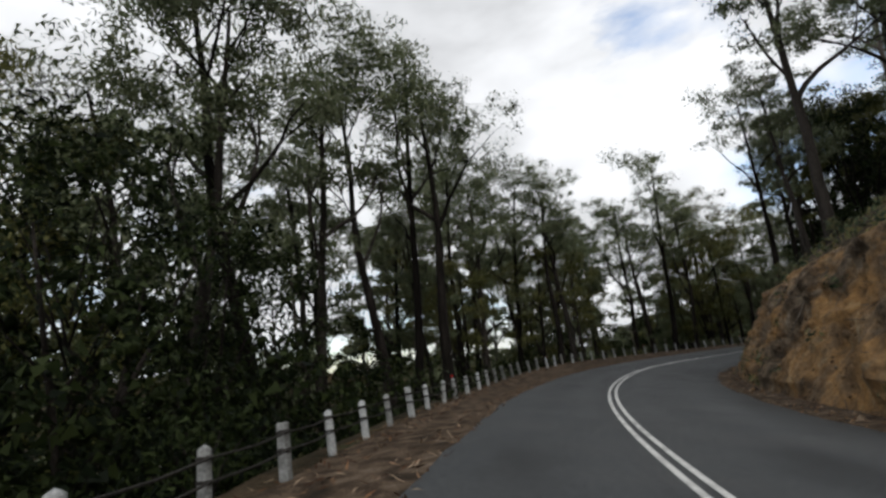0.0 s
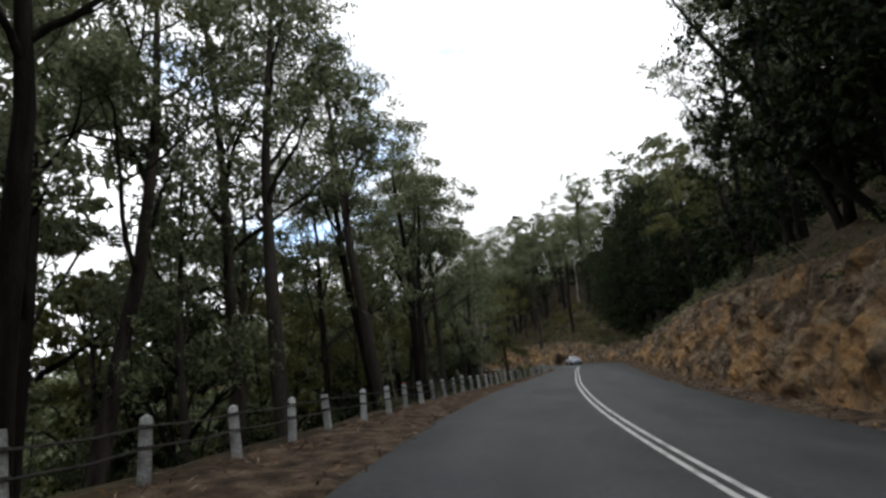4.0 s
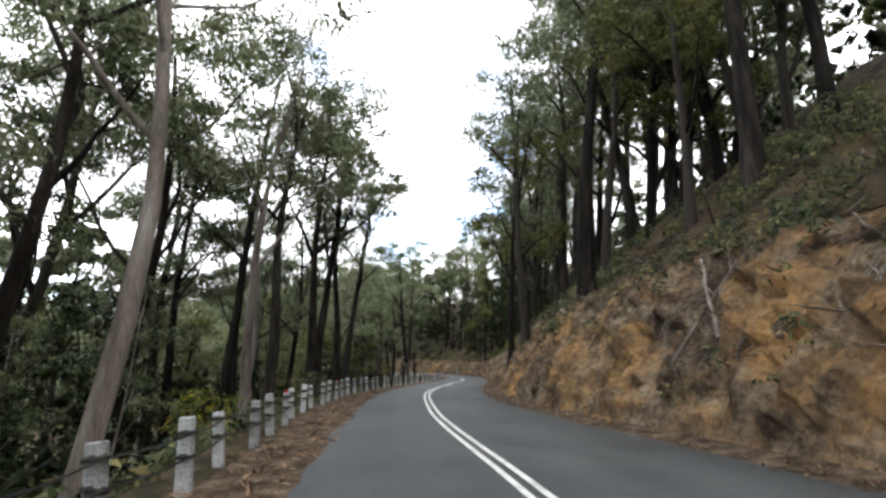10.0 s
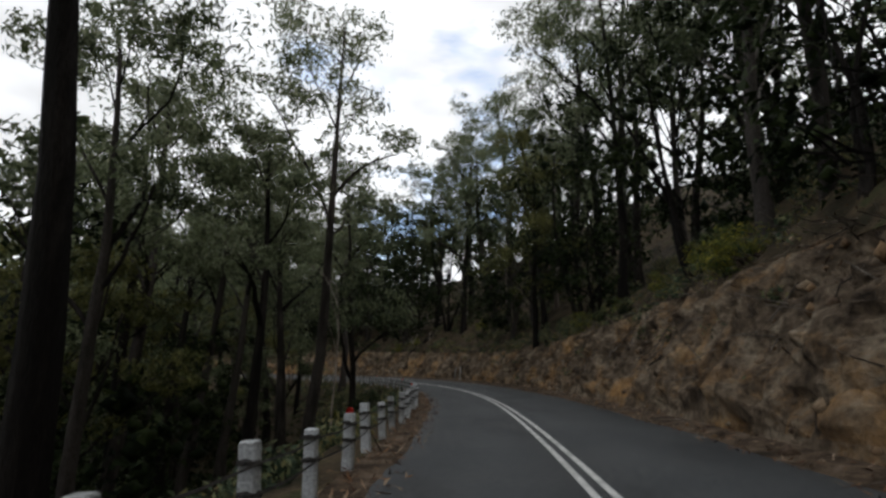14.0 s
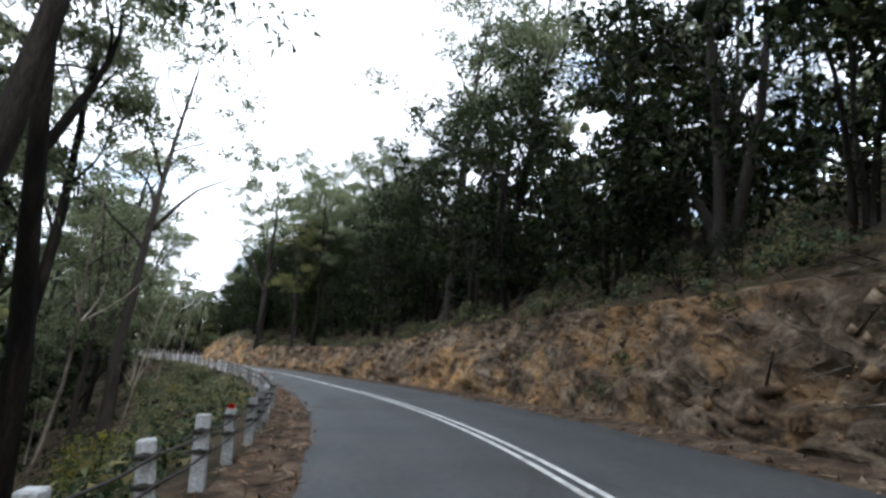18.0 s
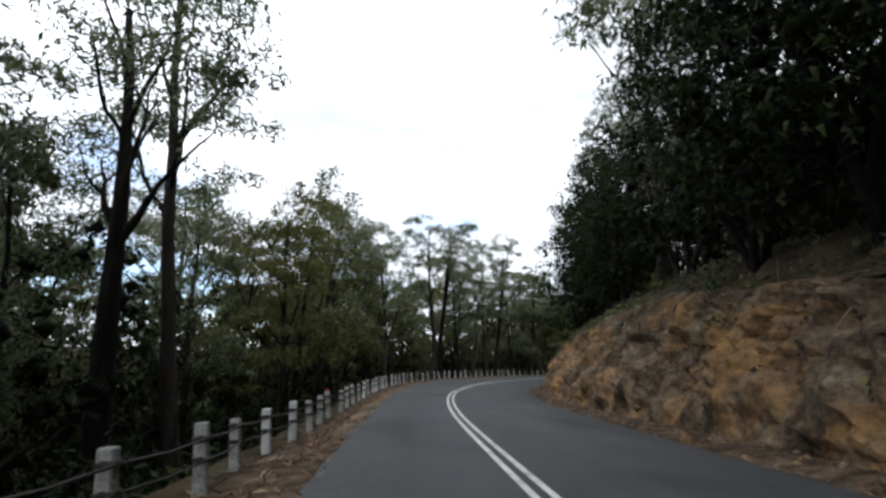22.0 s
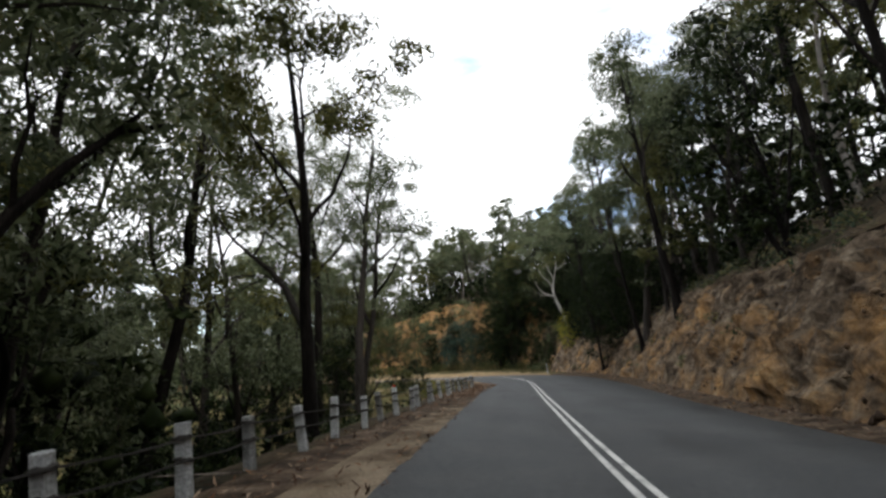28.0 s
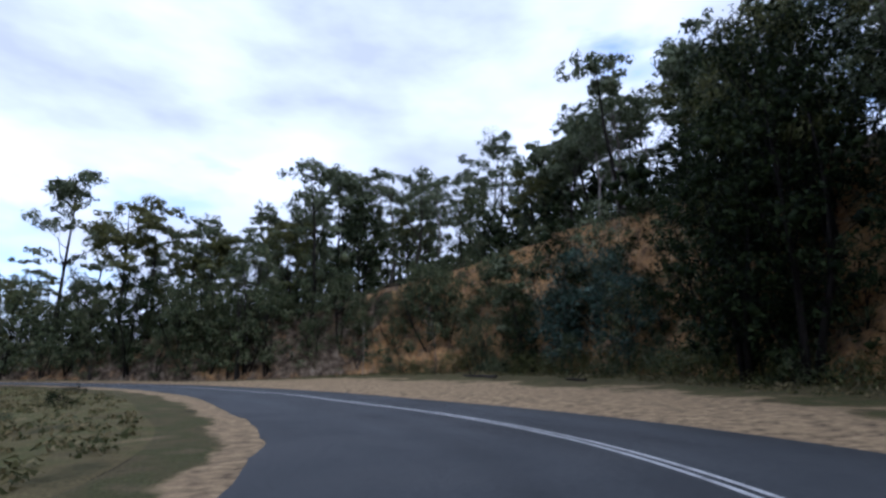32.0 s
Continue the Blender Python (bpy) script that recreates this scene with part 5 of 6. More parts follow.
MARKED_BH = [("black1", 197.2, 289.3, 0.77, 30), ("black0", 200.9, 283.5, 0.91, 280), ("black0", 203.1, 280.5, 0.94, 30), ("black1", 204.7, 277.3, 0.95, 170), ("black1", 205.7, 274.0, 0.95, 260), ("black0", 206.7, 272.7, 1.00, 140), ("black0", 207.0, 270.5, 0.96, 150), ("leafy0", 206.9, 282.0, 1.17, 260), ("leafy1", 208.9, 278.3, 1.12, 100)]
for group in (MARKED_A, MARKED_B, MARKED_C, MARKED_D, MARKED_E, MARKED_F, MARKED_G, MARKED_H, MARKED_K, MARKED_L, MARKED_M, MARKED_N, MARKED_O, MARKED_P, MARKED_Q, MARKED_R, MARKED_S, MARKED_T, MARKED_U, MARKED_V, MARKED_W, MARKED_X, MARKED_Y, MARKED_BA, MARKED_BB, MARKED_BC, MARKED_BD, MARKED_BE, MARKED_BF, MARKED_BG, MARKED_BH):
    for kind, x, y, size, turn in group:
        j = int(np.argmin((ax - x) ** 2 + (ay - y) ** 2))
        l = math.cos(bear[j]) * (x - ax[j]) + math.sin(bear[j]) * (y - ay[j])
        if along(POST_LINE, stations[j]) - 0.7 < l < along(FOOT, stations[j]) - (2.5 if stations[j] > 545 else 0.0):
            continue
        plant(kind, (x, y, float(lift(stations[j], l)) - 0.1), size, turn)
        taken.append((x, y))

UNDER = ["fern0", "fern1", "fern2", "scrub0", "scrub1", "gorse0"]
TALL = ["gum0", "gum1", "gum2", "gum3"]
LOW = ["wattle0", "wattle1", "wattle2"]
scatter(20, 5, 130, -10, -3.5, TALL, (1.1, 1.4), 3.0, POST_LINE)
scatter(36, 130, 505, -12, -5.0, TALL + ["pale0", "pale1"], (1.0, 1.35), 3.6, POST_LINE)
scatter(12, 375, 470, -11, -4.5, ["leafy0", "leafy1"], (1.0, 1.3), 3.6, POST_LINE)
scatter(10, 5, 130, -14, -8.0, ["leafy0", "leafy1"], (1.1, 1.4), 3.6, POST_LINE)
scatter(7, 494, 514, -24, -6.0, ["leafy0", "leafy1", "gum1", "olive1"], (0.8, 1.1), 3.0, POST_LINE)
scatter(10, 496, 516, -22, -6.0, LOW, (0.6, 0.9), 2.0, POST_LINE)
scatter(14, 15, 140, -16, -9, TALL, (1.1, 1.5), 3.0, POST_LINE)
scatter(28, 15, 140, -28, -16, FAR_GUMS, (1.1, 1.5), 3.0, POST_LINE)
scatter(22, 140, 505, -16, -9, TALL, (1.05, 1.45), 3.4, POST_LINE)
scatter(46, 140, 512, -30, -16, FAR_GUMS, (1.05, 1.45), 3.4, POST_LINE)
scatter(40, 0, 505, -16, -7, ["sapling0", "sapling1", "sapling0"], (0.8, 1.2), 2.0, POST_LINE, 0.6)
scatter(34, 0, 140, -20, -9, LOW, (0.7, 1.2), 2.0, POST_LINE, 0.6)
scatter(30, 375, 505, -20, -9, LOW, (0.7, 1.2), 2.0, POST_LINE, 0.6)
scatter(18, 195, 375, -20, -10, LOW, (0.7, 1.1), 2.0, POST_LINE, 0.6)
scatter(12, 445, 500, -14, -5, TALL + ["leafy0", "leafy1"], (1.2, 1.5), 3.0, POST_LINE)
scatter(14, 440, 505, -28, -16, FAR_GUMS, (1.2, 1.5), 3.0, POST_LINE)
scatter(7, 186, 214, -14, -5.5, TALL + ["pale0", "pale1"], (1.1, 1.4), 3.2, POST_LINE)
scatter(9, 196, 244, 2, 12, TALL, (1.1, 1.4), 3.2, FOOT)
scatter(8, 335, 385, 2.5, 11, TALL, (1.2, 1.5), 3.2, FOOT)
scatter(8, 268, 310, 2, 11, TALL, (1.2, 1.5), 3.2, FOOT)
scatter(8, 452, 482, 2.5, 12, TALL, (1.2, 1.5), 3.2, FOOT)
scatter(12, 108, 152, 7, 14, TALL + ["leafy0", "leafy1"], (0.9, 1.2), 3.0, FOOT)
scatter(16, 105, 155, 13, 34, FAR_GUMS, (1.0, 1.3), 3.0, FOOT)
scatter(38, 5, 535, 1.8, 10, GUMS, (0.95, 1.3), 3.4, FOOT)
scatter(16, 5, 535, 8, 14, TALL, (1.0, 1.4), 3.2, FOOT)
scatter(48, 5, 535, 14, 26, FAR_GUMS, (1.1, 1.45), 3.2, FOOT)
for s0, s1, n in ((52, 112, 14), (138, 164, 6), (232, 262, 6), (298, 350, 15), (355, 405, 15), (412, 472, 18), (520, 550, 8), (262, 298, 3), (480, 515, 3)):
    scatter(n, s0, s1, 0.8, 7, ["wattle1", "wattle2", "black0", "black1"], (0.85, 1.2), 2.4, FOOT)
for s0, s1, n in ((300, 350, 5), (362, 404, 5), (412, 470, 6), (56, 100, 4)):
    scatter(n, s0, s1, 1.5, 5, ["black0", "black1"], (1.0, 1.25), 2.4, FOOT)
scatter(10, 536, 556, 0.0, 7, ["wattle0", "wattle1", "wattle2"], (0.9, 1.4), 2.0, FOOT)
scatter(54, 556, 606, -4.0, 1.5, ["scrub0", "scrub1", "fern1", "fern2"], (0.8, 1.6), 1.2, FOOT, 0.05)
scatter(64, 0, 545, -0.4, 5, UNDER, (0.6, 1.3), 0.9, FOOT, 0.05)
scatter(44, 155, 200, 1.5, 9, ["fern0", "fern1", "fern2", "fern1", "gorse0"], (0.8, 1.5), 0.9, FOOT, 0.05)
scatter(30, 200, 330, 0.5, 7, ["fern0", "fern1", "fern2", "scrub0"], (0.7, 1.3), 0.9, FOOT, 0.05)
scatter(64, 0, 515, -5, -0.7, UNDER, (0.6, 1.3), 0.9, POST_LINE, 0.05)
scatter(20, 526, 610, -9, -0.5, ["fern0", "fern2", "scrub0", "scrub1"], (0.35, 0.8), 1.5, POST_LINE, 0.05)
# the trees round the clearing, by bearing and distance from where the road opens out
DARKS = ["wattle0", "wattle1", "wattle2"]
GREENS = ["green0", "green1", "green2"]
ROUND = [(6, 52, 60, 98, 52, FAR_GUMS, (0.7, 1.0)), (-2, 42, 55, 66, 34, GREENS + ["wattle1"], (0.8, 1.3)), (-28, 0, 36, 52, 16, GREENS, (0.35, 0.6)), (0, 12, 70, 110, 16, FAR_GUMS, (0.8, 1.0)), (-30, 4, 56, 90, 52, FAR_GUMS, (0.7, 1.05)), (-30, 2, 52, 84, 44, GREENS, (0.7, 1.1)), (-62, -28, 34, 66, 26, FAR_GUMS, (0.7, 1.0)), (-66, -33, 23, 34, 18, DARKS, (1.0, 1.5)), (-66, -28, 34, 60, 24, DARKS, (0.9, 1.5))]
for w0, w1, d0, d1, count, kinds, size in ROUND:
    for k in range(count):
        w, d = radians(rng.uniform(w0, w1)), rng.uniform(d0, d1)
        x, y = 214.4 - math.sin(w) * d, 436.3 + math.cos(w) * d
        j = int(np.argmin((ax - x) ** 2 + (ay - y) ** 2))
        l = math.cos(bear[j]) * (x - ax[j]) + math.sin(bear[j]) * (y - ay[j])
        inside = along(FOOT, stations[j]) - (3.0 if size[0] < 0.5 else 0.5) if l > 0 else 8.0
        if abs(l) < inside or not free(x, y, 2.2):
            continue
        taken.append((x, y))
        plant(kinds[rng.integers(len(kinds))], (x, y, float(lift(stations[j], l)) - 0.2), rng.uniform(*size), rng.uniform(0, 360))

# growth along the foot of the quarry face and of the forest edge
for s in np.arange(556, 639, 1.5):
    if s > 596:
        plant(GREENS[rng.integers(3)], spot(s, along(FOOT, s) + rng.uniform(0.3, 3.5), -0.2), rng.uniform(0.5, 1.1), rng.uniform(0, 360))
    elif rng.uniform() < 0.5:
        plant(GREENS[rng.integers(3)], spot(s, along(FOOT, s) + rng.uniform(-0.5, 2.5), -0.2), rng.uniform(0.25, 0.5), rng.uniform(0, 360))

for s in np.arange(559, 600, 0.8):
    plant("verge%d" % (rng.uniform() < 0.4), spot(s, along(FOOT, s) - 0.4 + rng.normal(0, 1.1), -0.15), rng.uniform(0.7, 1.5), rng.uniform(0, 360))
for s in np.arange(560, 597, 2.2):
    plant(("verge0", "fern2", "scrub0")[rng.integers(3)], spot(s, along(FOOT, s) + along(BANK_HEIGHT, s) * BANK_RUN * rng.uniform(0.1, 0.95), -0.1), rng.uniform(0.7, 1.3), rng.uniform(0, 360))
for x, y, size in ((232.0, 477.0, 1.3), (230.4, 479.5, 0.95), (232.8, 472.6, 0.9)):
    plant("blue0", (x, y, 1.8), size, x * 70)
for s in np.arange(594, 640, 3.0):
    plant(GREENS[rng.integers(3)], spot(s, along(FOOT, s) + rng.uniform(-0.5, 4.5), -0.2), rng.uniform(0.35, 0.75), rng.uniform(0, 360))

# woods further off, one object to each side
def wood(name, count, l0, l1, seed, label, share=0.5, grow=1.4):
    rng = np.random.default_rng(seed)
    tv, tf, lv, lf, kt, kl = [], [], [], [], 0, 0
    base = {}
    for k in ("gum0_far", "gum2_far", "olive0_far", "olive1_far", "wattle1"):
        me_t, me_c = KINDS[k][0]
        base[k] = []
        for me in (me_t, me_c):
            c = np.zeros(len(me.vertices) * 3)
            me.vertices.foreach_get("co", c)
            base[k].append((c.reshape(-1, 3), [tuple(f.vertices) for f in me.polygons]))
    ks = list(base)
    for _ in range(count):
        s, l = rng.uniform(-20, 625), rng.uniform(l0, l1)
        x, y, h = frame_at(s)
        p = np.array([x + math.cos(h) * l, y + math.sin(h) * l, lift(s, l) - 0.6])
        d = (a4x - p[0]) ** 2 + (a4y - p[1]) ** 2
        j = int(np.argmin(d))
        if d[j] < min(abs(l0), abs(l1)) ** 2:
            continue
        side = math.cos(a4h[j]) * (p[0] - a4x[j]) + math.sin(a4h[j]) * (p[1] - a4y[j])
        p[2] = lift(a4s[j], math.copysign(math.sqrt(d[j]), side)) - 0.6
        k = ks[rng.integers(len(ks))]
        w, z = rng.uniform(0, 6.283), rng.uniform(0.8, 1.25)
        R = np.array([[math.cos(w), -math.sin(w), 0], [math.sin(w), math.cos(w), 0], [0, 0, 1]]) * z
        (cv, cf), (ev, ef) = base[k]
        nt = 54 if len(cv) > 54 else len(cv)
        tv.append(cv[:nt] @ R.T + p)
        tf += [tuple(i + kt for i in f) for f in cf if max(f) < nt]
        kt += nt
        tri = ev.reshape(-1, 3, 3)
        tri = tri[rng.permutation(len(tri))[:int(len(tri) * share)]]
        mid = tri.mean(axis=1, keepdims=True)
        tri = mid + (tri - mid) * grow
        lv.append(tri.reshape(-1, 3) @ R.T + p)
    base = new(name)
    V = np.concatenate(lv)
    part("trunks", mesh_of("trunks", np.concatenate(tv), tf, [BARK], True), base)
    part("crowns", quad_mesh("crowns", V, np.arange(len(V)).reshape(-1, 3), LEAF), base)
    tagged(base, label, "woods", kind="stuff")


wood("woods_downhill", 230, -78, -26, 3, "thick gum forest down the slope")
wood("woods_uphill", 200, 24, 64, 4, "thick gum forest up the hillside")
wood("woods_far_downhill", 220, -190, -75, 5, "distant gum forest beyond the valley", 0.16, 2.6)
wood("woods_far_uphill", 160, 62, 150, 6, "distant gum forest on the ridge", 0.16, 2.6)


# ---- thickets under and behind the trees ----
# default leaf colour is near black, standing for the shade inside the forest
def thicket(name, P, high, label, seed, lumps=6, size=0.85, per=16, leaf=0.45, mat=DARK_SHADED_LEAF):
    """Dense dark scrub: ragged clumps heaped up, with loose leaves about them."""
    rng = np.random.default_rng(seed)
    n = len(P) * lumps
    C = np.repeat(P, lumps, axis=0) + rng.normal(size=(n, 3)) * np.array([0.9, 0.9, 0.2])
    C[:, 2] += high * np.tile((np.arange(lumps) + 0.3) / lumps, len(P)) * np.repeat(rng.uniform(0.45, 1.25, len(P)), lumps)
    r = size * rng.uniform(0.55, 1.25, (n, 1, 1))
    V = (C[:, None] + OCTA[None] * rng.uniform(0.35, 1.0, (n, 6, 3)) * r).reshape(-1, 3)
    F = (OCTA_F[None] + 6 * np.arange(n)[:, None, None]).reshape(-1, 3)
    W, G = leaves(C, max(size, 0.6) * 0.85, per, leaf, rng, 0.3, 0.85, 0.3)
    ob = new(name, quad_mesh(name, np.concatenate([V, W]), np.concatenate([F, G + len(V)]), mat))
    tagged(ob, label, "thicket", kind="stuff")


def sown(n, s0, s1, l0, l1, table, seed, gap=11.5):
    rng = np.random.default_rng(seed)
    s = rng.uniform(s0, s1, n)
    l = rng.uniform(l0, l1, n) + along(table, s)
    x, y, h = frame_at(s)
    P = np.stack([x + np.cos(h) * l, y + np.sin(h) * l, lift(s, l)], axis=1)
    near = np.array([np.min((a4x - p[0]) ** 2 + (a4y - p[1]) ** 2) for p in P])
    return P[near > gap ** 2]


# filler for gaps between trunks, forest shade held in its leaf colour
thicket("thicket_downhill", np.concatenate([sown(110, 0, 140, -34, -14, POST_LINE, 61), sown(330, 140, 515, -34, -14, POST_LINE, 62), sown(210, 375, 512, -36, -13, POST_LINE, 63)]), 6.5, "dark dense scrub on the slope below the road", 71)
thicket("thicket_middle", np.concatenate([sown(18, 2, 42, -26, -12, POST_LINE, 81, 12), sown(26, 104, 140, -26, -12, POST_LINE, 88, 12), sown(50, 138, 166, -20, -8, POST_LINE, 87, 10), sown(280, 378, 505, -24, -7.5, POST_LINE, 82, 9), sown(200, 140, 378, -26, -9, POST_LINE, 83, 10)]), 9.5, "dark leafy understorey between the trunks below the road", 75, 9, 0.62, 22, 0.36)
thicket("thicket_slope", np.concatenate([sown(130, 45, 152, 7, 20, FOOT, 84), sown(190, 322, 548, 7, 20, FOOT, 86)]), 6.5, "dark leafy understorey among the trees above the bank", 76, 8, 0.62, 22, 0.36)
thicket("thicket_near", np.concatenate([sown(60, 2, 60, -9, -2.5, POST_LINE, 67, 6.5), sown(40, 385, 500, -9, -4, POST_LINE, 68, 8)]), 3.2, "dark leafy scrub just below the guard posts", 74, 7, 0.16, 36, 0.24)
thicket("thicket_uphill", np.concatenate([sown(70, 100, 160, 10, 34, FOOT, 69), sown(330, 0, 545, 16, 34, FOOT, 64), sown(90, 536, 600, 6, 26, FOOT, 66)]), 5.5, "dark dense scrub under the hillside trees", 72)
rng = np.random.default_rng(65)
w, d = np.radians(np.concatenate([rng.uniform(4, 105, 560), rng.uniform(-34, 6, 110)])), np.concatenate([rng.uniform(60, 105, 560), rng.uniform(68, 110, 110)])
P = np.stack([214.4 - np.sin(w) * d, 436.3 + np.cos(w) * d, w * 0], axis=1)
keep = []
for p in P:
    j = int(np.argmin((ax - p[0]) ** 2 + (ay - p[1]) ** 2))
    l = math.cos(bear[j]) * (p[0] - ax[j]) + math.sin(bear[j]) * (p[1] - ay[j])
    if abs(l) > (along(FOOT, stations[j]) + 1.0 if l > 0 else 11):
        keep.append((p[0], p[1], float(lift(stations[j], l))))
thicket("thicket_clearing", np.array(keep), 7.5, "dense green scrub at the far side of the clearing", 73, mat=MID_LEAF)

thicket("scrub_on_quarry", np.concatenate([sown(110, 588, 632, 0.5, 9, FOOT, 91, 5), sown(60, 560, 600, 3.0, 9.0, FOOT, 92, 5)]), 2.6, "green scrub growing on the old quarry face", 77, 5, 0.34, 44, 0.24, MID_LEAF)


# ---- loose cover: rubble, sticks, fallen leaves, undergrowth ----
def cover(name, mat, label, category, pieces):
    """Many small loose pieces as one thing that nobody could count."""
    V = np.concatenate([p[0] for p in pieces])
    F, k = [], 0
    for v, f in pieces:
        F.append(np.asarray(f) + k)
        k += len(v)
    ob = new(name, quad_mesh(name, V, np.concatenate(F), mat))
    return tagged(ob, label, category, kind="stuff")


rng = np.random.default_rng(21)


def where(n, s0, s1, l0, l1, table, extra=None):
    s = rng.uniform(s0, s1, n)
    l = rng.uniform(l0, l1, n) + along(table, s)
    if extra is not None:
        l = along(table, s) + along(BANK_HEIGHT, s) * BANK_RUN * rng.uniform(extra[0], extra[1], n)
    x, y, h = frame_at(s)
    return np.stack([x + np.cos(h) * l, y + np.sin(h) * l, lift(s, l)], axis=1), h


def clods(places):
    out = []
    for (P, _), big in places:
        for p in P:
            r = big * rng.lognormal(0, 0.55)
            out.append((p + OCTA * rng.uniform(0.55, 1.25, (6, 3)) * min(r, 0.22), OCTA_F))
    return out


stones = [(where(n, s0, s1, 0, 0, FOOT, (0.0, 1.05)), 0.065) for n, s0, s1 in ((900, 130, 184), (2500, 206, 388), (1000, 480, 548))]
stones += [(where(2600, 0, 545, -0.9, 0.2, FOOT), 0.05), (where(160, 140, 175, 0, 0, FOOT, (0.3, 1.6)), 0.1), (where(5200, 0, 545, 0, 0, FOOT, (0.0, 1.0)), 0.04), (where(620, 212, 340, 0, 0, FOOT, (0.05, 1.5)), 0.13)]
cover("rubble", RUBBLE, "loose stones and earth on the cut bank", "rubble", clods(stones))
clay_zones = [(where(n, s0, s1, 0, 0, FOOT, (0.0, 0.9)), 0.036) for n, s0, s1 in ((2600, 0, 132), (300, 184, 207), (1100, 388, 480), (500, 560, 598))]
cover("clay_clods", CLOD, "loose clods of orange clay on the cut bank", "rubble", clods(clay_zones))

sticks = []
for (P, H), size in ((where(1500, 0, 560, 0, 0, FOOT, (0.2, 1.3)), 1.0), (where(1600, 160, 335, 0, 0, FOOT, (0.2, 1.9)), 1.2), (where(900, 0, 560, 1, 9, FOOT), 1.4), (where(350, 0, 545, -0.9, 0.1, FOOT), 0.6), (where(350, 0, 515, -3.5, 0.3, POST_LINE), 0.9)):
    for p, h in zip(P, H):
        L = size * rng.uniform(0.4, 1.6)
        w = h + math.pi / 2 + rng.normal(0, 0.7)
        d = np.array([-math.sin(w), math.cos(w), rng.normal(0, 0.35)]) * L * 0.5
        r = rng.uniform(0.010, 0.036) * size
        a = np.cross(d, (0.2, 0.1, 1.0))
        a *= r / np.linalg.norm(a)
        u = np.array([0, 0, r])
        c = p + np.array([0, 0, 0.08])
        v = np.array([c - d + a, c - d - a, c - d + u, c + d + a * 0.5, c + d - a * 0.5, c + d + u * 0.5])
        sticks.append((v, np.array([(0, 1, 4), (0, 4, 3), (1, 2, 5), (1, 5, 4), (2, 0, 3), (2, 3, 5)])))
cover("fallen_sticks", DEADWOOD, "fallen twigs and broken branches on the slopes", "sticks", sticks)

roots = []
for s0 in np.concatenate([rng.uniform(172, 200, 90), rng.uniform(205, 300, 130), rng.uniform(0, 545, 120)]):
    h0 = float(along(BANK_HEIGHT, s0))
    l0, s1 = float(along(FOOT, s0)) + h0 * BANK_RUN * rng.uniform(0.55, 1.1), s0 + rng.normal(0, 0.9)
    l1 = l0 - h0 * BANK_RUN * rng.uniform(0.2, 0.6)
    f = np.linspace(0, 1, 6)
    ss, ll = s0 + (s1 - s0) * f + rng.normal(0, 0.09, 6), l0 + (l1 - l0) * f
    x, y, h = frame_at(ss)
    P = np.stack([x + np.cos(h) * ll, y + np.sin(h) * ll, lift(ss, ll) + 0.05 + rng.uniform(0, 0.1, 6)], axis=1)
    v, f = tube(P, rng.uniform(0.014, 0.05) * np.linspace(1, 0.3, 6), 4)
    roots.append((v, np.concatenate([np.array([q[:3] for q in f if len(q) < 6]), np.array([(q[0], q[2], q[3]) for q in f if len(q) == 4])])))
cover("exposed_roots", DEADWOOD, "tangled tree roots hanging down the cut bank", "roots", roots)


def litter_on(name, P, size, mat, label):
    n = len(P)
    w = rng.uniform(0, 6.283, n)
    d = np.stack([np.cos(w), np.sin(w), rng.normal(0, 0.35, n)], axis=1)
    e = np.stack([-np.sin(w), np.cos(w), rng.normal(0, 0.35, n)], axis=1)
    L = size * rng.uniform(0.6, 1.4, (n, 1))
    c = P + np.array([0, 0, 0.05])
    V = np.stack([c - d * L, c + e * L * 0.3, c + d * L], axis=1).reshape(-1, 3)
    ob = new(name, quad_mesh(name, V, np.arange(3 * n).reshape(-1, 3), mat))
    tagged(ob, label, "leaf litter", kind="stuff")


lit = [where(13000, 0, 525, -0.2, 1.0, POST_LINE)[0], where(9000, 0, 525, -0.75, 0.12, EDGE_LEFT)[0], where(12000, 0, 545, -1.2, 0.3, FOOT)[0], where(14000, 0, 545, 0, 0, FOOT, (0.3, 2.2))[0], where(17000, 140, 335, 0, 0, FOOT, (0.1, 2.6))[0], where(5000, 505, 527, -1.2, 1.6, POST_LINE)[0]]
litter_on("fallen_leaves", np.concatenate(lit), 0.085, FALLEN, "dry brown gum leaves fallen along the road")


def patchy(P, least=-0.08):
    """Growth in drifts with bare litter between them."""
    return P[np.array([noise.noise(Vector((p[0] * 0.45, p[1] * 0.45, 3.0))) > least for p in P])]


def undergrowth(name, P, mat, label, per=16, size=0.3, spread=0.4):
    C = P + np.array([0, 0, 0.25])
    V, F = leaves(C, spread * 0.8 * rng.uniform(0.6, 1.4, len(C)), per, size, rng, -0.3, 0.6, 0.27)
    ob = new(name, quad_mesh(name, V, F, mat))
    tagged(ob, label, "undergrowth", kind="stuff")


undergrowth("undergrowth_uphill", patchy(np.concatenate([where(2600, 0, 640, 0, 14, FOOT, None)[0], where(1500, 142, 215, 1.5, 11, FOOT, None)[0], where(800, 215, 335, 1.5, 12, FOOT, None)[0], where(1500, 0, 640, 0, 0, FOOT, (0.95, 2.0))[0]])), FERN, "low bracken, grass and fern on the hillside", 34, 0.17, 0.36)
# low growth below the posts, coloured with the shade that falls on it
undergrowth("undergrowth_downhill", where(2600, 0, 520, -14, -0.8, POST_LINE)[0], DARK_SHADED_LEAF, "low dark scrub on the slope below the posts", 28, 0.19, 0.42)
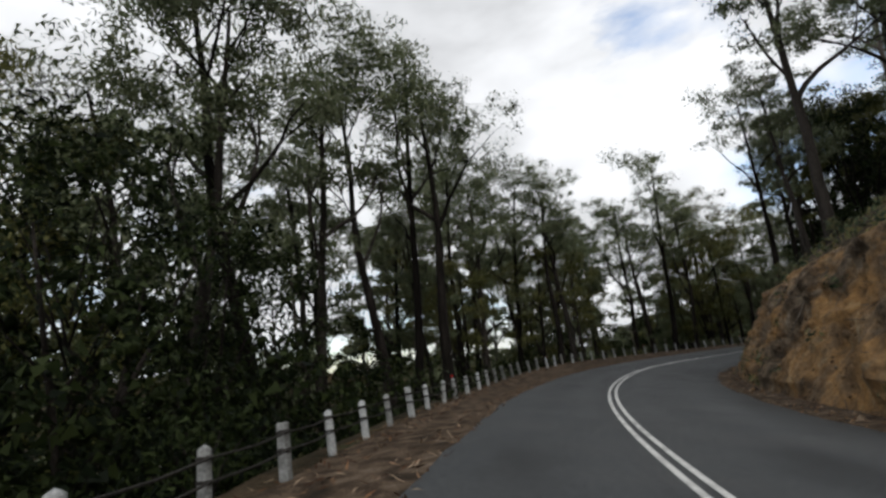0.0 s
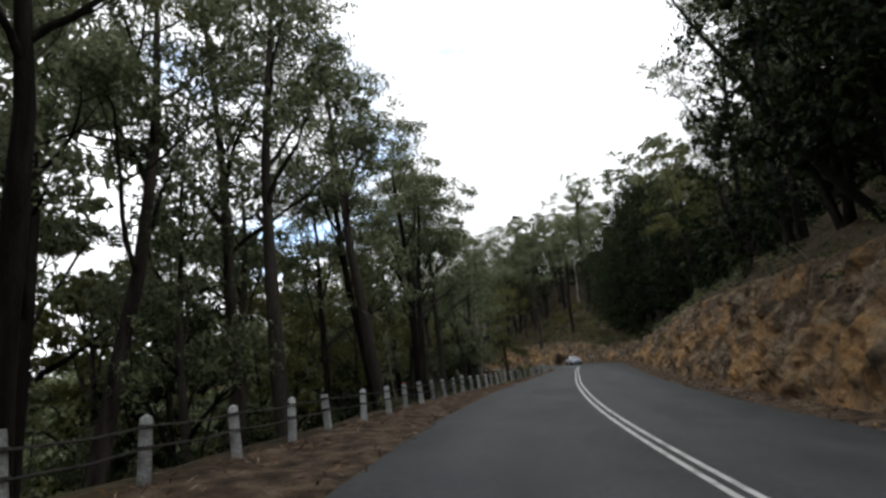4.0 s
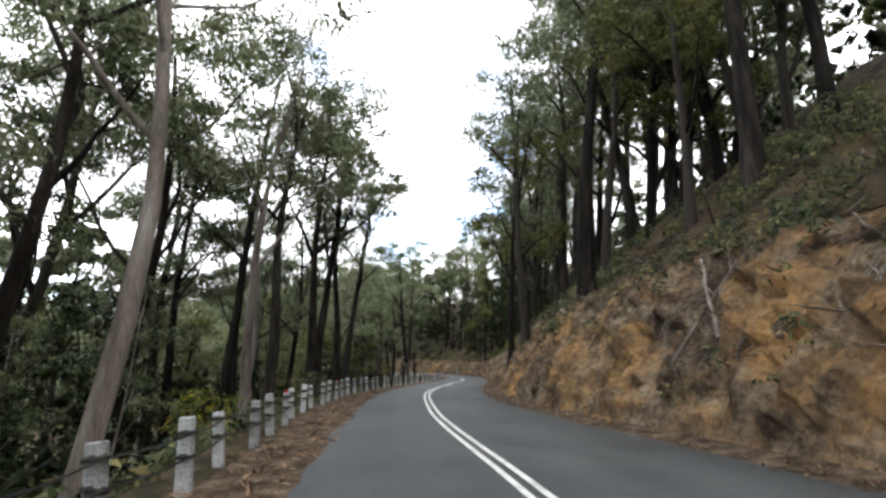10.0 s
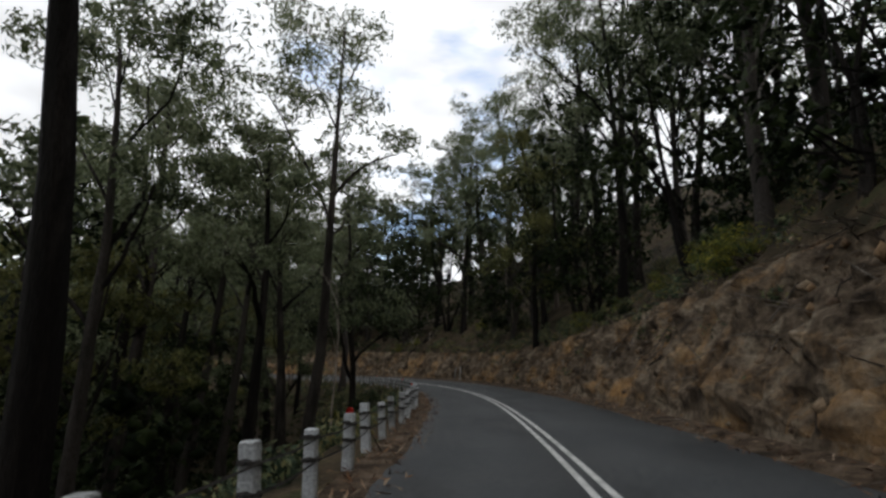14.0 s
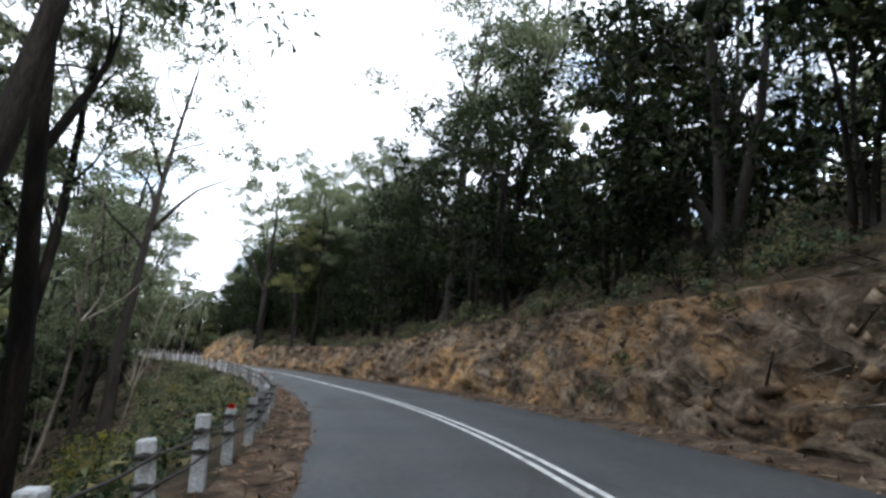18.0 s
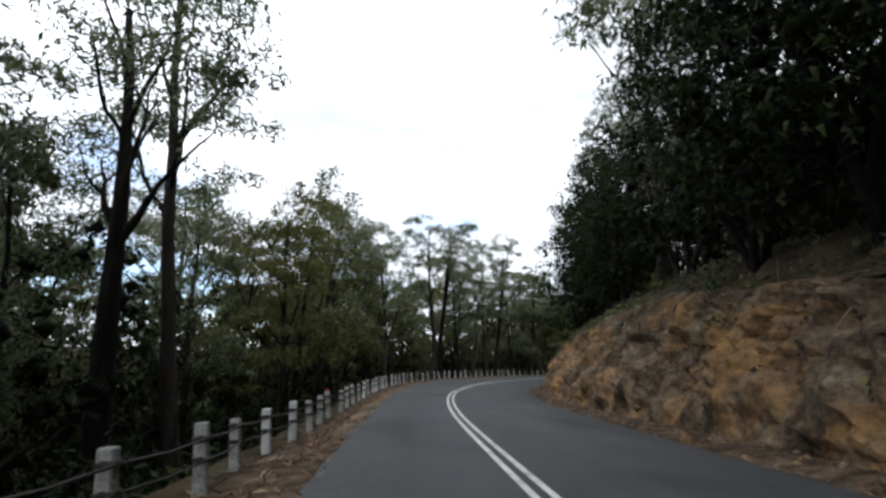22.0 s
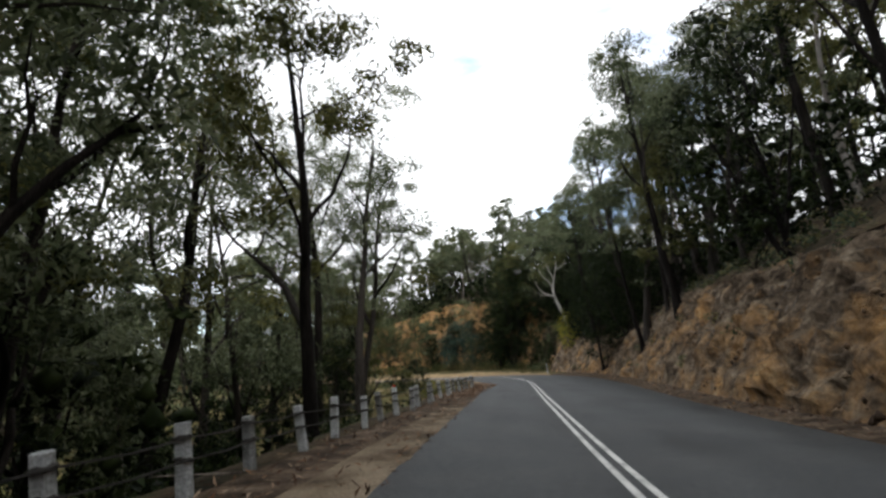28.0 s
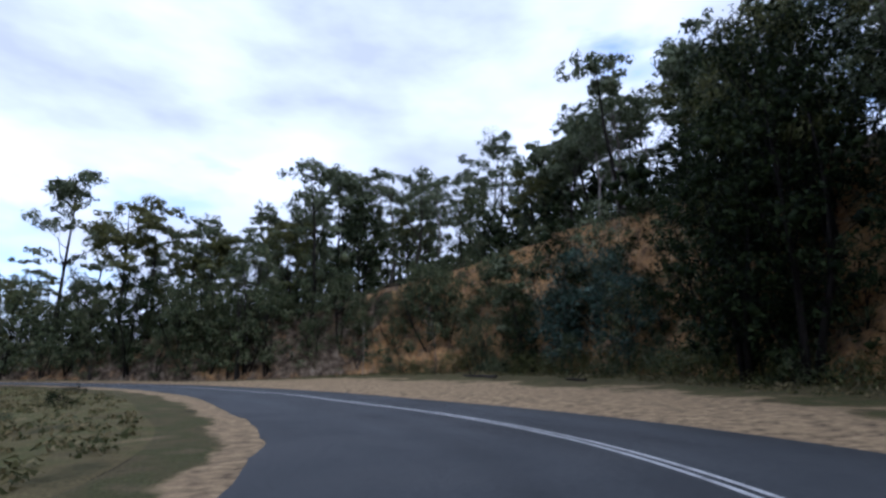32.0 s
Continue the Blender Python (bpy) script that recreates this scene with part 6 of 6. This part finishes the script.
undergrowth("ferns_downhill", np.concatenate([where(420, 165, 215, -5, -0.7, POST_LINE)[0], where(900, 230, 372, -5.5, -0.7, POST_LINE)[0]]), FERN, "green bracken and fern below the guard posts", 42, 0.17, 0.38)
# shade beneath the trees is put into the colour of this growth
undergrowth("undergrowth_deep", np.concatenate([where(1000, 0, 515, -40, -12, POST_LINE)[0], where(1000, 0, 560, 14, 36, FOOT)[0]]), DARK_SHADED_LEAF, "dark low growth under the trees", 20, 0.6, 1.0)


TUFT = material("grass_blades", [(0.05, 0.055, 0.02), (0.11, 0.10, 0.04), (0.20, 0.16, 0.08)], 0.6, 0.8, 0.0, 5, 0.15, island=0.6, translucent=0.2)
undergrowth("grass_tufts", np.concatenate([where(1500, 522, 610, -16, -0.3, POST_LINE)[0], where(700, 556, 604, -5, -0.5, FOOT)[0]]) - np.array([0, 0, 0.2]), TUFT, "tufts of dry grass round the clearing", 16, 0.16, 0.22)
# ---- single things beside the road ----
def thing(name, label, category, m, group=""):
    ob = new(name)
    ob.matrix_basis = m
    return tagged(ob, label, category, group)


STAKE = mesh_of("stake_body", *box(0.10, 0.035, 1.35, 0.008, 0.97), [POST])
for s0, l0, tip in ((167.0, 5.6, -6), (165.8, 5.6, 2), (292.5, 4.4, 7), (291.0, 4.4, 0), (364.5, 4.6, 3), (548.5, 6.5, -4)):
    p = spot(s0, l0, -0.15)
    h = float(np.degrees(np.interp(s0, stations, bear)))
    ob = thing("marker_stake", "thin white-painted wooden marker stake below the bank", "marker stake", pose(*p, tip * 0.4, tip, h), "marker stakes")
    part("stake_body", STAKE, ob)


def wavy(a, b, rng, n=7, swing=0.12):
    a, b = np.array(a, dtype=float), np.array(b, dtype=float)
    t = np.linspace(0, 1, n)[:, None]
    P = a + (b - a) * t
    P[1:-1] += rng.normal(size=(n - 2, 3)) * swing
    return P


# exposed root stump in the bank
rng = np.random.default_rng(31)
p = spot(179.0, 4.9, 0.0)
h = float(np.interp(179.0, stations, bear))
stump = thing("root_stump", "weathered grey tree stump with bare roots hanging from the bank", "stump", Matrix.Translation(p) @ pose(0, 0, 0, 0, 0, math.degrees(h)))
ROOT = material("root_wood", [(0.02, 0.015, 0.012), (0.07, 0.055, 0.045), (0.17, 0.145, 0.12)], 3.0, 0.95, 0.9, 16, 0.45, stretch=(1, 1, 0.4))
part("stump_block", mesh_of("stump_block", *join([tube([(1.0, 0.3, 1.5), (0.4, 0.1, 1.95), (0.0, 0.0, 1.9), (-0.35, 0.1, 1.6)], [0.3, 0.36, 0.28, 0.12], 9, 0.3, rng), tube([(0.3, -0.1, 1.9), (0.25, -0.25, 1.0), (0.15, -0.3, 0.1)], [0.3, 0.2, 0.26], 8, 0.32, rng)]), [ROOT], True), stump)
for i in range(24):
    a = (rng.uniform(-0.3, 0.6), rng.uniform(-0.9, 0.9), rng.uniform(1.3, 2.0))
    b = (rng.uniform(-0.6, 0.35), a[1] * 1.7 + rng.normal(0, 0.35), rng.uniform(-0.05, 0.8))
    part("root", mesh_of("root", *tube(wavy(a, b, rng, 8, 0.10), np.linspace(rng.uniform(0.04, 0.12), 0.015, 8), 6), [ROOT], True), stump)


def log(s0, l0, s1, l1, r, mat, label, up=0.12, name="fallen_log"):
    """A fallen trunk or bough lying on the slope."""
    a, b = np.array(spot(s0, l0, up)[:]), np.array(spot(s1, l1, up)[:])
    rng = np.random.default_rng(int(s0 * 10))
    base = thing(name, label, "log", Matrix.Translation(a))
    part("log_body", mesh_of("log_body", *tube(wavy((0, 0, 0), b - a, rng, 6, r * 0.25), np.linspace(r, r * 0.55, 6), 8, 0.1, rng), [mat], True), base)
    for i in range(2):
        q = (b - a) * rng.uniform(0.4, 0.9)
        e = q + rng.normal(size=3) * 0.5 + np.array([0, 0, 0.4])
        part("branch_stub", mesh_of("branch_stub", *tube(wavy(q, e, rng, 4, 0.04), np.linspace(r * 0.35, r * 0.12, 4), 5), [mat], True), base)


log(306.5, 6.0, 305.3, 9.5, 0.24, BARK, "charred black log lying up the bank", 0.2)
log(307.5, 7.5, 312.0, 13.5, 0.13, DEADWOOD, "bleached grey fallen trunk on the hillside", 0.5)
log(306.0, 10.5, 313.0, 12.5, 0.09, DEADWOOD, "bleached grey fallen trunk on the hillside", 0.8)
log(304.0, 12.5, 311.0, 10.0, 0.08, DEADWOOD, "bleached grey fallen trunk on the hillside", 0.9)
log(192.0, 5.6, 194.5, 7.0, 0.06, DEADWOOD, "pale fallen bough hung on the bank", 0.3)
log(193.4, 5.2, 192.6, 7.2, 0.05, DEADWOOD, "pale fallen bough hung on the bank", 0.3)
log(332.0, 5.4, 336.5, 6.2, 0.05, DEADWOOD, "pale fallen bough hung on the bank", 0.25)
log(585.0, 16.5, 588.5, 17.4, 0.14, BARK, "dark log lying at the edge of the clearing", 0.1)
log(577.0, 15.5, 579.0, 15.8, 0.10, BARK, "dark log lying at the edge of the clearing", 0.08)
log(462.5, 5.9, 460.2, 6.0, 0.03, DEADWOOD, "thin dead pole leaning on the bank", 0.1, "dead_pole")


# bare pale saplings among the trees
def bare_tree(s0, l0, high, seed):
    rng = np.random.default_rng(seed)
    t = limb((0, 0, -0.4), (rng.normal() * 0.05, rng.normal() * 0.05, 1), high, rng, 0.06, 8, 0.03)
    base = thing("dead_sapling", "bare pale dead sapling with forked twigs", "dead tree", Matrix.Translation(spot(s0, l0, 0)), "dead saplings")
    part("stem", mesh_of("stem", *tube(t, 0.007 * high * np.linspace(1, 0.25, 8), 5), [DEADWOOD], True), base)
    for i in range(5):
        q = t[int(rng.integers(3, 8))]
        d = np.array([rng.normal(), rng.normal(), 1.0])
        b = limb(q, d, high * rng.uniform(0.15, 0.32), rng, 0.12, 5, 0.02)
        part("twig", mesh_of("twig", *tube(b, 0.0032 * high * np.linspace(1, 0.3, 5), 4), [DEADWOOD], True), base)


for i, (s0, l0, high) in enumerate(((168, -9.5, 6), (232, -6.0, 6.5), (236, -5.2, 5.0), (262, -6.5, 7), (318, -8, 8), (330, -9, 7), (346, -9, 9), (352, -7.5, 8), (60, -10, 7), (103, -9, 6), (372, -8, 8), (240, -5.5, 7), (600, 17, 6), (594, 20, 7))):
    bare_tree(s0, l0, high, 200 + i)

# the white-limbed gum over the clearing
WHITE_BARK = material("white_bark", [(0.20, 0.185, 0.16), (0.38, 0.36, 0.325), (0.52, 0.50, 0.46)], 1.0, 0.85, 0.4, 12, 0.25, stretch=(2.5, 2.5, 0.4))
rng = np.random.default_rng(77)
across_u, base_at = np.array([0.909, -0.416, 0.0]), np.array([235.0, 444.0, float(lift(558.5, 17.4)) - 0.4])


def bent(points, radii, n=6):
    """A limb through places given as (sideways, forwards, up) of the tree."""
    P = np.array([across_u * u + np.array([0.416, 0.909, 0.0]) * v + np.array([0, 0, z]) for u, v, z in points])
    P[1:] += rng.normal(size=(len(P) - 1, 3)) * 0.05
    return P, tube(P, radii, n, 0.05, rng)


fork_gum = thing("pale_gum", "leaning gum tree with a bare white forked trunk", "tree", Matrix.Translation(Vector(base_at.tolist())) @ Matrix.Scale(0.72, 4), "gum trees")
_, data = bent([(0.9, 0, 0.0), (0.5, 0, 2.6), (0.0, 0, 4.6), (-0.9, 0, 7.4), (-1.2, 0.2, 9.2)], [0.46, 0.36, 0.31, 0.27, 0.22], 9)
part("trunk", mesh_of("trunk", *data, [WHITE_BARK], True), fork_gum)
tips = []
for points, radii in (([(-0.9, 0, 7.4), (-2.6, 0.2, 7.9), (-3.6, 0.4, 8.6), (-4.6, 0.3, 9.6), (-4.9, 0.2, 11.2)], [0.20, 0.16, 0.12, 0.09, 0.06]),
                      ([(-1.2, 0.2, 9.2), (-1.9, 0.5, 11.0), (-3.2, 0.6, 12.2), (-4.0, 0.4, 13.8)], [0.19, 0.14, 0.10, 0.06]),
                      ([(-1.2, 0.2, 9.2), (-0.8, -0.3, 11.4), (-0.2, -0.2, 13.4), (0.2, 0.1, 15.6)], [0.20, 0.16, 0.12, 0.07]),
                      ([(-0.8, -0.3, 11.4), (-1.8, -0.8, 13.0), (-2.2, -0.9, 15.2)], [0.12, 0.09, 0.05]),
                      ([(-0.2, -0.2, 13.4), (1.4, 0.3, 14.2), (2.4, 0.4, 15.4)], [0.10, 0.08, 0.05]),
                      ([(-2.6, 0.2, 7.9), (-3.6, -0.6, 7.6), (-4.6, -0.9, 8.2)], [0.09, 0.07, 0.04])):
    P, data = bent(points, radii)
    part("limb", mesh_of("limb", *data, [WHITE_BARK], True), fork_gum)
    if points[-1][2] > 9:
        tips += head(P[-1] + np.array([0, 0, 0.8]), 1.7, 9, rng) + head(P[-2] + np.array([0, 0, 1.6]), 1.3, 6, rng)
V, F = leaves(tips, 0.55, 46, 0.24, rng, 0.6, 0.62, 0.18)
part("crown", quad_mesh("crown", V, F, OLIVE_LEAF), fork_gum)

# a pile of bleached boughs brought down on the hillside
for i in range(18):
    a, b = rng.uniform(303, 313), rng.uniform(6.5, 13)
    w = rng.normal(0.6, 0.6)
    L = rng.uniform(2.0, 4.5)
    log(a, b, a + L * math.cos(w) * 0.6, b + L * math.sin(w), rng.uniform(0.035, 0.09), DEADWOOD, "bleached bough in a pile of fallen branches", rng.uniform(0.3, 1.1), "fallen_bough")

# boulder and flowering wattle at the clearing
bm = bmesh.new()
bmesh.ops.create_icosphere(bm, subdivisions=3, radius=0.7)
for v in bm.verts:
    v.co *= 1 + 0.35 * noise.noise(v.co * 1.6)
    v.co.z *= 0.8
me = bpy.data.meshes.new("boulder")
bm.to_mesh(me)
bm.free()
me.materials.append(material("boulder_stone", [(0.07, 0.068, 0.065), (0.16, 0.155, 0.15), (0.24, 0.235, 0.23)], 2.0, 0.9, 0.6, 12, 0.3))
ob = new("boulder", me)
ob.location = spot(612, 12.5, 0.25)
tagged(ob, "grey boulder at the edge of the gravel clearing", "boulder")
for x, y, size in ((228.3, 433.1, 1.0), (229.6, 434.4, 0.9), (227.4, 431.2, 0.8)):
    j = int(np.argmin((ax - x) ** 2 + (ay - y) ** 2))
    plant("yellow0", (x, y, float(lift(stations[j], math.cos(bear[j]) * (x - ax[j]) + math.sin(bear[j]) * (y - ay[j]))) - 0.3), size, x * 40)
for s0, l0, size in ((256, 7.2, 1.0), (258, 7.6, 1.2), (260.5, 8.2, 1.1), (262.5, 7.4, 0.9), (270.5, 6.6, 1.0), (268, 7.4, 0.8), (182, 9.6, 0.8), (189, 8.5, 0.7)):
    plant("gorse0", spot(s0, l0, -0.1), size, s0 * 40, 0, "low bush with yellow flowers above the bank")
for s0, l0, size in ((139, -6.0, 1.5), (141.5, -6.4, 1.6), (144, -6.2, 1.3), (159.5, -6.3, 1.7), (157.0, -6.9, 1.6), (162.0, -7.2, 1.5), (176, -6.0, 1.0)):
    plant("gorse0", spot(s0, l0, -0.1), size, s0 * 33, 0, "yellow-green leafy bush below the posts")


# ---- the silver hatchback in the oncoming lane ----
PAINT = bpy.data.materials.new("silver_paint")
PAINT.use_nodes = True
b = PAINT.node_tree.nodes["Principled BSDF"]
b.inputs["Base Color"].default_value, b.inputs["Metallic"].default_value = (0.42, 0.46, 0.52, 1), 0.55
b.inputs["Roughness"].default_value, b.inputs["Coat Weight"].default_value = 0.32, 0.6
GLASS = bpy.data.materials.new("tinted_glass")
GLASS.use_nodes = True
b = GLASS.node_tree.nodes["Principled BSDF"]
b.inputs["Base Color"].default_value, b.inputs["Roughness"].default_value = (0.01, 0.012, 0.013, 1), 0.05
b.inputs["Coat Weight"].default_value = 1.0
LAMP = bpy.data.materials.new("lamp_glass")
LAMP.use_nodes = True
b = LAMP.node_tree.nodes["Principled BSDF"]
b.inputs["Base Color"].default_value, b.inputs["Roughness"].default_value, b.inputs["Metallic"].default_value = (0.55, 0.57, 0.6, 1), 0.15, 0.6
BLACK = material("black_plastic", [(0.010, 0.010, 0.011), (0.020, 0.020, 0.022)], 8, 0.6, 0.1, 60, 0.1)
RUBBER = material("tyre_rubber", [(0.012, 0.012, 0.012), (0.024, 0.023, 0.022)], 12, 0.85, 0.2, 60, 0.15)
ALLOY = material("alloy", [(0.35, 0.36, 0.37), (0.5, 0.5, 0.52)], 10, 0.35, 0.0, 60, 0.05, metallic=0.7)
PLATE = material("blank_plate", [(0.5, 0.55, 0.7), (0.62, 0.66, 0.78)], 6, 0.5, 0.0, 40, 0.05)


def loft(sections):
    """A skin over cross-sections, each a list of points, closed at both ends."""
    n = len(sections[0])
    V = np.concatenate([np.array(q, dtype=float) for q in sections])
    F = []
    for i in range(len(sections) - 1):
        for k in range(n):
            j = (k + 1) % n
            F.append((i * n + k, i * n + j, (i + 1) * n + j, (i + 1) * n + k))
    F.append(tuple(range(n)))
    F.append(tuple((len(sections) - 1) * n + k for k in range(n - 1, -1, -1)))
    return V, F


def smooth_part(name, data, mat, parent, label="", levels=1):
    ob = part(name, mesh_of(name, *data, [mat], True), parent, label)
    if levels:
        md = ob.modifiers.new("round", 'SUBSURF')
        md.levels = md.render_levels = levels
    return ob


def panel(points, lift_by, mat, name, parent, label=""):
    """A thin pane with thickness through the given corners."""
    P = np.array(points, dtype=float)
    nrm = np.cross(P[1] - P[0], P[2] - P[0])
    nrm /= np.linalg.norm(nrm)
    A, B, n = P + nrm * lift_by, P - nrm * 0.02, len(P)
    F = [tuple(range(n)), tuple(range(2 * n - 1, n - 1, -1))] + [(k, k + n, (k + 1) % n + n, (k + 1) % n) for k in range(n)]
    return part(name, mesh_of(name, np.concatenate([A, B]), F, [mat]), parent, label)


def hatchback(m):
    car = thing("car", "small silver three-door hatchback on the asphalt", "car", m)
    rows = [(-1.93, 0.66, 0.42, 0.74), (-1.88, 0.78, 0.30, 0.90), (-1.55, 0.835, 0.20, 0.95), (-0.8, 0.84, 0.17, 0.94), (0.2, 0.84, 0.17, 0.92), (0.95, 0.835, 0.18, 0.92), (1.35, 0.82, 0.20, 0.86), (1.70, 0.77, 0.22, 0.78), (1.88, 0.68, 0.26, 0.66), (1.95, 0.56, 0.32, 0.54)]
    sec = [[(-w * 0.88, y, zb), (-w, y, zb + 0.14), (-w * 1.0, y, (zb + zt) * 0.5), (-w * 0.97, y, zt - 0.06), (-w * 0.86, y, zt), (0, y, zt + 0.03), (w * 0.86, y, zt), (w * 0.97, y, zt - 0.06), (w, y, (zb + zt) * 0.5), (w, y, zb + 0.14), (w * 0.88, y, zb), (0, y, zb)] for y, w, zb, zt in rows]
    smooth_part("body", loft(sec), PAINT, car)
    cab = [(-1.86, 0.70, 0.88, 0.92), (-1.70, 0.72, 0.88, 1.12), (-1.30, 0.70, 0.88, 1.40), (-0.6, 0.70, 0.88, 1.46), (0.1, 0.70, 0.88, 1.43), (0.40, 0.72, 0.88, 1.30), (0.75, 0.74, 0.88, 1.08), (1.02, 0.74, 0.88, 0.92)]
    sec = [[(-w * 1.05, y, zb), (-w * (1.03 - 0.19 * (zt - zb) / 0.55), y, zt - 0.05), (-w * (0.9 - 0.19 * (zt - zb) / 0.55), y, zt), (w * (0.9 - 0.19 * (zt - zb) / 0.55), y, zt), (w * (1.03 - 0.19 * (zt - zb) / 0.55), y, zt - 0.05), (w * 1.05, y, zb)] for y, w, zb, zt in cab]
    smooth_part("cabin", loft(sec), PAINT, car, "", 2)
    panel([(-0.62, 1.03, 0.925), (0.62, 1.03, 0.925), (0.50, 0.33, 1.37), (-0.50, 0.33, 1.37)], 0.02, GLASS, "windscreen", car, "dark glass windscreen")
    panel([(0.58, -1.86, 0.96), (-0.58, -1.86, 0.96), (-0.48, -1.46, 1.34), (0.48, -1.46, 1.34)], 0.02, GLASS, "rear_window", car)
    for sx in (-1, 1):
        k = [(sx * 0.752, 0.62, 0.96), (sx * 0.752, -0.42, 0.96), (sx * 0.645, -0.42, 1.36), (sx * 0.645, 0.12, 1.34)]
        q = [(sx * 0.752, -0.50, 0.96), (sx * 0.752, -1.42, 0.99), (sx * 0.655, -1.22, 1.31), (sx * 0.645, -0.50, 1.36)]
        panel(k if sx < 0 else k[::-1], 0.03, GLASS, "side_window", car)
        panel(q if sx < 0 else q[::-1], 0.03, GLASS, "side_window", car)
        mv = part("mirror", mesh_of("mirror", *box(0.18, 0.12, 0.13, 0.03), [PAINT], True), car)
        mv.location = (sx * 0.90, 0.58, 0.93)
        st = part("door_strip", mesh_of("door_strip", *box(0.02, 1.15, 0.06, 0.005), [BLACK]), car, "black rubbing strip")
        st.location = (sx * 0.845, -0.05, 0.53)
        lamp = smooth_part("headlight", loft([[(sx * x, y - 0.10, z), (sx * x, y, z), (sx * x, y, z + hh), (sx * x, y - 0.12, z + hh)] for x, y, z, hh in ((0.42, 1.93, 0.60, 0.10), (0.56, 1.89, 0.58, 0.17), (0.70, 1.80, 0.60, 0.20), (0.78, 1.66, 0.66, 0.18))]), LAMP, car, "clear headlamp")
        fog = part("fog_light", mesh_of("fog_light", *box(0.20, 0.06, 0.10, 0.02), [BLACK]), car)
        fog.location = (sx * 0.52, 1.90, 0.33)
        tail = part("tail_light", mesh_of("tail_light", *box(0.14, 0.06, 0.34, 0.02), [RED]), car)
        tail.location = (sx * 0.66, -1.88, 0.62)
        for y in (-1.25, 1.24):
            wh = part("wheel", mesh_of("wheel", *tube([(sx * 0.70, 0, 0), (sx * 0.80, 0, 0)], [0.16, 0.16], 16), [BLACK]), car)
            wh.location = (0, y, 0.29)
            # black disc on the flank, painting in the dark hollow of the wheel arch
            part("arch", mesh_of("arch", *tube([(sx * 0.70, 0, 0.03), (sx * 0.842, 0, 0.02)], [0.318, 0.318], 24), [BLACK]), wh)
            part("tyre", mesh_of("tyre", *tube([(sx * 0.68, 0, 0), (sx * 0.70, 0, 0), (sx * 0.83, 0, 0), (sx * 0.862, 0, 0)], [0.25, 0.29, 0.29, 0.245], 24), [RUBBER], True), wh)
            part("rim", mesh_of("rim", *tube([(sx * 0.84, 0, 0), (sx * 0.872, 0, 0)], [0.215, 0.20], 20), [ALLOY]), wh, "silver alloy rim")
            for a in range(5):
                w = a * 2 * math.pi / 5
                sp = box(0.02, 0.055, 0.10, 0.004)
                V = np.array([(v[0] + sx * 0.878, v[1] * math.cos(w) - (v[2] + 0.07) * math.sin(w), v[1] * math.sin(w) + (v[2] + 0.07) * math.cos(w)) for v in sp[0]])
                part("rim_slot", mesh_of("rim_slot", V, sp[1], [BLACK]), wh)
    for name, size, loc, mat in (("grille", (0.72, 0.06, 0.10), (0, 1.915, 0.58), BLACK), ("lower_intake", (0.80, 0.07, 0.14), (0, 1.925, 0.30), BLACK), ("number_plate", (0.37, 0.02, 0.11), (0, 1.965, 0.46), PLATE), ("badge", (0.10, 0.02, 0.045), (0, 1.95, 0.62), ALLOY), ("wiper", (0.9, 0.03, 0.02), (0, 1.04, 0.925), BLACK)):
        o = part(name, mesh_of(name, *box(*size, 0.012 if min(size) > 0.03 else 0.004), [mat]), car)
        o.location = loc
    return car


cs, cl = 165.8, 2.25
h = float(np.degrees(np.interp(cs, stations, bear)))
tilt = float(along(BANK, cs))
hatchback(pose(*spot(cs, cl, 0.03), 0, -tilt, h) @ pose(0, 0, 0, 0, 0, 180))
